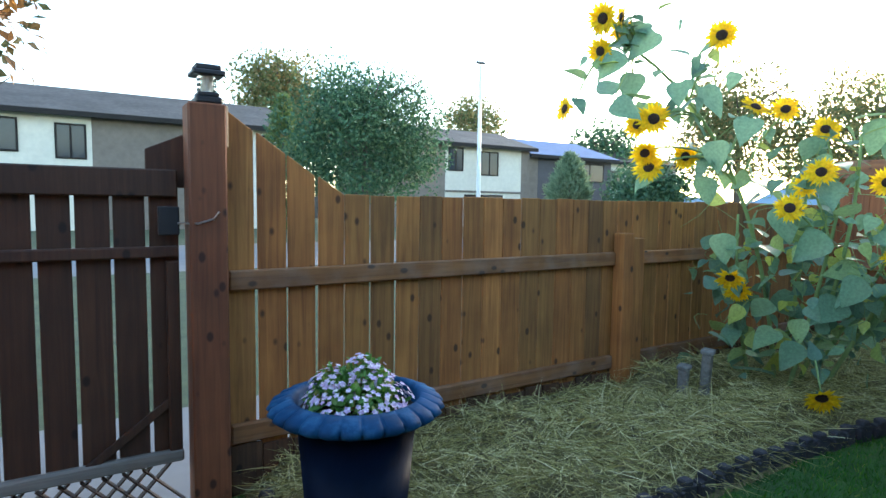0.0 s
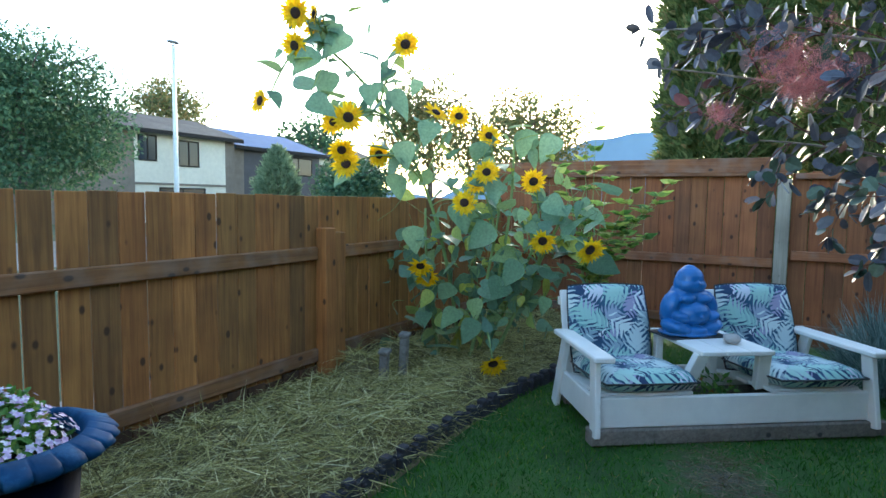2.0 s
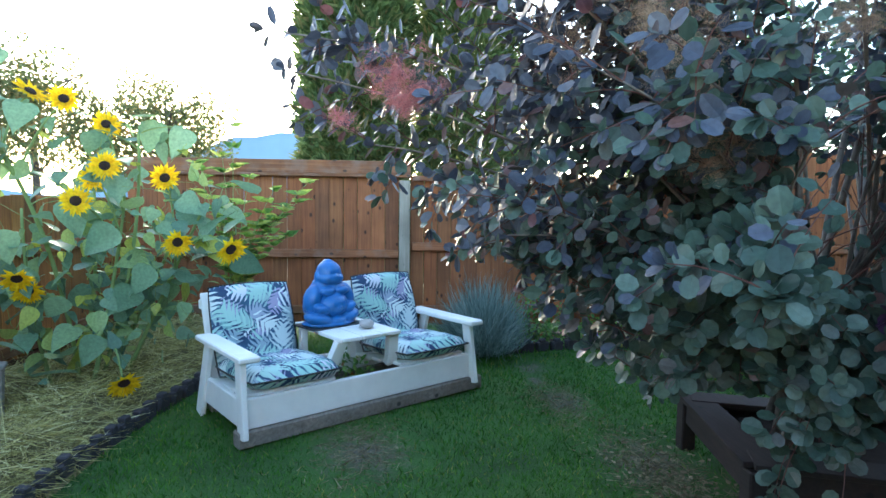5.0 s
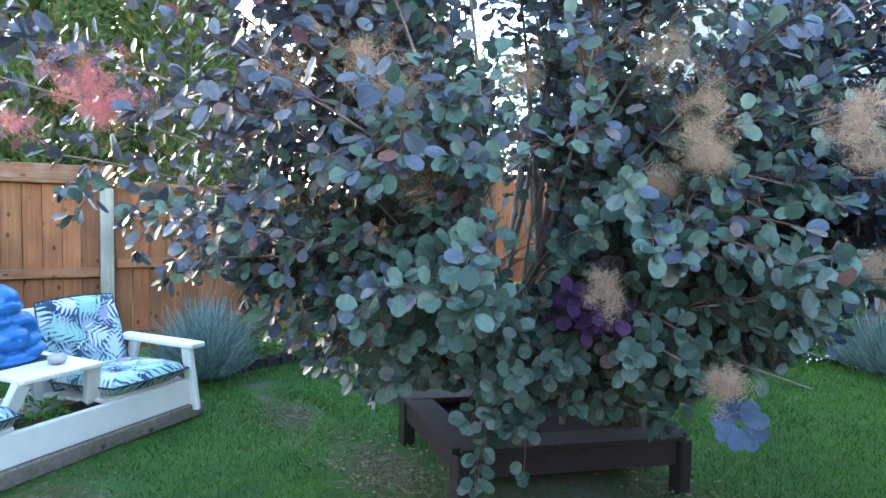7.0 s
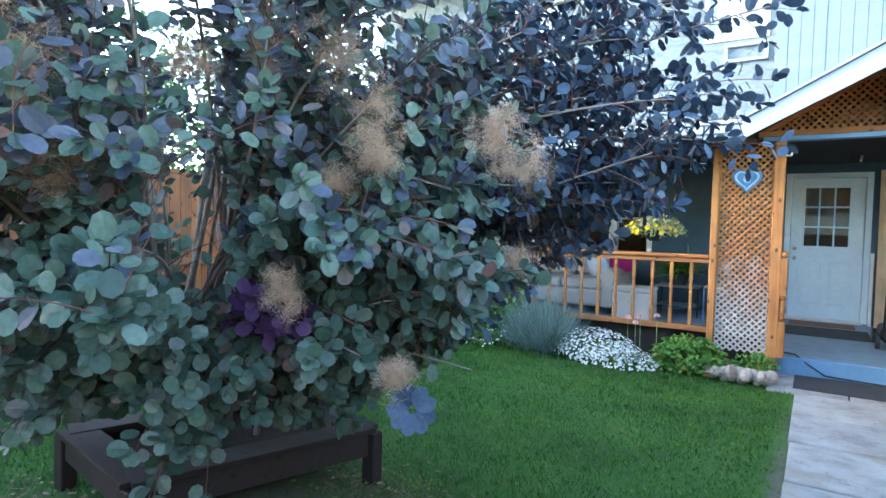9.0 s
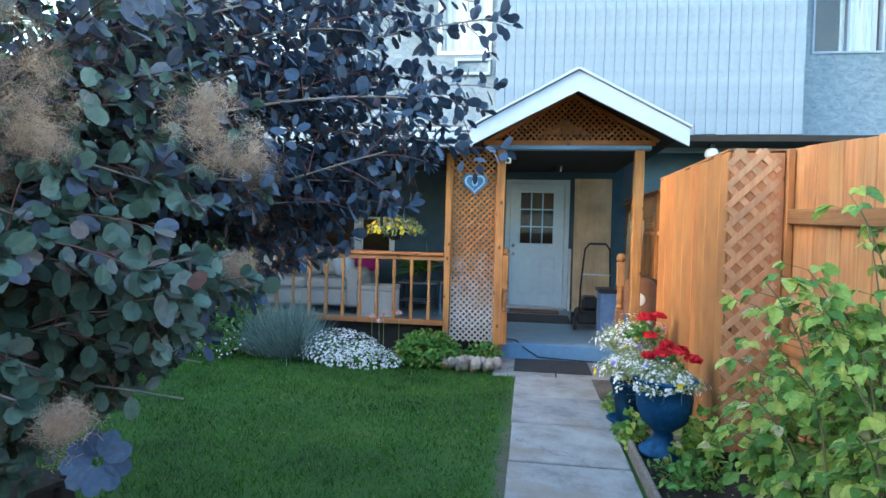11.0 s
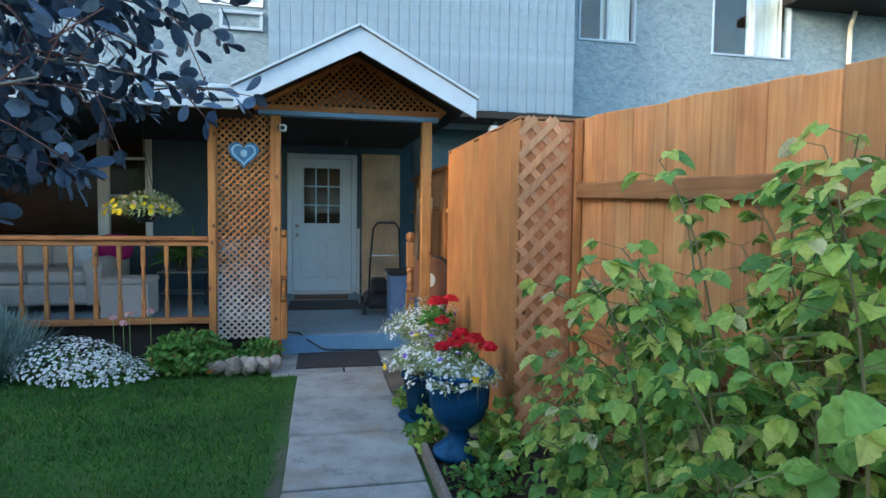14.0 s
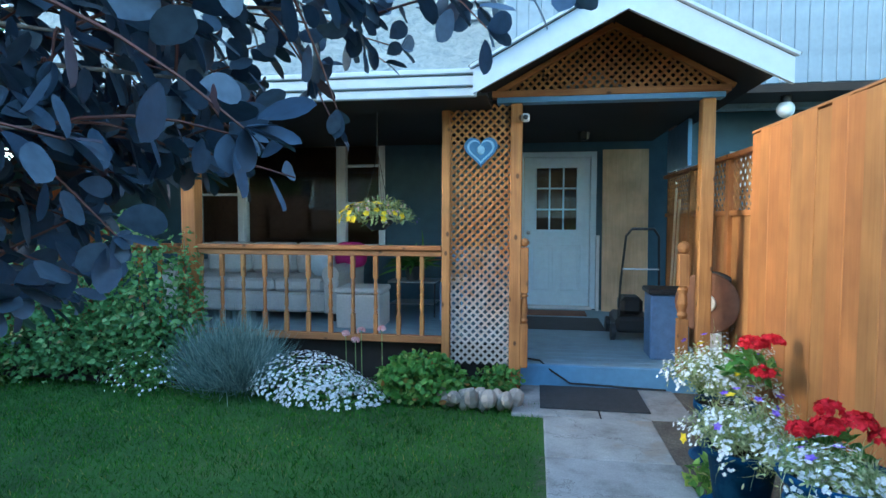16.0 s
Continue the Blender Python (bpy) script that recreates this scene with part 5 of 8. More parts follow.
def cushion(w, d, t, m, label, group):
    """A stuffed square pad: puffed middle, pinched corners, tufts, piping round the edge."""
    n = 18
    top, bot = [], []
    for j in range(n + 1):
        for i in range(n + 1):
            a, b = 2 * i / n - 1, 2 * j / n - 1
            sx = a * (1 - 0.05 * b * b) * w / 2
            sy = b * (1 - 0.05 * a * a) * d / 2
            puff = (max(0.0, 1 - a ** 6) * max(0.0, 1 - b ** 6)) ** 0.45
            tuft = sum(math.exp(-((a - p) ** 2 + (b - q) ** 2) / 0.02) for p in (-0.35, 0.35) for q in (-0.4, 0.4))
            h = t / 2 * puff * (1 - 0.28 * min(1, tuft)) + 0.008 * noise.noise((a * 3, b * 3, w * 7))
            top.append((sx, sy, h))
            bot.append((sx, sy, -t / 2 * puff))
    f = []
    for j in range(n):
        for i in range(n):
            k = j * (n + 1) + i
            o = (n + 1) ** 2
            f += [(k, k + 1, k + n + 2, k + n + 1), (o + k, o + k + n + 1, o + k + n + 2, o + k + 1)]
    e = thing("cushion", (0, 0, 0), label, "cushion", group)
    e.matrix_basis = m
    ob = put("pad", MB().add(top + bot, f), CUSHION, smooth=True)
    ob.parent = e
    rim = [(a * (1 - 0.05 * b * b) * w / 2 * 1.005, b * (1 - 0.05 * a * a) * d / 2 * 1.005, 0) for a, b in [(-1 + q / 6, -1) for q in range(12)] + [(1, -1 + q / 6) for q in range(12)] + [(1 - q / 6, 1) for q in range(12)] + [(-1, 1 - q / 6) for q in range(13)]]
    pp = put("piping", tube(MB(), rim, 0.006, 5), BLACK)
    pp.parent = e
    return e


for u in (0.33, 1.39):
    cushion(0.58, 0.62, 0.13, BENCH @ pose(u, 0.24, 0.335, -3, 0, 0), "tropical leaf print seat cushion on the bench", "bench cushions")
    cushion(0.56, 0.60, 0.12, BENCH @ pose(u, 0.59, 0.53, 71, 0, 0), "tropical leaf print back cushion on the bench", "bench cushions")

# statue: one plain mesh of a seated round figure
SM = BENCH @ pose(0.79, 0.42, 0.52, 0, 0, 6)
st = MB()
for c, r3, rot in (((0, 0.03, 0.14), (0.145, 0.10, 0.16), 0), ((0, 0, 0.018), (0.165, 0.13, 0.024), 0), ((-0.09, -0.03, 0.06), (0.085, 0.085, 0.05), 20), ((0.09, -0.03, 0.06), (0.085, 0.085, 0.05), -20), ((0, -0.085, 0.045), (0.055, 0.04, 0.03), 0), ((0, -0.035, 0.15), (0.095, 0.085, 0.085), 0), ((0, 0.015, 0.255), (0.118, 0.082, 0.07), 0), ((-0.112, 0.0, 0.20), (0.046, 0.06, 0.095), 12), ((0.112, 0.0, 0.20), (0.046, 0.06, 0.095), -12), ((-0.09, -0.065, 0.13), (0.05, 0.045, 0.032), 30), ((0.09, -0.065, 0.13), (0.05, 0.045, 0.032), -30), ((-0.048, -0.06, 0.25), (0.045, 0.028, 0.03), 0), ((0.048, -0.06, 0.25), (0.045, 0.028, 0.03), 0), ((0, 0.005, 0.372), (0.074, 0.074, 0.088), 0), ((0, -0.012, 0.335), (0.082, 0.068, 0.055), 0), ((0, 0.02, 0.29), (0.095, 0.075, 0.06), 0), ((-0.076, 0.008, 0.345), (0.013, 0.02, 0.045), 0), ((0.076, 0.008, 0.345), (0.013, 0.02, 0.045), 0), ((0, -0.07, 0.352), (0.014, 0.014, 0.014), 0), ((-0.03, -0.06, 0.338), (0.022, 0.014, 0.018), 0), ((0.03, -0.06, 0.338), (0.022, 0.014, 0.018), 0), ((0, 0.01, 0.446), (0.034, 0.034, 0.022), 0), ((0, -0.122, 0.14), (0.010, 0.008, 0.010), 0)):
    q = MB()
    blob(q, (0, 0, 0), r3, 16, 10, pose(0, 0, 0, 0, rot, 0))
    v = q.v[0] + np.array(c)
    v = v * np.array((1.22, 1.15, 0.97))
    st.add(v @ np.array(SM.to_3x3()).T + np.array(SM.translation), q.f)
stat = put("statue", st, STATUE_M, smooth=True)
rm = stat.modifiers.new("merge", "REMESH")
rm.mode, rm.voxel_size, rm.use_smooth_shade = "VOXEL", 0.006, True
smo = stat.modifiers.new("soften", "SMOOTH")
smo.factor, smo.iterations = 0.5, 3
tagged(stat, "glossy bright blue seated statue on the bench table", "statue")
slabm = put("base_slab", cbox(MB(), (-0.21, -0.14, -0.001), (0.21, 0.13, 0.008), 0.003, SM), BLACK)
slabm.name = "base_plate"
tagged(slabm, "thin dark plate under the blue statue", "plate")
stn = MB()
blob(stn, BENCH @ Vector((0.93, 0.16, 0.55)), (0.062, 0.05, 0.031), 20, 12)
stn.v[0] += 0.004 * rng.normal(size=stn.v[0].shape) * 0.5
tagged(put("stone", stn, STONE, smooth=True), "smooth pale grey stone on the bench table", "stone")

# ---- bed edging, notched dark blocks ----
def edging_run(pts, label, seed):
    e = thing("bed_edging", (pts[0][0], pts[0][1], 0), label, "edging")
    mb = MB()
    cbox(mb, (-0.062, -0.022, -0.03), (0.062, 0.022, 0.075), 0.006)
    cbox(mb, (-0.03, -0.026, 0.07), (0.03, 0.026, 0.105), 0.01)
    cbox(mb, (-0.055, -0.032, 0.0), (-0.03, 0.032, 0.06), 0.006)
    me = mb.mesh("block")
    r = random.Random(seed)
    for (xa, ya), (xb, yb) in zip(pts, pts[1:]):
        l = math.hypot(xb - xa, yb - ya)
        n = max(1, int(l / 0.125))
        for i in range(n):
            t = (i + 0.5) / n
            piece("block", me, EDGING, e, pose(xa + (xb - xa) * t, ya + (yb - ya) * t, r.uniform(-0.01, 0.012), r.uniform(-6, 6), r.uniform(-3, 3), math.degrees(math.atan2(yb - ya, xb - xa)) + r.uniform(-5, 5)))
    return e


edging_run([(1.62, 1.86), (2.98, 1.83), (3.6, 1.83), (4.4, 1.76), (5.0, 1.66), (6.3, 1.5)], "dark notched rubber blocks edging the straw bed", 1)
edging_run([(5.9, -0.75), (6.05, -1.35), (6.12, -2.2), (6.1, -3.6), (5.9, -5.2)], "dark notched rubber blocks edging the flower bed", 2)
edging_run([(1.26, 2.78), (1.27, 2.45)], "dark notched rubber block by the gate post", 5)
for sx, sy, h in ((3.935, 2.58, 0.29), (4.12, 2.54, 0.38)):
    e = thing("stake", (sx, sy, 0), "short weathered grey stake standing in straw", "stake", "stakes in the straw")
    m = pose(sx, sy, 0, 3, -2, 20)
    put("shaft", cbox(MB(), (-0.035, -0.03, -0.02), (0.035, 0.03, h), 0.008, m), TIMBER, e)
    put("head", cbox(MB(), (-0.045, -0.04, h), (0.045, 0.04, h + 0.03), 0.01, m), TIMBER, e)

# ---- pots ----
def flat_flowers(mb, p, nrm, size, petals=5):
    """Small open flowers as rings of short petals."""
    n = len(p)
    nrm = unit(nrm)
    a = unit(np.cross(nrm, rng.normal(size=(n, 3))))
    b = np.cross(nrm, a)
    size = np.broadcast_to(size, n)
    for k in range(petals):
        t = 2 * math.pi * k / petals
        d = a * math.cos(t) + b * math.sin(t) + nrm * 0.25
        leaves(mb, p, d, nrm, size, size * 0.8, "chip", 0.05, 0.1)
    return mb


def dome(n, c, r, low=0.0, jit=0.06):
    """Points and normals over a mound."""
    u = unit(rng.normal(size=(n, 3)))
    u[:, 2] = np.abs(u[:, 2])
    u = unit(u * (1, 1, 1))
    keep = u[:, 2] >= low
    u = u[keep]
    rr = 1 - np.abs(rng.normal(size=(len(u), 1))) * jit * 2
    return np.array(c) + u * np.array(r) * rr, unit(u / np.array(r))


def mound(name, c, r, label, leaf_mat, nl, ll, lw, shape="oval", flower=(), parent=None, spread=0.8, category="plant", stem=None):
    """A low plant: leaves through a dome, and flowers over it."""
    e = parent or thing(name, (c[0], c[1], c[2]), label, category)
    p, nn = dome(nl, c, r, 0.0, 0.25)
    d = nn + rng.normal(size=p.shape) * spread
    up = nn + rng.normal(size=p.shape) * 0.4 + (0, 0, 0.5)
    if r[2] > 0.5:
        for q in p[rng.integers(0, len(p), 7)]:
            put("stem", tube(MB(), [c, (c[0] * 0.4 + q[0] * 0.6, c[1] * 0.4 + q[1] * 0.6, c[2] * 0.5 + q[2] * 0.5), q], np.array((0.008, 0.006, 0.003)), 5), BARK, e)
    put("leaves", leaves(MB(), p, d, up, rng.uniform(0.7, 1.25, len(p)) * ll, rng.uniform(0.8, 1.2, len(p)) * lw, shape), leaf_mat, e)
    for fm, nf, fs, low, up_r, lab in flower:
        p, nn = dome(nf, c, np.array(r) * up_r, low, 0.05)
        put("blossoms", flat_flowers(MB(), p, nn + (0, 0, 0.4) + rng.normal(size=p.shape) * 0.2, rng.uniform(0.75, 1.2, len(p)) * fs), fm, e, lab)
    return e


def scallop(an, k):
    return 1 + (0.035 * np.abs(np.sin(an * 12)) if k in (6, 7, 8) else 0)


def big_urn(x, y, s, label, body=DARKPOT):
    e = thing("flower_pot", (x, y, 0), label, "flower pot")
    prof = [(0.19, 0.0), (0.19, 0.03), (0.15, 0.09), (0.15, 0.13), (0.165, 0.16), (0.208, 0.60), (0.27, 0.60), (0.30, 0.625), (0.295, 0.66), (0.24, 0.685), (0.225, 0.67), (0.21, 0.60), (0.0, 0.60)]
    base = [(r * s, z * s * 1.13) for r, z in prof]
    put("body", lathe(MB(), base[:6] + [(0.2 * s, 0.66 * s)], 48, lambda an, k: 1 + 0.02 * np.sin(an * 24) * (2 < k < 6), (x, y, 0)), body, e, smooth=True)
    rim = [(0.20, 0.675), (0.24, 0.68), (0.282, 0.698), (0.302, 0.715), (0.29, 0.733), (0.255, 0.748), (0.226, 0.756), (0.212, 0.74), (0.205, 0.66)]
    put("rim", lathe(MB(), [(r * s, z * s) for r, z in rim], 312, lambda an, k: 1 + ((0.075, 0.10, 0.085, 0.05)[k - 2] * (np.abs(np.sin(an * 13)) ** 0.35 - 0.8) if k in (2, 3, 4, 5) else 0), (x, y, 0)), BLUEPOT, e, "scalloped blue rim", smooth=True)
    put("soil", lathe(MB(), [(0.2 * s, 0.69 * s), (0.205 * s, 0.70 * s)], 24, None, (x, y, 0)), SOIL, e)
    return e


big_urn(1.37, 2.015, 0.95, "large blue urn pot with a scalloped rim")
mum = mound("aster_plant", (1.37, 2.015, 0.67), (0.155, 0.155, 0.10), "bushy plant with lilac daisies in the blue pot", GREEN, 700, 0.035, 0.016, flower=((LILAC, 190, 0.0125, 0.05, 1.25, "lilac daisies"), (WHITEF, 26, 0.009, 0.0, 1.15, "tiny white blossoms")))
mound("aster_plant", (1.31, 2.05, 0.72), (0.08, 0.075, 0.08), "upper tuft of lilac daisies in the pot", GREEN, 260, 0.03, 0.014, flower=((LILAC, 80, 0.0125, 0.1, 1.2, "lilac daisies"),))
mound("aster_plant", (1.41, 2.04, 0.73), (0.075, 0.075, 0.09), "tall tuft of lilac daisies in the pot", GREEN, 260, 0.03, 0.014, flower=((LILAC, 70, 0.0125, 0.1, 1.2, "lilac daisies"),))


def pedestal_urn(x, y, z, s, label):
    e = thing("urn", (x, y, z), label, "flower pot")
    prof = [(0.13, 0.0), (0.13, 0.025), (0.09, 0.06), (0.055, 0.09), (0.05, 0.12), (0.075, 0.15), (0.12, 0.19), (0.145, 0.26), (0.15, 0.33), (0.14, 0.37), (0.155, 0.39), (0.178, 0.42), (0.17, 0.435), (0.15, 0.43), (0.14, 0.38)]
    put("body", lathe(MB(), [(r * s, q * s) for r, q in prof], 48, lambda an, k: 1 + 0.02 * np.abs(np.sin(an * 12)) * (5 < k < 9), (x, y, z)), BLUEPOT, e, smooth=True)
    put("soil", lathe(MB(), [(0.139 * s, 0.385 * s), (0.139 * s, 0.4 * s)], 20, None, (x, y, z)), SOIL, e)
    return e


def geranium(c, heads, label):
    e = thing("geranium", c, label, "plant")
    lv = MB()
    for k, (dx, dy, dz, r) in enumerate(heads):
        q = (c[0] + dx, c[1] + dy, c[2] + dz)
        put("stem", tube(MB(), [c, ((c[0] + q[0]) / 2, (c[1] + q[1]) / 2, q[2] - 0.08), q], 0.004, 5), SUN_S, e)
        p, nn = dome(95, (q[0], q[1], q[2] - r * 0.35), (r, r, r * 0.7), -0.2, 0.12)
        put("flower_head", flat_flowers(MB(), p, nn + rng.normal(size=p.shape) * 0.35, 0.016), REDF, e, "ball of red petals")
    p, nn = dome(90, (c[0], c[1], c[2] - 0.03), (0.14, 0.14, 0.12), 0, 0.2)
    put("leaves", leaves(MB(), p, nn + rng.normal(size=p.shape) * 0.6, nn + (0, 0, 1), 0.05, 0.05, "heart"), GREEN, e)
    return e


pedestal_urn(-0.285, -3.98, 0.05, 1.12, "worn blue fluted pedestal urn by the path")
for x, y, s in ((-0.22, -4.72, 1.0), (-0.34, -5.35, 1.05)):
    e = thing("flower_pot", (x, y, 0), "dark blue tapered pot on a saucer beside the path", "flower pot", "pots along the path")
    put("body", lathe(MB(), [(0.11 * s, 0.02), (0.15 * s, 0.30 * s), (0.165 * s, 0.30 * s), (0.165 * s, 0.335 * s), (0.145 * s, 0.335 * s), (0.14 * s, 0.29 * s)], 32, None, (x, y, 0)), BLUEPOT, e, smooth=True)
    put("saucer", lathe(MB(), [(0.15 * s, 0.004), (0.185 * s, 0.03), (0.17 * s, 0.032), (0.13 * s, 0.02)], 32, None, (x, y, 0)), BLUEPOT, e)
    put("soil", lathe(MB(), [(0.14 * s, 0.29 * s), (0.14 * s, 0.31 * s)], 20, None, (x, y, 0)), SOIL, e)


def trailing(c, r, label, white=260, violet=14, yellow=0):
    """A loose pale cushion of fine stems with bunched white flowers, built of uneven lobes."""
    e = thing("trailing_plant", c, label, "plant")
    r = np.array(r)
    lobes = [(np.array(c) + np.array((math.cos(t), math.sin(t), 0)) * r * 0.45 + (0, 0, rng.uniform(-0.05, 0.03)), r * rng.uniform(0.5, 0.7)) for t in np.arange(6) * 1.047 + rng.uniform(0, 1)] + [(np.array(c) + (0, 0, r[2] * 0.2), r * 0.7)]
    pts, nrm = [np.concatenate(q) for q in zip(*[dome(360, lc, lr, 0.0, 0.3) for lc, lr in lobes])]
    put("leaves", leaves(MB(), pts, nrm + rng.normal(size=pts.shape) * 0.8, nrm + (0, 0, 0.5) + rng.normal(size=pts.shape) * 0.4, rng.uniform(0.02, 0.038, len(pts)), 0.009, "narrow"), PALEG, e)
    q = pts[rng.integers(0, len(pts), 900)]
    put("stem_tangle", blades(MB(), q, rng.normal(size=q.shape) + (0, 0, 0.3), rng.uniform(0.05, 0.13, len(q)), 0.0022), PALEG, e, kind="stuff")
    bunch = np.concatenate([dome(white // 22, lc, lr * 1.12, 0.05, 0.05)[0] for lc, lr in lobes])
    p = np.repeat(bunch, 7, 0) + rng.normal(size=(len(bunch) * 7, 3)) * 0.018
    put("blossoms", flat_flowers(MB(), p, p - np.array(c) + (0, 0, 0.15) + rng.normal(size=p.shape) * 0.06, rng.uniform(0.008, 0.0135, len(p))), WHITEF, e, "bunched tiny white blossoms")
    for mt, nf, sz, lab in ((VIOLET, violet, 0.022, "violet blossoms"), (YELLOWF, yellow, 0.028, "yellow pansies")):
        if nf:
            q, nn = dome(nf, c, r * 1.12, 0.05, 0.05)
            put("blossoms", flat_flowers(MB(), q, nn, sz), mt, e, lab)
    return e


trailing((-0.28, -3.97, 0.50), (0.235, 0.22, 0.12), "pale trailing plant with white blossoms in the urn", 300, 6, 4)
trailing((-0.24, -4.70, 0.36), (0.30, 0.28, 0.24), "pale trailing plant with white and violet blossoms", 380, 14, 2)
trailing((-0.32, -5.40, 0.46), (0.30, 0.30, 0.30), "tall pale trailing plant with white blossoms", 460, 8, 3)
geranium((-0.30, -4.12, 0.54), [(0.02, 0.05, 0.14, 0.055), (-0.10, 0.02, 0.15, 0.06), (-0.17, 0.06, 0.11, 0.055), (-0.03, -0.05, 0.17, 0.05), (0.09, 0.02, 0.11, 0.05)], "red geranium in the pedestal urn")
geranium((-0.36, -5.05, 0.62), [(0.0, 0.03, 0.16, 0.075), (-0.10, 0.0, 0.17, 0.06), (-0.02, 0.12, 0.03, 0.055)], "red geranium among white trailing flowers")
mound("leafy_plant", (-0.46, -3.86, 0.05), (0.16, 0.18, 0.42), "light green leafy plant climbing the screen", RASP, 120, 0.075, 0.06, "point")
mound("leafy_plant", (-0.16, -4.28, 0.02), (0.12, 0.16, 0.2), "bright green leaves at the foot of the urn", RASP, 90, 0.07, 0.055, "point")
mound("leafy_plant", (-0.14, -4.95, 0.02), (0.1, 0.14, 0.16), "bright green leaves between the pots", RASP, 60, 0.06, 0.05, "point")
mound("leafy_plant", (-0.45, -3.78, 0.02), (0.14, 0.12, 0.26), "bright green leaves beside the urn", RASP, 80, 0.075, 0.06, "point")
mound("leafy_plant", (-0.30, -3.55, 0.05), (0.2, 0.18, 0.12), "low grey-green plant in the soil bed", GREEN, 160, 0.05, 0.035, "oval")

# ---- porch furniture ----
sofa = thing("sofa", (3.9, -8.9, 0.19), "beige upholstered sofa with rolled arms", "sofa")
ZD = 0.19
put("base", cbox(MB(), (3.02, -9.2, ZD + 0.1), (5.2, -8.35, ZD + 0.34), 0.03), SOFA_M, sofa)
put("back", cbox(MB(), (3.02, -9.45, ZD + 0.1), (5.2, -9.2, ZD + 0.86), 0.06), SOFA_M, sofa)
for k in range(3):
    put("seat_cushion", cbox(MB(), (3.2 + k * 0.62, -9.2, ZD + 0.345), (3.81 + k * 0.62, -8.33, ZD + 0.50), 0.045), SOFA_M, sofa)
    put("back_cushion", cbox(MB(), (3.2 + k * 0.62, -9.2, ZD + 0.505), (3.81 + k * 0.62, -8.98, ZD + 0.90), 0.06), SOFA_M, sofa)
for xa in (3.0, 5.06):
    am = MB()
    cbox(am, (xa, -9.3, ZD + 0.1), (xa + 0.18, -8.3, ZD + 0.55), 0.02)
    tube(am, [(xa + 0.09, -9.3, ZD + 0.56), (xa + 0.09, -8.29, ZD + 0.56)], 0.105, 16)
    put("arm", am, SOFA_M, sofa)
for xa in (3.06, 5.1):
    put("foot", cbox(MB(), (xa, -8.45, ZD), (xa + 0.07, -8.38, ZD + 0.1), 0.006), BLACK, sofa)
for nm, c, r3, mt, lab, rz in (("pillow", (3.36, -8.72, 0.86), (0.20, 0.075, 0.19), PALECUSH, "pale blue cushion leaning on the sofa", -25), ("pillow", (3.02, -8.86, 0.95), (0.2, 0.08, 0.17), MAGENTA, "magenta cushion lying on the sofa arm", 20)):
    q = MB()
    blob(q, (0, 0, 0), (1, 1, 1), 24, 16)
    v = q.v[0]
    v = np.sign(v) * np.abs(v) ** np.array((0.6, 1.0, 0.6)) * np.array(r3)
    mm = pose(*c, -18, 0, rz)
    ob = put(nm, MB().add(v @ np.array(mm.to_3x3()).T + np.array(mm.translation), q.f), mt, smooth=True)
    tagged(ob, lab, "cushion")
otto = put("ottoman", cbox(cbox(MB(), (2.42, -8.45, ZD), (2.92, -8.0, ZD + 0.38), 0.012), (2.41, -8.46, ZD + 0.385), (2.93, -7.99, ZD + 0.45), 0.02), SOFA_M)
tagged(otto, "beige square storage ottoman on the deck", "ottoman")
tbl = thing("side_table", (2.2, -9.0, ZD), "low dark metal plant table with a lower shelf", "table")
put("top", cbox(MB(), (1.95, -9.3, ZD + 0.42), (2.55, -8.85, ZD + 0.445), 0.006), METAL, tbl)
put("shelf", cbox(MB(), (1.97, -9.28, ZD + 0.15), (2.53, -8.87, ZD + 0.165), 0.004), METAL, tbl)
for xx in (1.96, 2.54):
    for yy in (-9.29, -8.86):
        put("leg", tube(MB(), [(xx, yy, ZD), (xx, yy, ZD + 0.42)], 0.012, 6), BLACK, tbl)
tp = thing("potted_plant", (2.25, -9.05, ZD + 0.445), "arching green house plant in a dark pot", "plant")
put("pot", lathe(MB(), [(0.1, ZD + 0.446), (0.14, ZD + 0.62), (0.15, ZD + 0.62), (0.13, ZD + 0.6)], 20, None, (2.25, -9.05, 0)), BLACK, tp)
n = 170
a = rng.uniform(0, 6.28, n)
dd = np.stack([np.cos(a), np.sin(a), rng.uniform(0.2, 1.6, n)], 1)
put("leaves", leaves(MB(), np.array([[2.25, -9.05, ZD + 0.62]]) + dd * 0.03 + rng.normal(size=(n, 3)) * 0.03, dd, np.array([[0, 0, 1.0]]) + rng.normal(size=(n, 3)) * 0.3, rng.uniform(0.2, 0.38, n), 0.045, "narrow", 0.15, 0.55), GREEN, tp)
chair = thing("metal_chair", (1.75, -8.9, ZD), "light blue tubular metal chair by the wall", "chair")
for xx in (1.6, 1.86):
    put("leg", tube(MB(), [(xx, -8.7, ZD), (xx, -8.72, ZD + 0.45), (xx, -9.1, ZD + 0.45), (xx, -9.16, ZD + 0.85)], 0.012, 6), DECKF, chair)
    put("leg", tube(MB(), [(xx, -9.2, ZD), (xx, -9.08, ZD + 0.44)], 0.012, 6), DECKF, chair)
put("seat", cbox(MB(), (1.6, -9.1, ZD + 0.455), (1.86, -8.7, ZD + 0.48), 0.01), PLY, chair)
put("back", cbox(MB(), (1.6, -9.17, ZD + 0.68), (1.86, -9.14, ZD + 0.84), 0.008), DECKF, chair)

# hanging basket
hb = thing("hanging_basket", (2.12, -6.85, 1.36), "hanging basket with yellow and lilac flowers", "hanging basket")
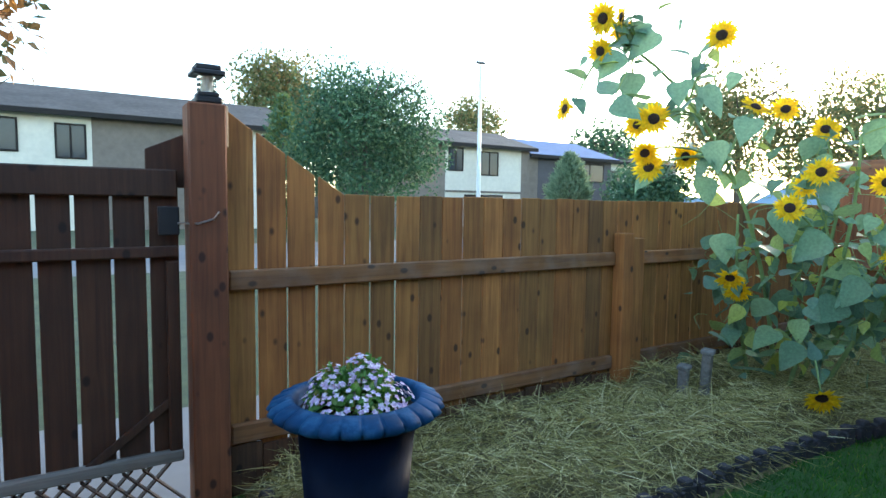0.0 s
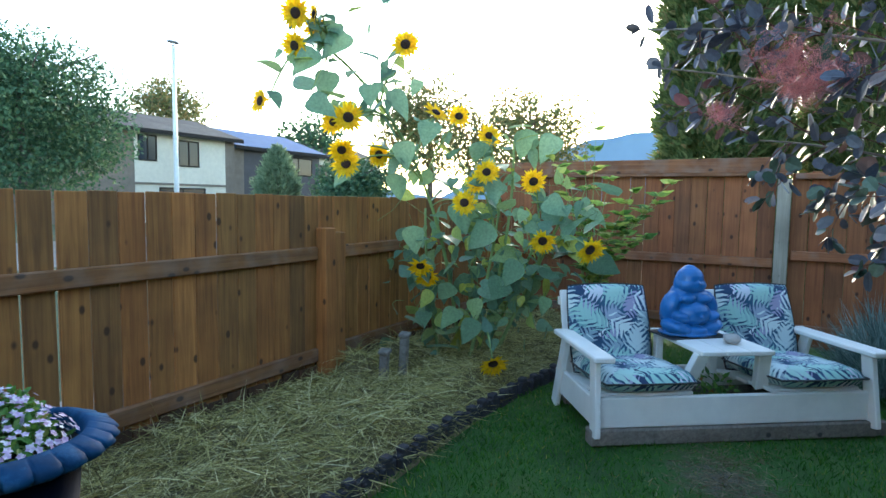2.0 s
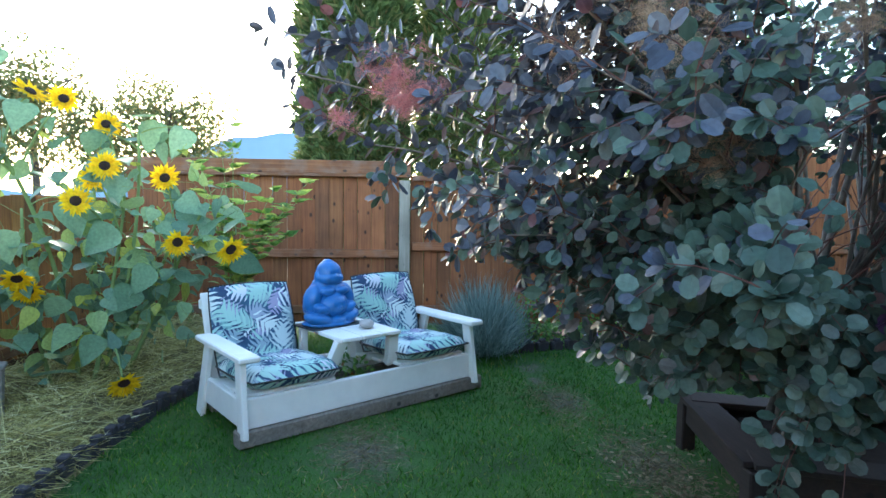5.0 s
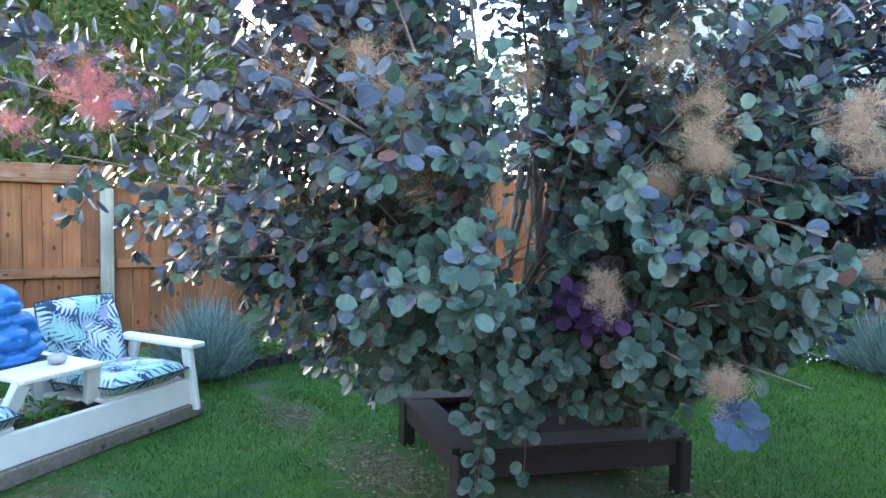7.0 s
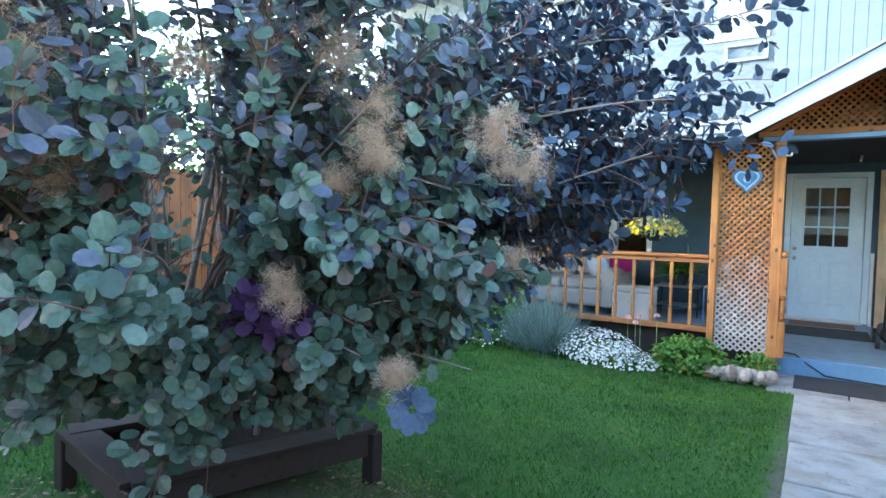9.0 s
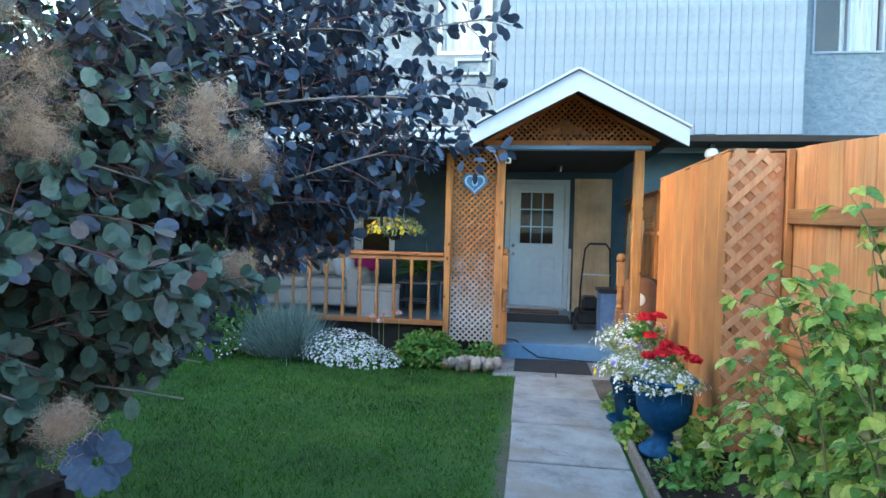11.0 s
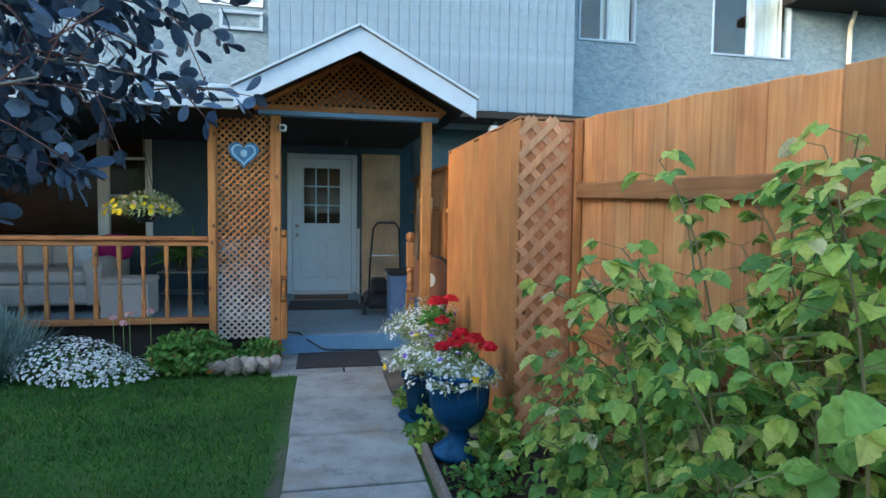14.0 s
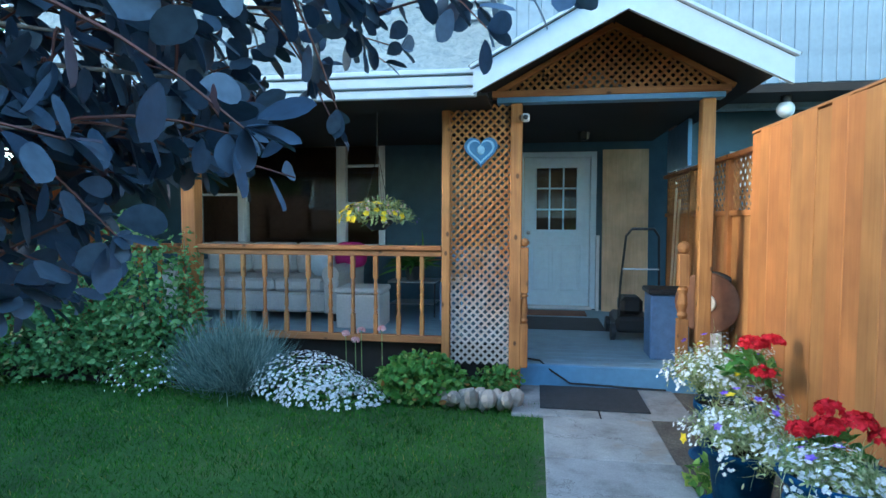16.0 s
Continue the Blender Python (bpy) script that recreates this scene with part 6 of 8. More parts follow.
put("bowl", lathe(MB(), [(0.06, 1.30), (0.13, 1.36), (0.155, 1.43), (0.145, 1.43), (0.12, 1.37)], 24, None, (2.12, -6.85, 0)), BLACK, hb)
for k in range(3):
    t = 2.1 * k
    put("chain", tube(MB(), [(2.12 + 0.15 * math.cos(t), -6.85 + 0.15 * math.sin(t), 1.43), (2.12, -6.85, 1.98)], 0.003, 4), BLACK, hb)
put("hook", tube(MB(), [(2.12, -6.85, 1.97), (2.13, -6.85, 2.05), (2.12, -6.85, 2.42)], 0.004, 4), BLACK, hb)
p, nn = dome(1100, (2.12, -6.85, 1.38), (0.34, 0.28, 0.2), -0.2, 0.25)
put("leaves", leaves(MB(), p, nn + rng.normal(size=p.shape) * 0.8, nn + (0, 0, 0.5), 0.05, 0.018, "narrow"), PALEG, hb)
p, nn = dome(46, (2.16, -6.8, 1.38), (0.32, 0.29, 0.19), -0.1, 0.05)
put("blossoms", flat_flowers(MB(), p, nn, 0.032), YELLOWF, hb, "yellow blossoms")
p, nn = dome(70, (2.12, -6.85, 1.43), (0.32, 0.3, 0.18), -0.1, 0.1)
put("blossoms", flat_flowers(MB(), p, nn, 0.014), PINKF, hb, "faded pink blossoms")
p, nn = dome(22, (2.05, -6.85, 1.36), (0.33, 0.3, 0.1), -0.1, 0.1)
put("blossoms", flat_flowers(MB(), p, nn, 0.016), VIOLET, hb, "violet blossoms")

# heart plaque
ht = thing("heart_plaque", (1.19, YP + 0.03, 1.96), "blue heart-shaped plaque hung on the lattice", "plaque")


def heart(s, y0, y1, mb):
    pts = []
    for k in range(40):
        t = 2 * math.pi * k / 40
        pts.append((1.19 + s * 16 * math.sin(t) ** 3 / 17, 1.955 + s * (13 * math.cos(t) - 5 * math.cos(2 * t) - 2 * math.cos(3 * t) - math.cos(4 * t)) / 17))
    n = len(pts)
    mb.add([(x, y0, z) for x, z in pts] + [(x, y1, z) for x, z in pts], [tuple(range(n)), tuple(range(n, 2 * n))[::-1]] + [(i, i + n, (i + 1) % n + n, (i + 1) % n) for i in range(n)])
    return mb


HEARTB = plain("blue_glazed_plaque", (0.045, 0.15, 0.30), 0.4)
HEARTL = plain("pale_blue_glaze", (0.25, 0.45, 0.62), 0.4)
put("body", heart(0.145, YP + 0.012, YP + 0.03, MB()), HEARTB, ht)
put("inner_rim", heart(0.118, YP + 0.0305, YP + 0.038, MB()), HEARTL, ht)
put("centre", heart(0.098, YP + 0.0385, YP + 0.042, MB()), HEARTB, ht)
put("relief", blob(MB(), (1.19, YP + 0.04, 1.955), (0.035, 0.012, 0.04), 14, 8), HEARTL, ht, "pale raised relief")
sc = thing("security_camera", (0.86, YP + 0.1, 2.2), "small white security camera under the beam", "camera")
put("body", cbox(MB(), (0.80, YP + 0.05, 2.165), (0.865, YP + 0.11, 2.23), 0.016), WHITE_V, sc)
ln = put("lens", lathe(MB(), [(0.02, 0), (0.02, 0.008), (0.006, 0.012)], 14, None, (0, 0, 0)).mesh("lens"), BLACK, sc)
ln.matrix_basis = pose(0.832, YP + 0.111, 2.197, -90, 0, 0)
wl = thing("wall_lantern", (0.1, -9.75, 2.45), "small dark lantern by the front door", "lamp")
put("body", lathe(MB(), [(0.03, 2.32), (0.06, 2.34), (0.07, 2.42), (0.02, 2.43)], 6, None, (0.2, -8.9, 0)), BLACK, wl)
gl = thing("globe_light", (-1.75, -7.9, 2.55), "white globe light under the soffit", "lamp")
put("globe", blob(MB(), (-1.75, -8.3, 2.52), (0.085, 0.085, 0.085), 18, 12), WHITE_V, gl, smooth=True)
put("fitting", lathe(MB(), [(0.05, 2.59), (0.05, 2.656)], 14, None, (-1.75, -8.3, 0)), BLACK, gl)
bp = put("blue_panel", cbox(MB(), (-0.78, -8.9, 1.94), (-0.74, -8.0, 2.40), 0.004), DECKF)
tagged(bp, "blue painted board panel above the side fence", "panel", kind="structure")
nw = put("small_window", cbox(MB(), (-2.4, -9.2, 1.75), (-1.5, -9.17, 2.2), 0.01), WHITE_V)
tagged(nw, "white window frame of the next house", "window", kind="structure")
# plywood sheet and white strip leaning beside the door
ply = put("plywood_sheet", cbox(MB(), (-0.70, 0, 0), (-0.12, 0.018, 2.13), 0.003, pose(0, -9.72, ZD, 2.5, 0, 0)), PLY)
tagged(ply, "tall pale plywood sheet leaning by the door", "plywood")
stp = put("white_strip", cbox(MB(), (-0.09, -9.8, ZD), (-0.05, -9.74, ZD + 1.0), 0.004), WHITE_V)
tagged(stp, "white plastic strip standing beside the door", "strip")
dm = put("doormat", cbox(MB(), (0.1, -9.6, ZD + 0.001), (0.86, -9.25, ZD + 0.018), 0.004), TERRA)
tagged(dm, "brown bristle doormat at the front door", "mat")
dm2 = put("deck_mat", cbox(MB(), (-0.02, -9.1, ZD + 0.001), (0.9, -8.3, ZD + 0.01), 0.003), RUBBER)
tagged(dm2, "dark rubber mat lying on the deck", "mat")
hose = put("cable", tube(MB(), [(0.85, -6.9, ZD + 0.01), (0.7, -6.78, ZD + 0.02), (0.6, -6.71, 0.14), (0.45, -6.69, 0.05), (0.2, -6.72, 0.035), (0.0, -6.71, 0.03), (-0.3, -6.68, 0.03)], 0.008, 6), BLACK)
tagged(hose, "dark cable trailing over the deck step", "cable")
# mower
mw = thing("lawn_mower", (-0.2, -8.1, ZD), "black push mower with a folded tube handle", "lawn mower")
put("deck", cbox(MB(), (-0.42, -8.35, ZD + 0.08), (-0.05, -7.8, ZD + 0.24), 0.04), BLACK, mw)
put("motor", cbox(MB(), (-0.34, -8.25, ZD + 0.24), (-0.12, -7.95, ZD + 0.42), 0.05), BLACK, mw)
for xx in (-0.44, -0.03):
    for yy in (-8.3, -7.85):
        put("wheel", tube(MB(), [(xx - 0.02, yy, ZD + 0.085), (xx + 0.02, yy, ZD + 0.085)], 0.085, 18), BLACK, mw)
for xx, s in ((-0.08, 1), (-0.44, -1)):
    put("handle_tube", tube(MB(), [(xx, -7.85, ZD + 0.2), (xx, -7.72, ZD + 0.6), (xx - 0.03 * s, -7.62, ZD + 1.05), (xx - 0.08 * s, -7.6, ZD + 1.12)], 0.012, 8), BLACK, mw)
put("handle_bar", tube(MB(), [(-0.16, -7.6, ZD + 1.12), (-0.36, -7.6, ZD + 1.12)], 0.014, 8), BLACK, mw)
put("cross_bar", tube(MB(), [(-0.09, -7.68, ZD + 0.73), (-0.43, -7.68, ZD + 0.73)], 0.008, 6), METAL, mw)
bx = thing("storage_box", (-0.4, -7.2, ZD), "blue and grey plastic box with a dark lid", "box")
put("body", cbox(MB(), (-0.56, -7.35, ZD), (-0.24, -7.05, ZD + 0.56), 0.012), plain("faded_blue_plastic", (0.12, 0.2, 0.34), 0.5), bx)
put("lid", cbox(MB(), (-0.58, -7.37, ZD + 0.565), (-0.22, -7.03, ZD + 0.61), 0.012), BLACK, bx)
rl = thing("hose_reel", (-0.72, -7.0, ZD), "hose reel with dark blue hose wound on it", "hose reel")
RM = pose(-0.68, -6.93, 0.72, 0, 90, 62)
for z in (-0.09, 0.09):
    q = lathe(MB(), [(0.24, z - 0.008), (0.25, z), (0.24, z + 0.008), (0.06, z + 0.008), (0.06, z - 0.008)], 28)
    put("flange", MB().add(q.v[0] @ np.array(RM.to_3x3()).T + np.array(RM.translation), q.f), TERRA if z > 0 else BLACK, rl)
for k in range(5):
    an = np.linspace(0, 6.283, 25)
    v = np.stack([0.19 * np.cos(an), 0.19 * np.sin(an), np.full(25, -0.065 + k * 0.032)], 1)
    put("hose_turn", tube(MB(), v @ np.array(RM.to_3x3()).T + np.array(RM.translation), 0.017, 6), DARKPOT, rl)
q = lathe(MB(), [(0.075, 0.1), (0.07, 0.115), (0.02, 0.12)], 18)
put("hub", MB().add(q.v[0] @ np.array(RM.to_3x3()).T + np.array(RM.translation), q.f), WHITE_V, rl, "white plastic hub")
put("stand", cbox(MB(), (-0.76, -7.08, ZD), (-0.64, -6.84, ZD + 0.30), 0.008), WHITE_V, rl)
for k, (xx, yy, h) in enumerate(((-0.75, -8.7, 1.75), (-0.74, -8.5, 1.62), (-0.68, -7.3, 1.6))):
    g = put("tool_handle", tube(MB(), [(xx, yy, ZD), (xx - 0.06, yy - 0.03, h)], 0.014, 8), PLY)
    tagged(g, "pale wooden tool handle leaning on the fence", "tool", "garden tool handles")

# ---- planter seat under the smoke bush ----
pl = thing("planter_box", (3.2, -1.9, 0), "low dark brown wooden planter box under the bush", "planter")
PC = [Vector((2.93, -1.30, 0)), Vector((3.80, -1.44, 0)), Vector((3.45, -2.55, 0)), Vector((2.56, -2.42, 0))]
for i in range(4):
    a, b = PC[i], PC[(i + 1) % 4]
    put("leg", cbox(MB(), (a.x - 0.04, a.y - 0.04, -0.02), (a.x + 0.04, a.y + 0.04, 0.27), 0.006), PLANTER_W, pl)
    put("apron", beam(MB(), a + Vector((0, 0, 0.21)), b + Vector((0, 0, 0.21)), 0.03, 0.13), PLANTER_W, pl)
    inw = ((PC[0] + PC[2]) / 2 - (a + b) / 2).normalized() * 0.06
    put("top_board", beam(MB(), a + inw * 0.6 + Vector((0, 0, 0.288 + 0.005 * (i % 2))), b + inw * 0.6 + Vector((0, 0, 0.288 + 0.005 * (i % 2))), 0.17, 0.024), PLANTER_W, pl)
c = (PC[0] + PC[2]) / 2
put("soil", MB().add([(q.x * 0.93 + c.x * 0.07, q.y * 0.93 + c.y * 0.07, 0.24) for q in PC], [(0, 3, 2, 1)]), SOIL, pl)

# ---- smoke bush ----
def bez(a, b, c, n=10):
    t = np.linspace(0, 1, n)[:, None]
    return (1 - t) ** 2 * np.array(a) + 2 * t * (1 - t) * np.array(b) + t * t * np.array(c)


class Bush:
    def __init__(self):
        self.twig = MB()
        self.p, self.d, self.n, self.l = [], [], [], []

    def leaf(self, p, d, n, l):
        self.p.append(p), self.d.append(d), self.n.append(n), self.l.append(l)

    def open_gap(self, q):
        """True in the window between the limbs."""
        off = (q[0] - BASE[0]) * 0.588 + (q[1] - BASE[1]) * 0.809
        return 1.15 < q[2] < 1.6 and abs(off) < 0.11

    def shoot(self, pts, r0, every, size, start=0.2, turn=2.4):
        """Leaves set round a shoot, larger in the middle, a rosette at its tip."""
        tube(self.twig, pts, np.linspace(r0, 0.0015, len(pts)), 4)
        seg = np.diff(pts, axis=0)
        l = np.linalg.norm(seg, axis=1)
        tot = l.sum()
        s, k, rad = tot * start, rng.uniform(0, 6), np.zeros(3)
        cum = np.concatenate([[0], np.cumsum(l)])
        while s < tot:
            i = min(len(l) - 1, int(np.searchsorted(cum, s) - 1))
            q = pts[i] + seg[i] * ((s - cum[i]) / (l[i] + 1e-9))
            ax = seg[i] / (l[i] + 1e-9)
            a = np.cross(ax, (0.3, 0.5, 0.8))
            a /= np.linalg.norm(a) + 1e-9
            b = np.cross(ax, a)
            out = a * math.cos(k) + b * math.sin(k)
            rad = np.array((q[0] - BASE[0], q[1] - BASE[1], 0.0))
            rad /= np.linalg.norm(rad) + 0.3
            dd = out + ax * rng.uniform(0.25, 0.9) + np.array((0, 0, rng.uniform(-0.5, 0.2)))
            dd /= np.linalg.norm(dd)
            self.leaf(q + dd * 0.02, dd, rad * 0.8 + ax * 0.4 + np.array((0, 0, 0.6)) + rng.normal(size=3) * 0.3, size * rng.uniform(0.7, 1.2))
            s += every * rng.uniform(0.7, 1.3)
            k += turn
        for j in range(5):
            a = rng.normal(size=3)
            dd = unit(seg[-1][None])[0] * 0.8 + a * 0.5
            self.leaf(pts[-1], dd, rad * 0.7 + np.array((0, 0, 0.7)) + rng.normal(size=3) * 0.3, size * rng.uniform(0.6, 1.05))


BASE = np.array((3.28, -1.85, 0.25))


def skirt(x, y):
    """The vase shape of the bush: how low its leaves hang at a place."""
    r = np.hypot(np.asarray(x) - BASE[0], np.asarray(y) - BASE[1])
    return np.interp(r, (0, 0.75, 1.0, 1.25, 1.5, 1.8, 2.3, 2.8, 3.2), (0.35, 0.37, 0.50, 0.74, 0.92, 1.12, 1.45, 1.75, 2.1))


rng = np.random.default_rng(23)
bush = Bush()
stems, stem_mbs, limbs = [], [], []
for k in range(17):
    # steep and middling limbs all round
    az, el = k * 2.399, radians(rng.uniform(42, 84) if k % 3 else rng.uniform(66, 86))
    ln = rng.uniform(2.0, 3.2)
    stems.append((BASE + ln * np.array((math.cos(az) * math.cos(el), math.sin(az) * math.cos(el), math.sin(el))), 1.0))
for k in range(116):
    # arching outer shell, low to high, denser towards the open lawn
    az = rng.uniform(0, 6.283) if k % 3 == 0 else rng.uniform(1.6, 4.3)
    r = rng.uniform(0.75, 1.75)
    x, y = BASE[0] + r * math.cos(az), BASE[1] + r * math.sin(az)
    f = float(skirt(x, y))
    stems.append((np.array((x, y, f + 0.06 + rng.uniform(0, 1) ** 1.6 * (2.5 - f))), 0.55))
for q in ((0.74, -2.85, 2.38), (0.96, -2.93, 2.05), (1.08, -3.0, 1.80), (1.32, -2.72, 1.62), (1.42, -2.6, 1.66), (1.2, -2.95, 2.5), (1.3, -2.9, 1.85), (1.5, -2.9, 1.6), (1.75, -2.85, 2.7), (1.62, -3.1, 2.2), (1.69, -2.89, 1.46), (1.81, -2.92, 1.4), (1.46, -2.69, 1.52), (1.46, -2.85, 1.5), (1.44, -2.57, 1.52), (1.5, -2.95, 1.58), (1.96, -3.05, 1.51), (1.15, -2.45, 1.72), (1.05, -2.55, 1.95), (2.92, 0.7, 2.0), (2.9, 0.62, 1.85), (3.1, 0.3, 1.6), (3.0, 0.0, 1.42), (3.2, 0.2, 1.8), (2.5, -0.2, 1.36), (2.3, -0.35, 1.75), (2.75, -0.2, 1.25), (2.0, -0.75, 1.2), (2.3, -0.5, 2.3), (1.95, -1.2, 1.35), (1.9, -1.6, 1.0), (1.72, -2.1, 0.92), (2.2, -2.2, 0.7), (1.66, -1.9, 0.85), (1.8, -1.5, 2.2), (1.85, -2.1, 1.8), (2.45, -1.12, 0.72), (2.42, -1.3, 0.6), (2.32, -1.75, 0.62), (2.4, -2.05, 0.55)):
    stems.append((np.array(q), 0.55))
for k in range(22):
    stems.append((np.array((rng.uniform(2.3, 3.2), rng.uniform(-1.0, 0.45), rng.uniform(1.6, 2.9))), 0.7))
for k in range(8):
    stems.append((np.array((rng.uniform(2.0, 3.4), rng.uniform(-1.7, -0.3), rng.uniform(2.2, 3.3))), 0.8))
for k in range(14):
    stems.append((np.array((rng.uniform(0.95, 1.85), rng.uniform(-3.15, -2.55), rng.uniform(1.75, 2.95))), 0.55))
for tgt, thick in stems:
    if thick > 0.9 or not limbs:
        base = BASE + np.array((rng.normal() * 0.15, rng.normal() * 0.16, -0.05))
    else:
        # fork from the limb that points this way
        cand = np.concatenate(limbs)
        base = cand[np.argmin(np.linalg.norm(cand - (BASE * 0.6 + tgt * 0.4), axis=1))]
    mid = base * 0.5 + tgt * 0.5
    mid[2] = max(mid[2], base[2] * 0.4 + tgt[2] * 0.6) + rng.uniform(0.1, 0.4)
    mid += rng.normal(size=3) * (0.16, 0.16, 0.05)
    pts = bez(base, mid, tgt, 14)
    if sum(bush.open_gap(q) for q in pts) > 1 and rng.uniform() < 0.6:
        continue
    if thick > 0.9:
        limbs.append(pts[1:8])
    stem_mbs.append(tube(MB(), pts, np.linspace(0.021, 0.004, 14) if thick > 0.9 else np.linspace(0.010, 0.003, 14), 6))
    bush.shoot(pts[7:], 0.004, 0.028, 0.066, 0.0)
    for i in range(4, 14):
        for rep in range(2 if i > 5 else 1):
            o = unit(rng.normal(size=(1, 3)))[0]
            ax = unit((pts[min(i + 1, 13)] - pts[i - 1])[None])[0]
            way = o * 0.8 + ax * 0.7 + np.array((0, 0, 0.05))
            L = rng.uniform(0.14, 0.36)
            e = pts[i] + way * L
            if e[2] < float(skirt(e[0], e[1])) or e[0] < 0.62 or e[1] > 0.66 or (e[0] < 1.4 and e[1] > -2.35):
                continue
            if bush.open_gap(e) and rng.uniform() < 0.9:
                continue
            sp = bez(pts[i], pts[i] + way * L * 0.5 + (0, 0, 0.04), e, 5)
            bush.shoot(sp, 0.003, 0.024, 0.064, 0.15)
# sprays hanging over the planter's rim
for x, y, z in ((2.2, -1.32, 1.1), (2.12, -1.25, 1.14), (2.16, -1.34, 1.02), (2.60, -1.16, 0.14), (2.66, -1.2, 0.24), (2.52, -1.36, 0.33)):
    bush.shoot(bez((2.85, -1.55, 0.5), (x + 0.12, y - 0.12, max(0.55, z)), (x, y, z), 8), 0.004, 0.024, 0.066, 0.3)
sb = thing("smoke_bush", (BASE[0], BASE[1], 0.24), "large dark blue-green smoke bush with tan plumes", "bush")
for q in stem_mbs:
    put("stem", q, LIMB, sb, smooth=True)
put("brushwood", bush.twig, TWIG_R, sb, kind="stuff")
P, D, NN, LL = np.array(bush.p), np.array(bush.d), np.array(bush.n), np.array(bush.l)
rough_edge = np.array([0.10 * noise.noise((a * 3.1, b * 3.1, 2.0)) for a, b, _ in P])
over_rim = (np.abs(P[:, 0] - 2.6) < 0.13) & (np.abs(P[:, 1] + 1.22) < 0.16)
keep = P[:, 2] > np.where(over_rim, 0.1, skirt(P[:, 0], P[:, 1]) + rough_edge)
# an open gap between the limbs, through the middle of the crown
off = (P[:, 0] - BASE[0]) * 0.588 + (P[:, 1] - BASE[1]) * 0.809
gap = np.abs(off + 1.3 * rough_edge) < np.interp(P[:, 2], (1.1, 1.25, 1.5, 1.65, 1.9), (0.0, 0.15, 0.14, 0.07, 0.0))
keep &= ~(gap & (rng.uniform(size=len(P)) > np.where(P[:, 2] > 1.6, 0.5, 0.1)))
keep &= rng.uniform(size=len(P)) < np.interp(P[:, 2], (1.3, 1.8), (1.0, 0.72)) * np.where((P[:, 0] > BASE[0]) & (P[:, 1] < -0.6), 0.6, 1.0)
P, D, NN, LL = P[keep], D[keep], NN[keep], LL[keep]
clump = ((P - np.array((2.2, -1.32, 1.09))) ** 2 / np.array((0.035, 0.035, 0.014))).sum(1) < 1
# slate leaves gather high and north, carrying that side's shade in their colour
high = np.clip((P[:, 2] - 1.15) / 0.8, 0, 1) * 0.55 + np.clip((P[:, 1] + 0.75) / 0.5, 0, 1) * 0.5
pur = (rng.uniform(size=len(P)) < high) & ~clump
# navy leaves on the southwest branches, coloured dark as if against the sky
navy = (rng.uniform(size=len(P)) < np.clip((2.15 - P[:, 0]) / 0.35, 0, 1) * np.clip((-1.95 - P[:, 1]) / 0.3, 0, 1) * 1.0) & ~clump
for sel, mt, lab, w in ((~pur & ~navy & ~clump, SMOKE_L, "", 0.82), (pur & ~navy, SMOKE_P, "slate purple leaves, shaded side put into their colour", 0.68), (navy, SMOKE_D, "navy leaves, backlit dark put into their colour", 0.68), (clump, SMOKE_V, "deep purple young leaves", 0.8)):
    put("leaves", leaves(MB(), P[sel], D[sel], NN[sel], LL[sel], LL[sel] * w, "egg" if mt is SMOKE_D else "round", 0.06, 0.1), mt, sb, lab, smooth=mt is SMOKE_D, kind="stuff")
t = np.arange(9) * 0.7
ro = np.array((1.72, -1.60, 0.76))
fc = unit(np.array([[-0.55, 0.8, 0.25]]))[0]
ua = unit(np.cross(fc, (0, 0, 1.0))[None])[0]
rw = ua * np.cos(t)[:, None] + np.cross(fc, ua) * np.sin(t)[:, None]
put("leaves", leaves(MB(), ro + rw * 0.012, rw + fc * 0.35, np.tile(fc, (9, 1)) + rng.normal(size=(9, 3)) * 0.25, 0.078, 0.058, "round", 0.05, 0.12), SMOKE_D, sb, "large blue rosette of leaves")
put("stem", tube(MB(), bez((2.2, -1.75, 0.8), (1.9, -1.72, 1.0), ro, 8), np.linspace(0.006, 0.003, 8), 5), BARK, sb)


def plume(c, r, n, mt):
    """A soft panicle: fine hairs round many small tufts, thinning outwards."""
    k = max(10, n // 70)
    cen = rng.normal(size=(k, 3)) * np.array(r) * 0.5
    w = rng.integers(0, k, n)
    p = np.array(c) + cen[w] + rng.normal(size=(n, 3)) * 0.014
    return put("plume", blades(MB(), p, rng.normal(size=(n, 3)), rng.uniform(0.012, 0.034, n), 0.0009), mt, sb, "feathery dry plume", kind="stuff")


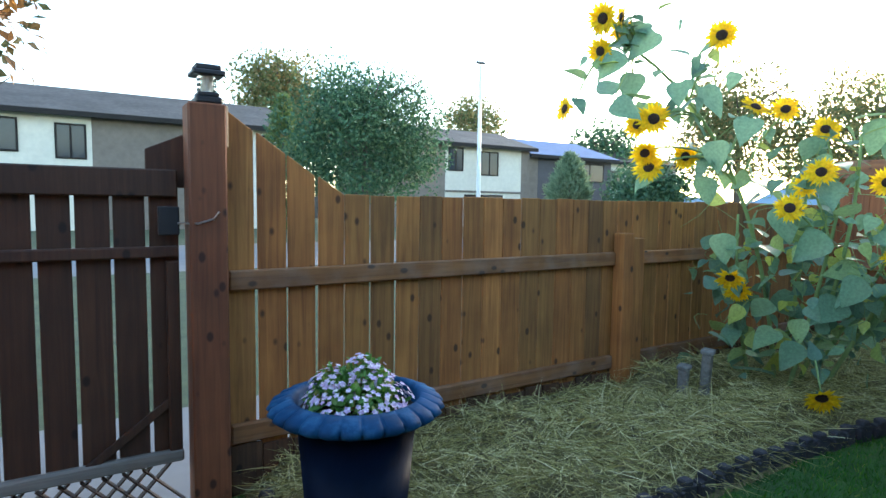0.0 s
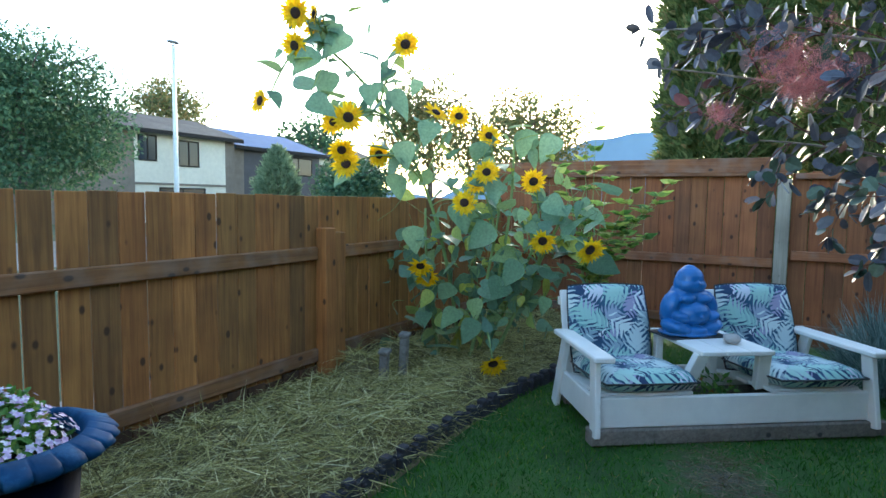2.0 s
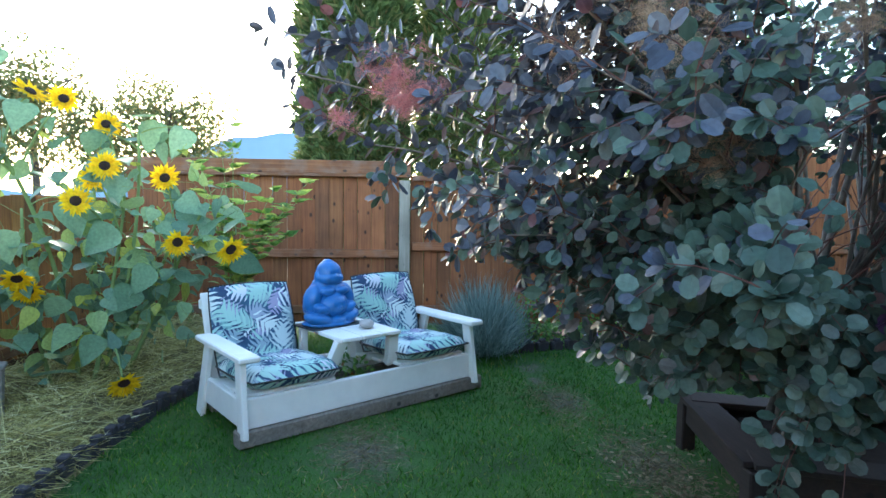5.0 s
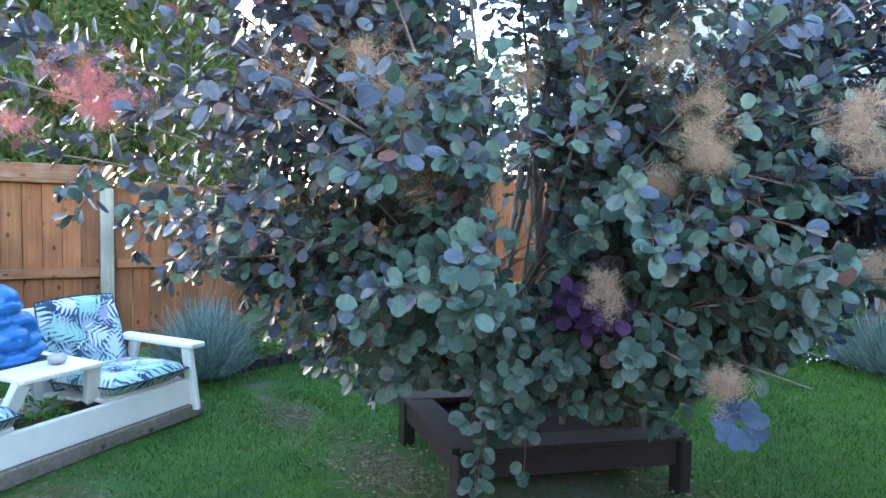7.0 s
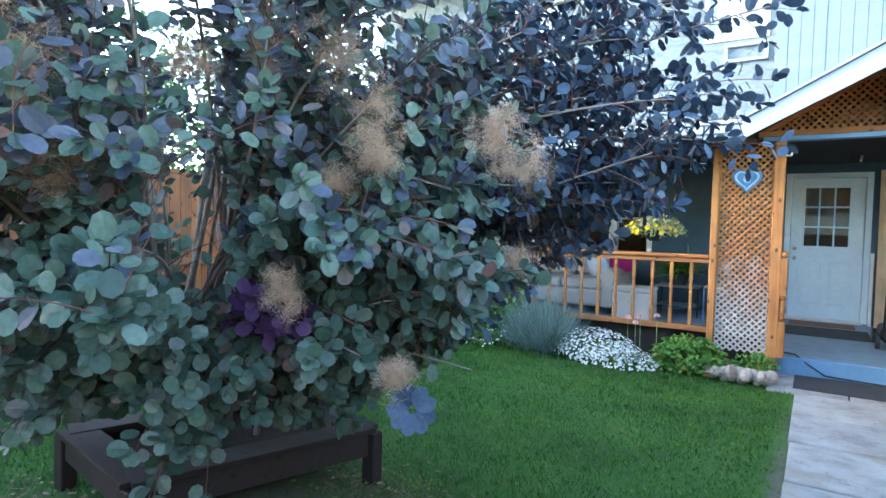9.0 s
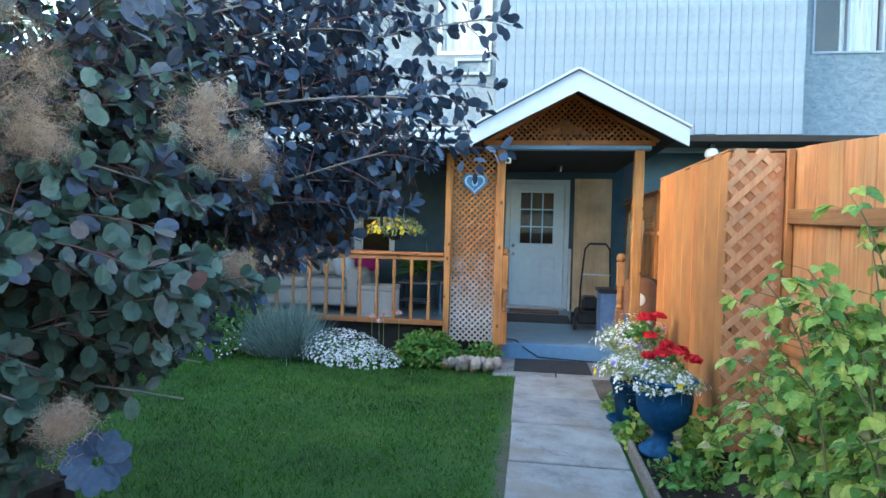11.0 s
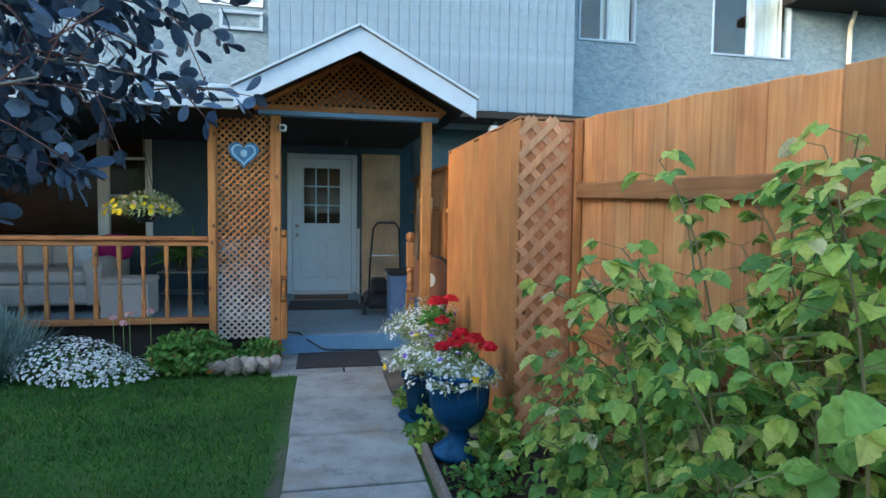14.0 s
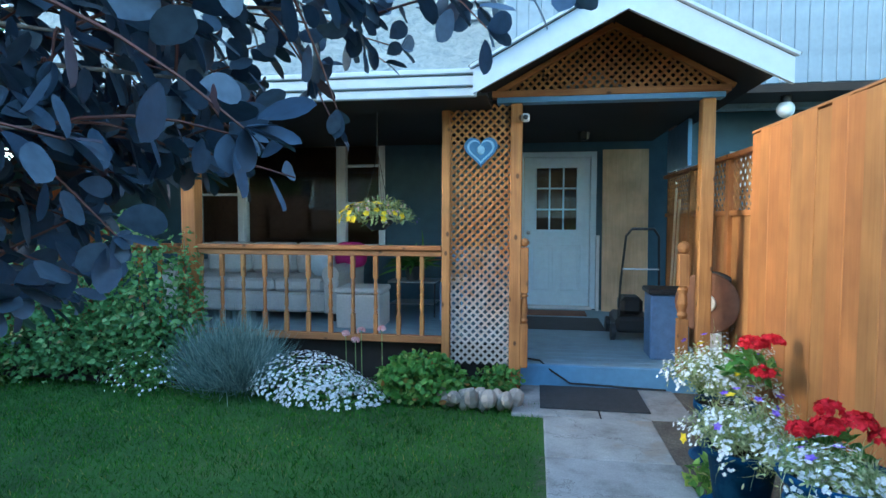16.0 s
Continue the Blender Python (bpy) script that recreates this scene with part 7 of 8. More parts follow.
for c, r in (((2.56, -0.62, 1.98), (0.15, 0.15, 0.10)), ((2.53, -0.72, 1.84), (0.11, 0.11, 0.09)), ((2.53, -0.80, 1.70), (0.06, 0.06, 0.07)), ((2.53, -0.91, 1.61), (0.1, 0.1, 0.06)), ((2.58, -0.83, 1.52), (0.07, 0.07, 0.05)), ((2.6, -1.33, 2.0), (0.1, 0.1, 0.08)), ((2.36, -1.5, 2.11), (0.05, 0.05, 0.12)), ((2.1, -1.62, 2.02), (0.12, 0.11, 0.1)), ((1.93, -1.64, 1.76), (0.07, 0.07, 0.14)), ((1.9, -1.62, 1.66), (0.09, 0.09, 0.08)), ((2.1, -1.63, 1.54), (0.07, 0.07, 0.05)), ((1.53, -1.82, 1.72), (0.08, 0.08, 0.09)), ((1.50, -1.90, 1.64), (0.11, 0.1, 0.06)), ((2.1, -1.36, 1.16), (0.06, 0.06, 0.06)), ((1.74, -1.54, 0.89), (0.045, 0.045, 0.045)), ((2.24, -1.67, 1.52), (0.08, 0.08, 0.06)), ((1.7, -2.5, 1.62), (0.1, 0.1, 0.1)), ((1.85, -2.8, 1.5), (0.1, 0.1, 0.1)), ((2.8, -0.4, 1.92), (0.1, 0.1, 0.12)), ((1.62, -2.2, 1.25), (0.07, 0.07, 0.05))):
    plume((c[0] - 0.2 * (c[0] - 0.6) / 2.2, c[1] + 0.2 * (0.15 - c[1]) / 2.2, c[2] - 0.2 * (c[2] - 1.4) / 2.2), np.array(r) * (0.95, 0.95, 1.1), 2900, PLUME)
plume((2.8, 0.21, 1.83), (0.10, 0.10, 0.08), 3600, PLUME_R)
plume((2.88, 0.16, 1.75), (0.10, 0.10, 0.05), 2400, PLUME_R)
plume((2.95, 0.42, 1.68), (0.05, 0.05, 0.04), 900, PLUME_R)

# ---- sunflowers ----
def flower_head(parent, c, face, s, droop=0.0):
    """A head of ray petals round a dark seed disc."""
    face = unit(np.array(face, float)[None])[0]
    a = unit(np.cross(face, (0.1, 0.2, 1.0))[None])[0]
    b = np.cross(face, a)
    n = 30
    t = np.arange(n) * 2 * np.pi / n + rng.uniform(-0.08, 0.08, n)
    w = a * np.cos(t)[:, None] + b * np.sin(t)[:, None]
    d = w + face * rng.uniform(-0.1, 0.3, (n, 1)) + np.array((0, 0, -droop)) * rng.uniform(0.4, 1.2, (n, 1))
    disc = MB()
    lathe(disc, [(0.004, -0.012), (0.029, -0.008), (0.032, 0.004), (0.023, 0.012), (0.008, 0.014)], 18)
    m = np.stack([a, b, face], 1)
    h = put("flower_head", MB().add(disc.v[0] * s / 0.1 @ m.T + np.array(c), disc.f), DISC, parent, "dark seed disc with yellow rays")
    put("petals", leaves(MB(), np.array(c) + w * 0.026 * s / 0.1, d, face + rng.normal(size=(n, 3)) * 0.1, rng.uniform(0.062, 0.085, n) * s / 0.1, 0.026 * s / 0.1, "point", 0.1, -0.05), PETAL, h, "yellow ray petals")
    k = 12
    t = np.arange(k) * 2 * np.pi / k
    w = a * np.cos(t)[:, None] + b * np.sin(t)[:, None]
    put("bracts", leaves(MB(), np.tile(np.array(c) - face * 0.012, (k, 1)), w * 0.9 + face * 0.1, face + w * 0.1, 0.055 * s / 0.1, 0.025, "point"), SUN_L, h, "green bracts")


HEADS = [(3.46, 2.93, 2.53), (3.61, 2.91, 2.56), (3.69, 2.97, 2.51), (4.14, 2.55, 2.45), (3.3, 3.08, 1.97), (3.49, 2.97, 2.34), (3.71, 2.71, 1.9), (3.73, 2.85, 1.88), (4.52, 2.32, 1.99), (4.52, 2.52, 2.03), (4.71, 2.16, 1.86), (3.8, 2.84, 1.7), (3.86, 2.85, 1.61), (4.43, 2.04, 1.57), (4.63, 2.21, 1.5), (4.94, 1.88, 1.52), (4.19, 2.09, 1.35), (4.41, 1.6, 1.1), (4.5, 1.3, 1.05), (4.21, 2.45, 0.89), (4.32, 2.46, 0.8), (4.24, 1.87, 0.25), (4.12, 2.76, 1.69)]
sf = thing("sunflower", (4.75, 2.45, 0.05), "tall branching sunflower with many yellow heads", "sunflower")
tocam = np.array((-0.85, -0.5, 0.0))
hubs = [((4.75, 2.40, 0.06), (4.6, 2.5, 1.9), (3.6, 2.92, 2.42)), ((4.9, 2.5, 0.06), (4.95, 2.3, 0.9), (4.85, 2.35, 1.75)), ((4.7, 2.3, 0.06), (4.75, 2.15, 0.8), (4.7, 2.05, 1.35)), ((5.05, 2.35, 0.06), (5.1, 2.0, 0.8), (4.9, 1.75, 1.25)), ((4.62, 2.5, 0.06), (4.5, 2.6, 0.7), (4.55, 2.62, 1.3)), ((4.95, 2.2, 0.06), (4.9, 1.85, 0.8), (4.8, 1.55, 1.35)), ((4.8, 2.3, 0.06), (4.75, 1.95, 1.0), (4.7, 1.95, 1.8))]
lp, ldir = [], []
hub_pts = []
for a, b, c in hubs:
    pts = bez(a, b, c, 16)
    put("stalk", tube(MB(), pts, np.linspace(0.016, 0.009, 16), 8), SUN_S, sf, smooth=True)
    hub_pts.append(pts)
allp = np.concatenate([h[4:] for h in hub_pts])
for i, c in enumerate(HEADS):
    c = np.array(c)
    q = allp[np.argmin(np.linalg.norm(allp - (c - np.array((0, 0, 0.35))), axis=1))]
    face = tocam + rng.normal(size=3) * (0.15 if i in (3, 6, 8, 13) else 0.5) + np.array((0, 0, 0.1))
    if i == 4:
        face = np.array((-0.95, 0.2, 0.1))
    low = c[2] < 1.25
    if low:
        face = tocam * 0.8 + np.array((0, 0, -0.45)) + rng.normal(size=3) * 0.1
    neck = c - unit(face[None])[0] * 0.05
    mid = (q + c) / 2 + np.array((0, 0, 0.12 if not low else 0.2))
    pts = bez(q, mid, neck, 10)
    put("stalk", tube(MB(), pts, np.linspace(0.009, 0.0055, 10), 6), SUN_S, sf, smooth=True)
    for k in (2, 4, 6, 8):
        lp.append(pts[k]), ldir.append(rng.normal(size=3) * 0.8 + (0, 0, -0.35))
    flower_head(sf, c, face, 0.098 if i % 3 else 0.112, 0.5 if low else 0.1)
for pts in hub_pts:
    for k in range(62):
        i = rng.integers(3, 16)
        lp.append(pts[i] + rng.normal(size=3) * (0.15, 0.2, 0.12))
        ldir.append(rng.normal(size=3) * 0.9 + (0, 0, -0.45))
BIG = [(3.8, 2.6, 2.12), (4.16, 2.34, 1.9), (4.03, 2.54, 1.55), (3.51, 2.87, 2.0), (3.55, 2.83, 2.3), (3.75, 2.75, 2.45), (4.32, 1.94, 1.2), (4.4, 1.76, 0.95), (4.24, 2.21, 0.78), (4.31, 2.06, 0.53), (4.08, 2.64, 2.26), (4.2, 2.47, 2.21), (4.34, 2.22, 1.36), (4.73, 1.86, 1.9), (4.14, 2.56, 1.78), (4.5, 2.13, 1.8), (4.81, 1.67, 1.85), (4.18, 2.5, 1.18)]
for k, q in enumerate(BIG):
    # large heart-shaped leaves on their own stalks
    q = np.array(q)
    j = allp[np.argmin(np.linalg.norm(allp - q + np.array((0, 0, 0.1)), axis=1))]
    put("leaf_stalk", tube(MB(), bez(j, (j + q) / 2 + np.array((0, 0, 0.06)), q, 6), np.linspace(0.005, 0.003, 6), 5), SUN_S, sf)
    sz = 0.13 if k in (10, 11) else rng.uniform(0.19, 0.27)
    put("leaf", leaves(MB(), [q], [rng.normal(size=3) * 0.35 + (-0.2, 0.1, -0.75)], np.array([[-0.8, -0.5, 0.35]]) + rng.normal(size=(1, 3)) * 0.2, sz, sz * 0.74, "lobed", 0.12, 0.2), SUN_L, sf, smooth=True)
lp, ldir = np.array(lp), np.array(ldir)
ok = lp[:, 2] > 0.18
lp, ldir = lp[ok], ldir[ok]
ls = rng.uniform(0.08, 0.18, len(lp)) * rng.choice((0.7, 1.0, 1.0, 1.5), len(lp))
put("leaves", leaves(MB(), lp, ldir, np.array([[-0.3, -0.2, 1.0]]) + rng.normal(size=(len(lp), 3)) * 0.45, ls, ls * 0.72, "lobed", 0.1, 0.22), SUN_L, sf, smooth=True)
side = MB()
for k in range(160):
    q = lp[rng.integers(len(lp))]
    tube(side, bez(q, q + rng.normal(size=3) * 0.08, q + unit(rng.normal(size=(1, 3)))[0] * rng.uniform(0.1, 0.3), 4), np.linspace(0.003, 0.0015, 4), 4)
put("stem_tangle", side, SUN_S, sf, kind="stuff")
# slender upright shrub by the corner
cs = thing("shrub", (5.4, 1.9, 0), "slender upright shrub with bright green leaves", "shrub")
tw, lp, ld = MB(), [], []
for tx, ty, tz in ((5.38, 1.53, 1.95), (5.4, 1.62, 1.72), (5.3, 1.2, 1.45), (5.4, 0.95, 1.52), (5.5, 1.15, 1.3), (5.35, 1.75, 1.6), (5.45, 1.85, 1.66), (5.3, 1.1, 1.1), (5.4, 1.3, 1.2), (5.35, 1.4, 1.55), (5.45, 1.05, 1.36), (5.3, 1.6, 1.3)):
    pts = bez((5.45, 1.6, 0.05), (5.45, 1.55, 0.9), (tx, ty, tz), 14)
    tube(tw, pts, np.linspace(0.008, 0.002, 14), 5)
    for i in range(6, 14):
        for k in range(6):
            a = rng.uniform(0, 6.28)
            lp.append(pts[i]), ld.append((math.cos(a), math.sin(a), 0.35))
put("stems", tw, SUN_S, cs, kind="stuff")
put("leaves", leaves(MB(), lp, ld, np.array([[-0.5, -0.2, 1.0]]) + rng.normal(size=(len(lp), 3)) * 0.6, rng.uniform(0.08, 0.14, len(lp)), 0.048, "point"), RASP, cs, kind="stuff")

# ---- raspberry canes beside the path ----
rb = thing("raspberry_bush", (-0.6, -2.0, 0.05), "dense light green raspberry canes along the fence", "bush")
lp, ld, ll = [], [], []
for k in range(190):
    bx, by = rng.uniform(-0.88, -0.42), rng.uniform(-2.75, -0.45)
    h = rng.uniform(0.62, 1.68) * (1.0 if bx < -0.6 else 0.8) * (1.0 if by > -2.3 else 0.72)
    tx, ty = bx + rng.normal() * 0.12 + 0.08, by + rng.normal() * 0.18
    tx = min(max(tx, -0.9), -0.14)
    if k < 7:
        by, tx, ty, h = -2.95 + 0.1 * k, -0.62 + 0.05 * k, -3.45 + 0.12 * k, 0.5 + 0.2 * (k % 4)
    pts = bez((bx, by, 0.04), (bx, by, h * 0.8), (tx, ty, h), 12)
    cane = tube(MB(), pts, np.linspace(0.006, 0.002, 12), 5)
    for i in range(1, 12):
        for rep in range(2):
            a = rng.uniform(0, 6.28)
            way = np.array((math.cos(a), math.sin(a), 0.25))
            pet = pts[i] + way * rng.uniform(0.05, 0.1)
            if pet[0] > -0.05 or pet[0] < -0.93:
                continue
            tube(cane, [pts[i], pet], 0.0015, 3)
            s = rng.uniform(0.042, 0.09)
            for da in (0, 0.9, -0.9):
                lp.append(pet), ld.append((math.cos(a + da), math.sin(a + da), rng.uniform(-0.8, 0.05))), ll.append(s * (1 if da == 0 else 0.8))
    put("cane", cane, CANE, rb)
ll = np.array(ll)
put("leaves", toothed(MB(), lp, ld, np.array([[0.25, 0, 1.0]]) + rng.normal(size=(len(lp), 3)) * 0.4, ll, ll * 0.68, 0.3), RASP, rb)
nsd = 500
p = np.stack([rng.uniform(-0.9, -0.15, nsd), rng.uniform(-4.0, -1.0, nsd), np.full(nsd, 0.055)], 1)
tagged(put("leaf_litter", leaves(MB(), p, rng.normal(size=(nsd, 3)) * (1, 1, 0.1), np.array([[0, 0, 1.0]]) + rng.normal(size=(nsd, 3)) * 0.2, 0.014, 0.01), STRAW), "dry leaf crumbs scattered on the soil", "leaf litter", kind="stuff")

# ---- bed along the porch ----
sheet("porch_bed", 0.98, 6.6, -6.72, -6.2, 0.02, SOIL, "dark soil bed in front of the porch", "garden bed", 20, 0.03)


def hummock(c, r, n, label, mt, l, w, name="shrub", up=1.0):
    """A rounded plant of thin upright shoots."""
    e = thing(name, (c[0], c[1], 0), label, "plant")
    p, nn = dome(n, c, (r[0] * 0.85, r[1] * 0.85, r[2] * 0.8), 0.0, 0.35)
    put("foliage", blades(MB(), p, nn + np.array((0, 0, up)) + rng.normal(size=p.shape) * 0.5, rng.uniform(0.4, 1.5, len(p)) * l, w), mt, e)
    st = MB()
    for k in range(40):
        q = p[rng.integers(len(p))]
        tube(st, [(c[0], c[1], 0.0), (c[0] * 0.5 + q[0] * 0.5, c[1] * 0.5 + q[1] * 0.5, q[2] * 0.6), q], 0.003, 3)
    put("stems", st, BARK, e)
    return e


hummock((3.2, -6.25, 0.03), (0.52, 0.40, 0.52), 5200, "silvery grey-green lavender bush by the porch", LAVEN, 0.25, 0.006, "lavender_bush", 1.1)
hummock((5.85, -0.55, 0.05), (0.45, 0.42, 0.6), 4200, "silvery grey-green lavender bush by the bench", LAVEN, 0.24, 0.006, "lavender_bush", 1.1)
mound("white_flower_clump", (2.55, -6.22, 0.03), (0.46, 0.30, 0.29), "clump covered in small white flowers", GREEN, 1100, 0.03, 0.012, flower=((WHITEF, 900, 0.0165, 0.0, 1.08, "small white flowers"),))
mound("white_flower_clump", (2.28, -6.08, 0.0), (0.42, 0.24, 0.2), "low clump covered in small white flowers", GREEN, 600, 0.03, 0.012, flower=((WHITEF, 520, 0.0155, 0.0, 1.1, "small white flowers"),))
mound("white_flower_clump", (3.9, -6.2, 0.02), (0.42, 0.28, 0.28), "sparse clump of small white flowers", GREEN, 1200, 0.03, 0.010, flower=((WHITEF, 130, 0.014, 0.0, 1.1, "small white flowers"),))
mound("green_bedding_plant", (1.62, -6.28, 0.03), (0.40, 0.28, 0.32), "rounded bright green leafy bedding plant", GREEN, 2200, 0.05, 0.042, "oval")
mound("green_bedding_plant", (1.05, -6.45, 0.06), (0.22, 0.16, 0.18), "small dark green plant behind the stones", GREEN, 500, 0.04, 0.032, "oval")
mound("leafy_shrub", (4.15, -6.40, 0.05), (0.66, 0.34, 1.42), "tall leafy green shrub against the porch rail", SHRUB, 3200, 0.06, 0.04, "point")
mound("leafy_shrub", (5.0, -6.35, 0.05), (0.6, 0.42, 1.25), "tall leafy green shrub at the porch corner", SHRUB, 2400, 0.06, 0.04, "point")
mound("climbing_vine", (3.74, -6.53, 0.3), (0.16, 0.1, 1.1), "leafy vine climbing the porch post", SHRUB, 420, 0.05, 0.035, "point")
mound("leafy_shrub", (5.6, -5.9, 0.05), (0.6, 0.6, 0.9), "dense green shrub by the house corner", GREEN, 1600, 0.06, 0.04, "point")
for k, (dx, dz) in enumerate(((0.0, 0.50), (0.13, 0.47), (-0.17, 0.52), (0.05, 0.42))):
    e = thing("rose", (2.12 + dx, -6.35, 0.1), "pale pink bloom on a thin stem", "flower", "pink blooms by the porch")
    put("stem", tube(MB(), [(2.12 + dx, -6.35, 0.05), (2.12 + dx, -6.33, dz)], 0.003, 4), SUN_S, e)
    p, nn = dome(14, (2.12 + dx, -6.33, dz), (0.03, 0.03, 0.025), -0.5, 0.05)
    put("bloom", flat_flowers(MB(), p, nn, 0.022), PINKF, e)
r = random.Random(21)
for k in range(13):
    cx, cy = 1.42 - k * 0.043 - r.uniform(0, 0.02), -6.16 + (k % 3) * 0.07
    q = MB()
    blob(q, (0, 0, 0), (1, 1, 1), 7, 5)
    v = q.v[0] * np.array((r.uniform(0.05, 0.085), r.uniform(0.04, 0.06), r.uniform(0.055, 0.095)))
    v = v + 0.012 * np.array([list(noise.noise_vector((a[0] * 14 + k, a[1] * 14, a[2] * 14))) for a in v])
    mm = pose(cx, cy, 0.055 + 0.04 * (k % 3 == 2), r.uniform(-15, 15), r.uniform(-25, 25), r.uniform(0, 180))
    tagged(put("rock", MB().add(v @ np.array(mm.to_3x3()).T + np.array(mm.translation), q.f), ROCK), "rough tan stone edging the porch bed", "rock", "stones by the path")
for cx, cy in ((-0.42, -4.2), (-0.52, -4.18), (-0.15, -4.45)):
    q = blob(MB(), (cx, cy, 0.03), (0.055, 0.04, 0.03), 12, 8)
    tagged(put("rock", q, STONE), "smooth pale stone beside the pots", "rock", "stones by the pots")
# bed along the east fence
sheet("east_bed", 6.1, 6.8, -9.2, -0.3, 0.012, SOIL, "dark soil bed along the red fence", "garden bed", 30, 0.03)
mound("bedding_plant", (6.3, -1.1, 0.02), (0.3, 0.4, 0.55), "loose green plant with rusty leaves", GREEN, 800, 0.045, 0.03, "point")
mound("pansy_clump", (6.32, -1.9, 0.02), (0.28, 0.45, 0.28), "green clump with blue pansies", GREEN, 900, 0.045, 0.032, "oval", flower=((VIOLET, 26, 0.028, 0.1, 1.1, "blue pansies"), (WHITEF, 10, 0.02, 0.1, 1.1, "white pansies")))
mound("bedding_plant", (6.35, -2.9, 0.02), (0.3, 0.5, 0.35), "low leafy green plants along the fence", GREEN, 900, 0.05, 0.035, "oval")
mound("bedding_plant", (6.3, -4.2, 0.02), (0.35, 0.7, 0.6), "tall bright green plants along the fence", RASP, 1300, 0.06, 0.04, "point")
mound("bench_plant", tuple(BENCH @ Vector((0.89, 0.28, 0.02))), (0.17, 0.17, 0.30), "small leafy plant growing under the bench table", GREEN, 260, 0.05, 0.03, "point")

# ---- beyond the fence ----
def crown(parent, c, r, n, size, mt, lobes=26, shape="chip", aspect=0.6, low=-0.6):
    """Leaves gathered in uneven lobes round a crown."""
    u = unit(rng.normal(size=(lobes * 3, 3)))
    u = u[u[:, 2] > low][:lobes]
    cen = np.array(c) + u * np.array(r) * rng.uniform(0.45, 0.85, (len(u), 1))
    rad = np.array(r) * rng.uniform(0.24, 0.42, (len(u), 1))
    k = rng.integers(0, len(u), n)
    w = unit(rng.normal(size=(n, 3)))
    p = cen[k] + w * rad[k] * rng.uniform(0.75, 1.08, (n, 1))
    d = w * 0.7 + rng.normal(size=(n, 3)) * 0.6
    return put("crown", leaves(MB(), p, d, w + (0, 0, 0.6), rng.uniform(0.7, 1.3, n) * size, rng.uniform(0.7, 1.3, n) * size * aspect, shape), mt, parent, kind="stuff")


def tree(x, y, h, r, label, mt, n=2600, size=0.3, trunk=0.14, lobes=26, base=0.3):
    e = thing("tree", (x, y, -0.06), label, "tree")
    cz = h * (1 + base) / 2
    tk = MB()
    tube(tk, bez((x, y, -0.1), (x + 0.1, y, h * 0.4), (x, y + 0.1, h * 0.85), 8), np.linspace(trunk, trunk * 0.25, 8), 8)
    for k in range(7):
        a = k * 0.9
        z = h * (0.3 + 0.07 * k)
        tube(tk, bez((x, y, z), (x + 0.3 * r * math.cos(a), y + 0.3 * r * math.sin(a), z + 0.1 * h), (x + 0.75 * r * math.cos(a), y + 0.75 * r * math.sin(a), z + 0.2 * h), 5), np.linspace(trunk * 0.4, trunk * 0.08, 5), 5)
    put("trunk", tk, BARK, e)
    crown(e, (x, y, cz), (r, r, h * (1 - base) / 2), n, size, mt, lobes)
    return e


tree(8.75, 18.0, 5.7, 2.75, "broad dark green tree across the road", TREE_G, 26000, 0.13, 0.16, 90, 0.06)
tree(13.5, 44, 12.5, 4.2, "tall autumn tinted tree behind the row houses", TREE_B, 9000, 0.32, 0.3, 54, 0.3)
tree(17.5, 46, 10.5, 3.4, "tall autumn tinted tree behind the row houses", TREE_B, 7000, 0.32, 0.3, 44, 0.3)
tree(34.5, 48, 12.0, 4.2, "leafy tree behind the row houses", TREE_B, 7000, 0.32, 0.3, 44, 0.3)
tree(44.0, 40, 9.5, 4.5, "round dark tree beyond the houses", TREE_G, 3200, 0.45, 0.3, 34, 0.2)
tree(26.0, 15.5, 7.6, 3.0, "leafy tree catching the low sun", TREE_B, 9000, 0.2, 0.2, 44, 0.15)
tree(29.5, 11.5, 7.4, 3.6, "wide leafy tree catching the low sun", TREE_B, 11000, 0.2, 0.2, 54, 0.12)
tree(22.5, 17.5, 3.3, 2.0, "rounded green tree by the far houses", TREE_G, 3000, 0.22, 0.14, 30, 0.06)
tree(25.5, 20.5, 3.6, 2.2, "rounded green tree by the far houses", TREE_G, 3000, 0.22, 0.14, 30, 0.05)
tree(15.5, -7.5, 6.4, 3.0, "leafy garden tree beyond the red fence", TREE_G, 4200, 0.2, 0.16, 34, 0.2)
tree(18.0, -2.5, 6.8, 2.8, "leafy garden tree beyond the red fence", TREE_B, 3800, 0.2, 0.16, 34, 0.2)
tree(12.5, -11.5, 7.0, 3.0, "leafy garden tree beside the house", TREE_G, 3800, 0.2, 0.16, 34, 0.2)
tree(-0.62, 5.5, 4.4, 1.15, "small rusty leaved maple outside the gate", TREE_R, 2600, 0.11, 0.05, 30, 0.38)
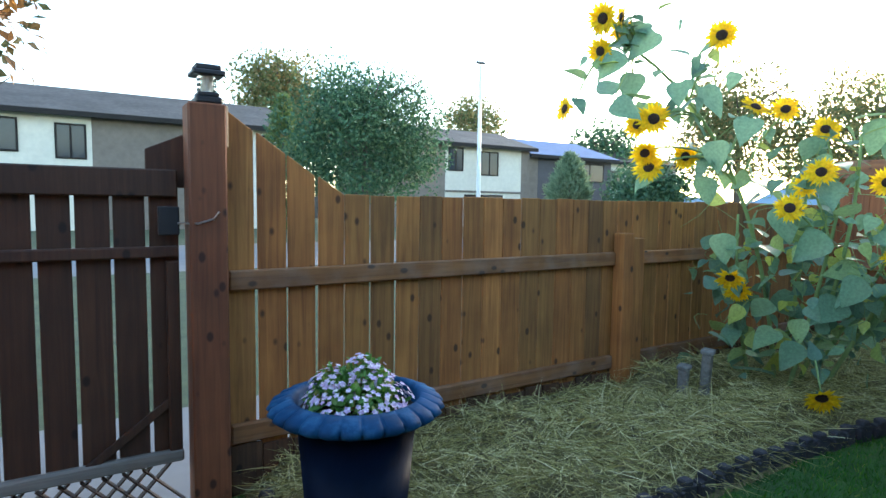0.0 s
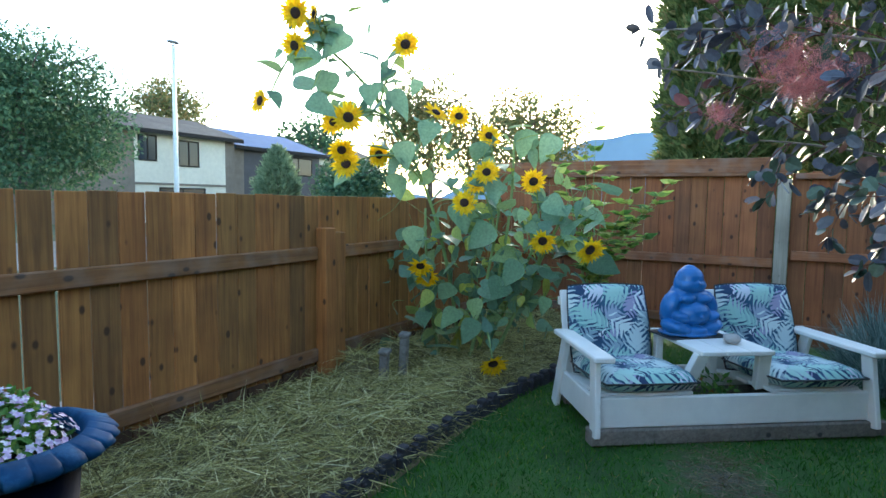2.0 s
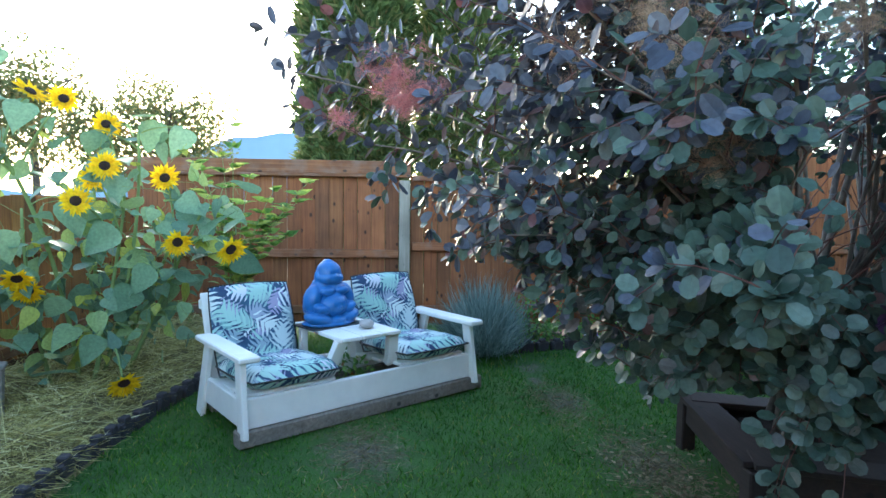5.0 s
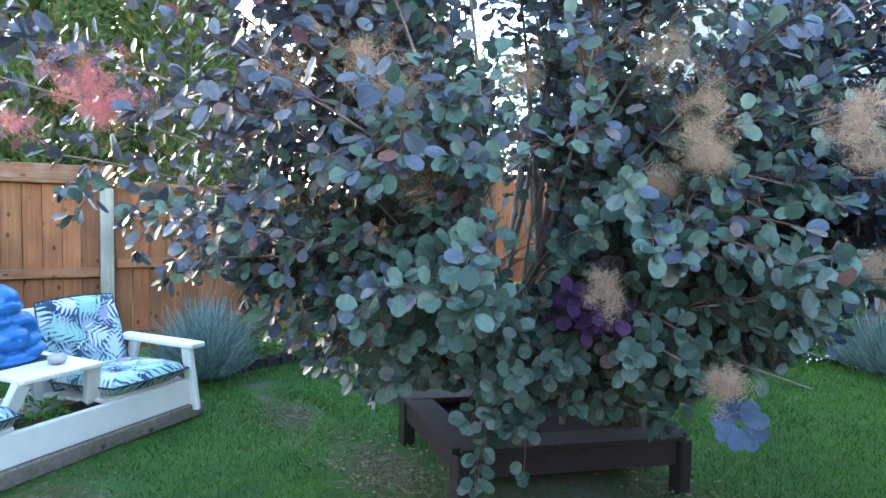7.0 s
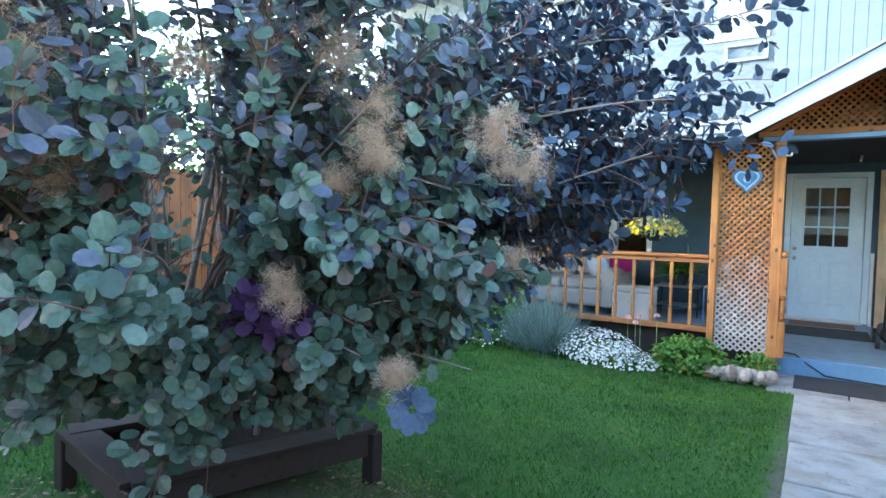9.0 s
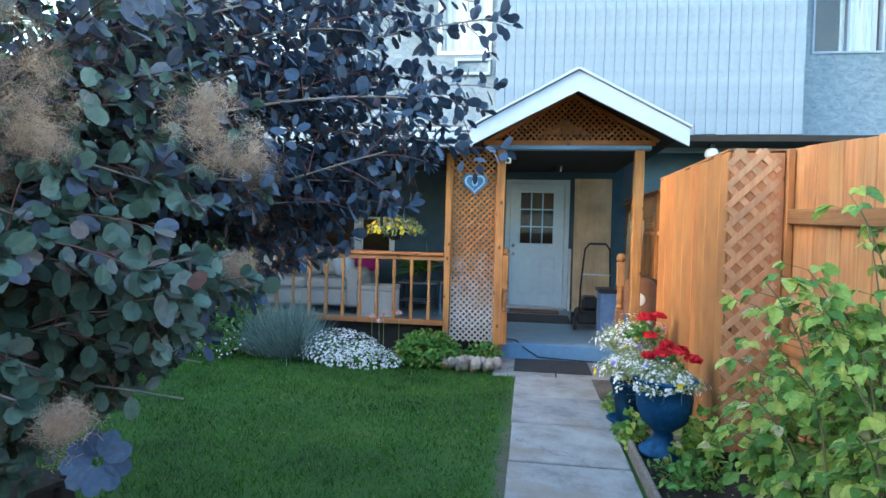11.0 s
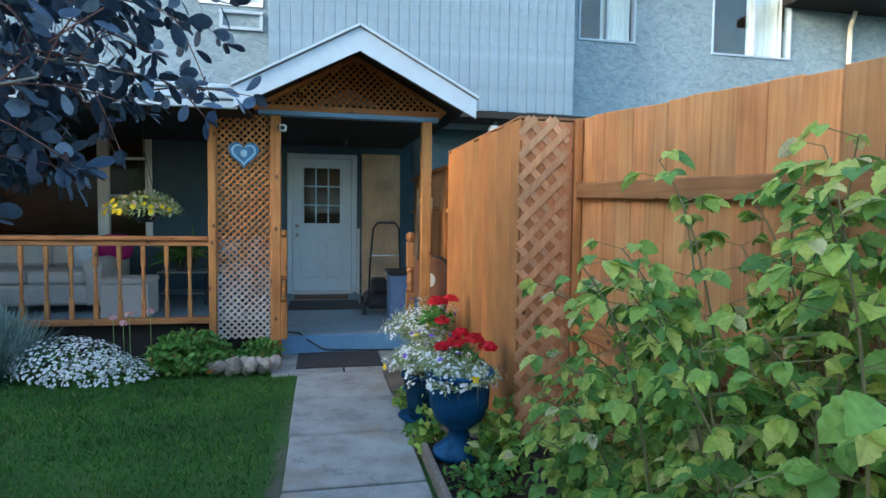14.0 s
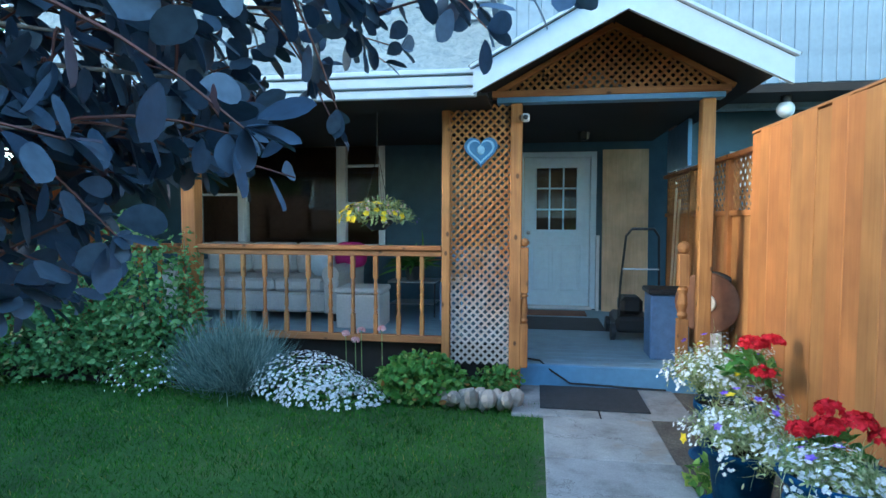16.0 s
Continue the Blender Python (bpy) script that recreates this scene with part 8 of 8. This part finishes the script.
# narrow conifer across the road, and the tall cedars
def cedar(x, y, h, r, label, mt, n, size):
    e = thing("conifer", (x, y, -0.06), label, "tree")
    put("trunk", tube(MB(), [(x, y, -0.1), (x, y, h * 0.9)], np.array((0.12, 0.03)), 6), BARK, e)
    z = rng.uniform(0.0, 1, n) ** 1.0
    prof = np.minimum(1.0, (1 - z) * 2.2) ** 0.7 * r
    a = rng.uniform(0, 6.283, n)
    rr = prof * (0.8 + 0.26 * np.array([noise.noise((math.cos(q) * 3.4 + x, math.sin(q) * 3.4, w * 17)) for q, w in zip(a, z)])) * rng.uniform(0.75, 1.03, n)
    p = np.stack([x + rr * np.cos(a), y + rr * np.sin(a), 0.1 + z * h], 1)
    d = np.stack([np.cos(a) * 0.8, np.sin(a) * 0.8, np.full(n, 0.7)], 1) + rng.normal(size=(n, 3)) * 0.5
    put("sprays", blades(MB(), p, d, rng.uniform(0.6, 1.4, n) * size, size * 0.3), mt, e, kind="stuff")
    return e


cedar(9.6, 0.95, 7.5, 0.95, "tall dense green cedar behind the fence", CEDAR, 50000, 0.16)
cedar(9.9, -0.75, 7.2, 0.9, "tall dense green cedar behind the fence", CEDAR, 32000, 0.16)
cedar(8.2, 25.0, 5.6, 0.9, "narrow dark green conifer by the road", CEDAR, 6000, 0.25)
cedar(21.5, 21.5, 3.7, 1.2, "soft pale green conifer by the road", SPRUCE, 6000, 0.28)

# street lamp
sl2 = thing("street_lamp", (21.0, 28.5, -0.05), "tall pale grey street lamp", "street lamp")
put("pole", tube(MB(), [(21.0, 28.5, -0.1), (21.0, 28.5, 9.4)], np.array((0.14, 0.1)), 10), WHITE_V, sl2)
put("head", blob(MB(), (21.0, 28.5, 9.55), (0.36, 0.2, 0.09), 16, 8), METAL, sl2)


def row_house(x0, x1, y, z_eave, label, walls, roof, wins, ridge=1.5, depth=8.0):
    e = thing("row_house", ((x0 + x1) / 2, y, -0.06), label, "house")
    for xa, xb, mt in walls:
        put("wall", cbox(MB(), (xa, y, -0.1), (xb, y + depth, z_eave), 0.01), mt, e)
    q = MB()
    yr = y + depth / 2
    v = [(x0 - 0.3, y - 0.5, z_eave), (x1 + 0.3, y - 0.5, z_eave), (x1 + 0.3, yr, z_eave + ridge), (x0 - 0.3, yr, z_eave + ridge), (x0 - 0.3, y + depth + 0.5, z_eave), (x1 + 0.3, y + depth + 0.5, z_eave)]
    q.add(v + [(a, b, c - 0.22) for a, b, c in v], [(0, 1, 2, 3), (3, 2, 5, 4), (0, 6, 7, 1), (1, 7, 8, 2), (2, 8, 11, 5), (0, 3, 9, 6), (3, 4, 10, 9), (6, 9, 8, 7), (9, 10, 11, 8)])
    put("roof", q, roof, e)
    put("eave_board", cbox(MB(), (x0 - 0.3, y - 0.54, z_eave - 0.24), (x1 + 0.3, y - 0.505, z_eave - 0.02), 0.01), SOFFIT, e)
    for xa, xb, za, zb in wins:
        fr = MB()
        for lo, hi in (((xa, za), (xb, za + 0.08)), ((xa, zb - 0.08), (xb, zb)), ((xa, za + 0.08), (xa + 0.08, zb - 0.08)), ((xb - 0.08, za + 0.08), (xb, zb - 0.08)), (((xa + xb) / 2 - 0.04, za + 0.08), ((xa + xb) / 2 + 0.04, zb - 0.08))):
            cbox(fr, (lo[0], y - 0.05, lo[1]), (hi[0], y + 0.02, hi[1]), 0.01)
        w = put("window", fr, SOFFIT, e)
        put("pane", cbox(MB(), (xa + 0.08, y - 0.02, za + 0.08), (xb - 0.08, y - 0.005, zb - 0.08), 0.002), DARKGLASS, w)
    return e


row_house(-14, 9.8, 30, 5.0, "long two-storey row house in cream and brown", [(-14, 1.4, CREAM), (1.4, 8.2, BROWNW), (8.2, 9.8, CREAM)], ROOFM, [(-3.2, -1.2, 3.2, 4.6), (0.05, 1.2, 3.0, 4.5), (8.4, 9.2, 3.1, 4.6), (-7.5, -5.5, 3.2, 4.6)], 1.6)
row_house(16.0, 26.2, 30, 5.0, "two-storey cream row house with a grey roof", [(16.0, 19.6, BROWNW), (19.6, 25.5, CREAM), (25.5, 26.2, BROWNW)], ROOFM, [(19.8, 20.9, 3.3, 4.7), (22.2, 23.6, 3.1, 4.6), (21.0, 24.0, 0.9, 1.9)], 1.35)
put("band", cbox(MB(), (19.6, 29.93, 2.02), (25.5, 29.99, 2.14), 0.01), BROWNW, None)
bpy.data.objects["band"].name = "floor_band"
tagged(bpy.data.objects["floor_band"], "brown board band on the cream house", "trim", kind="structure")
row_house(26.6, 34.6, 30.5, 4.7, "charcoal row house with a blue metal roof", [(26.6, 27.4, BROWNW), (27.4, 34.6, DARKSID)], ROOFB, [(29.0, 30.6, 3.0, 4.2), (30.9, 33.8, 3.0, 4.3)], 1.5)
row_house(38, 50, 36, 5.2, "pale house at the end of the row", [(38, 50, CREAM)], ROOFM, [(40, 42, 3, 4.4)], 1.5)
# ridge to the east; the distance haze is put into its blue colour
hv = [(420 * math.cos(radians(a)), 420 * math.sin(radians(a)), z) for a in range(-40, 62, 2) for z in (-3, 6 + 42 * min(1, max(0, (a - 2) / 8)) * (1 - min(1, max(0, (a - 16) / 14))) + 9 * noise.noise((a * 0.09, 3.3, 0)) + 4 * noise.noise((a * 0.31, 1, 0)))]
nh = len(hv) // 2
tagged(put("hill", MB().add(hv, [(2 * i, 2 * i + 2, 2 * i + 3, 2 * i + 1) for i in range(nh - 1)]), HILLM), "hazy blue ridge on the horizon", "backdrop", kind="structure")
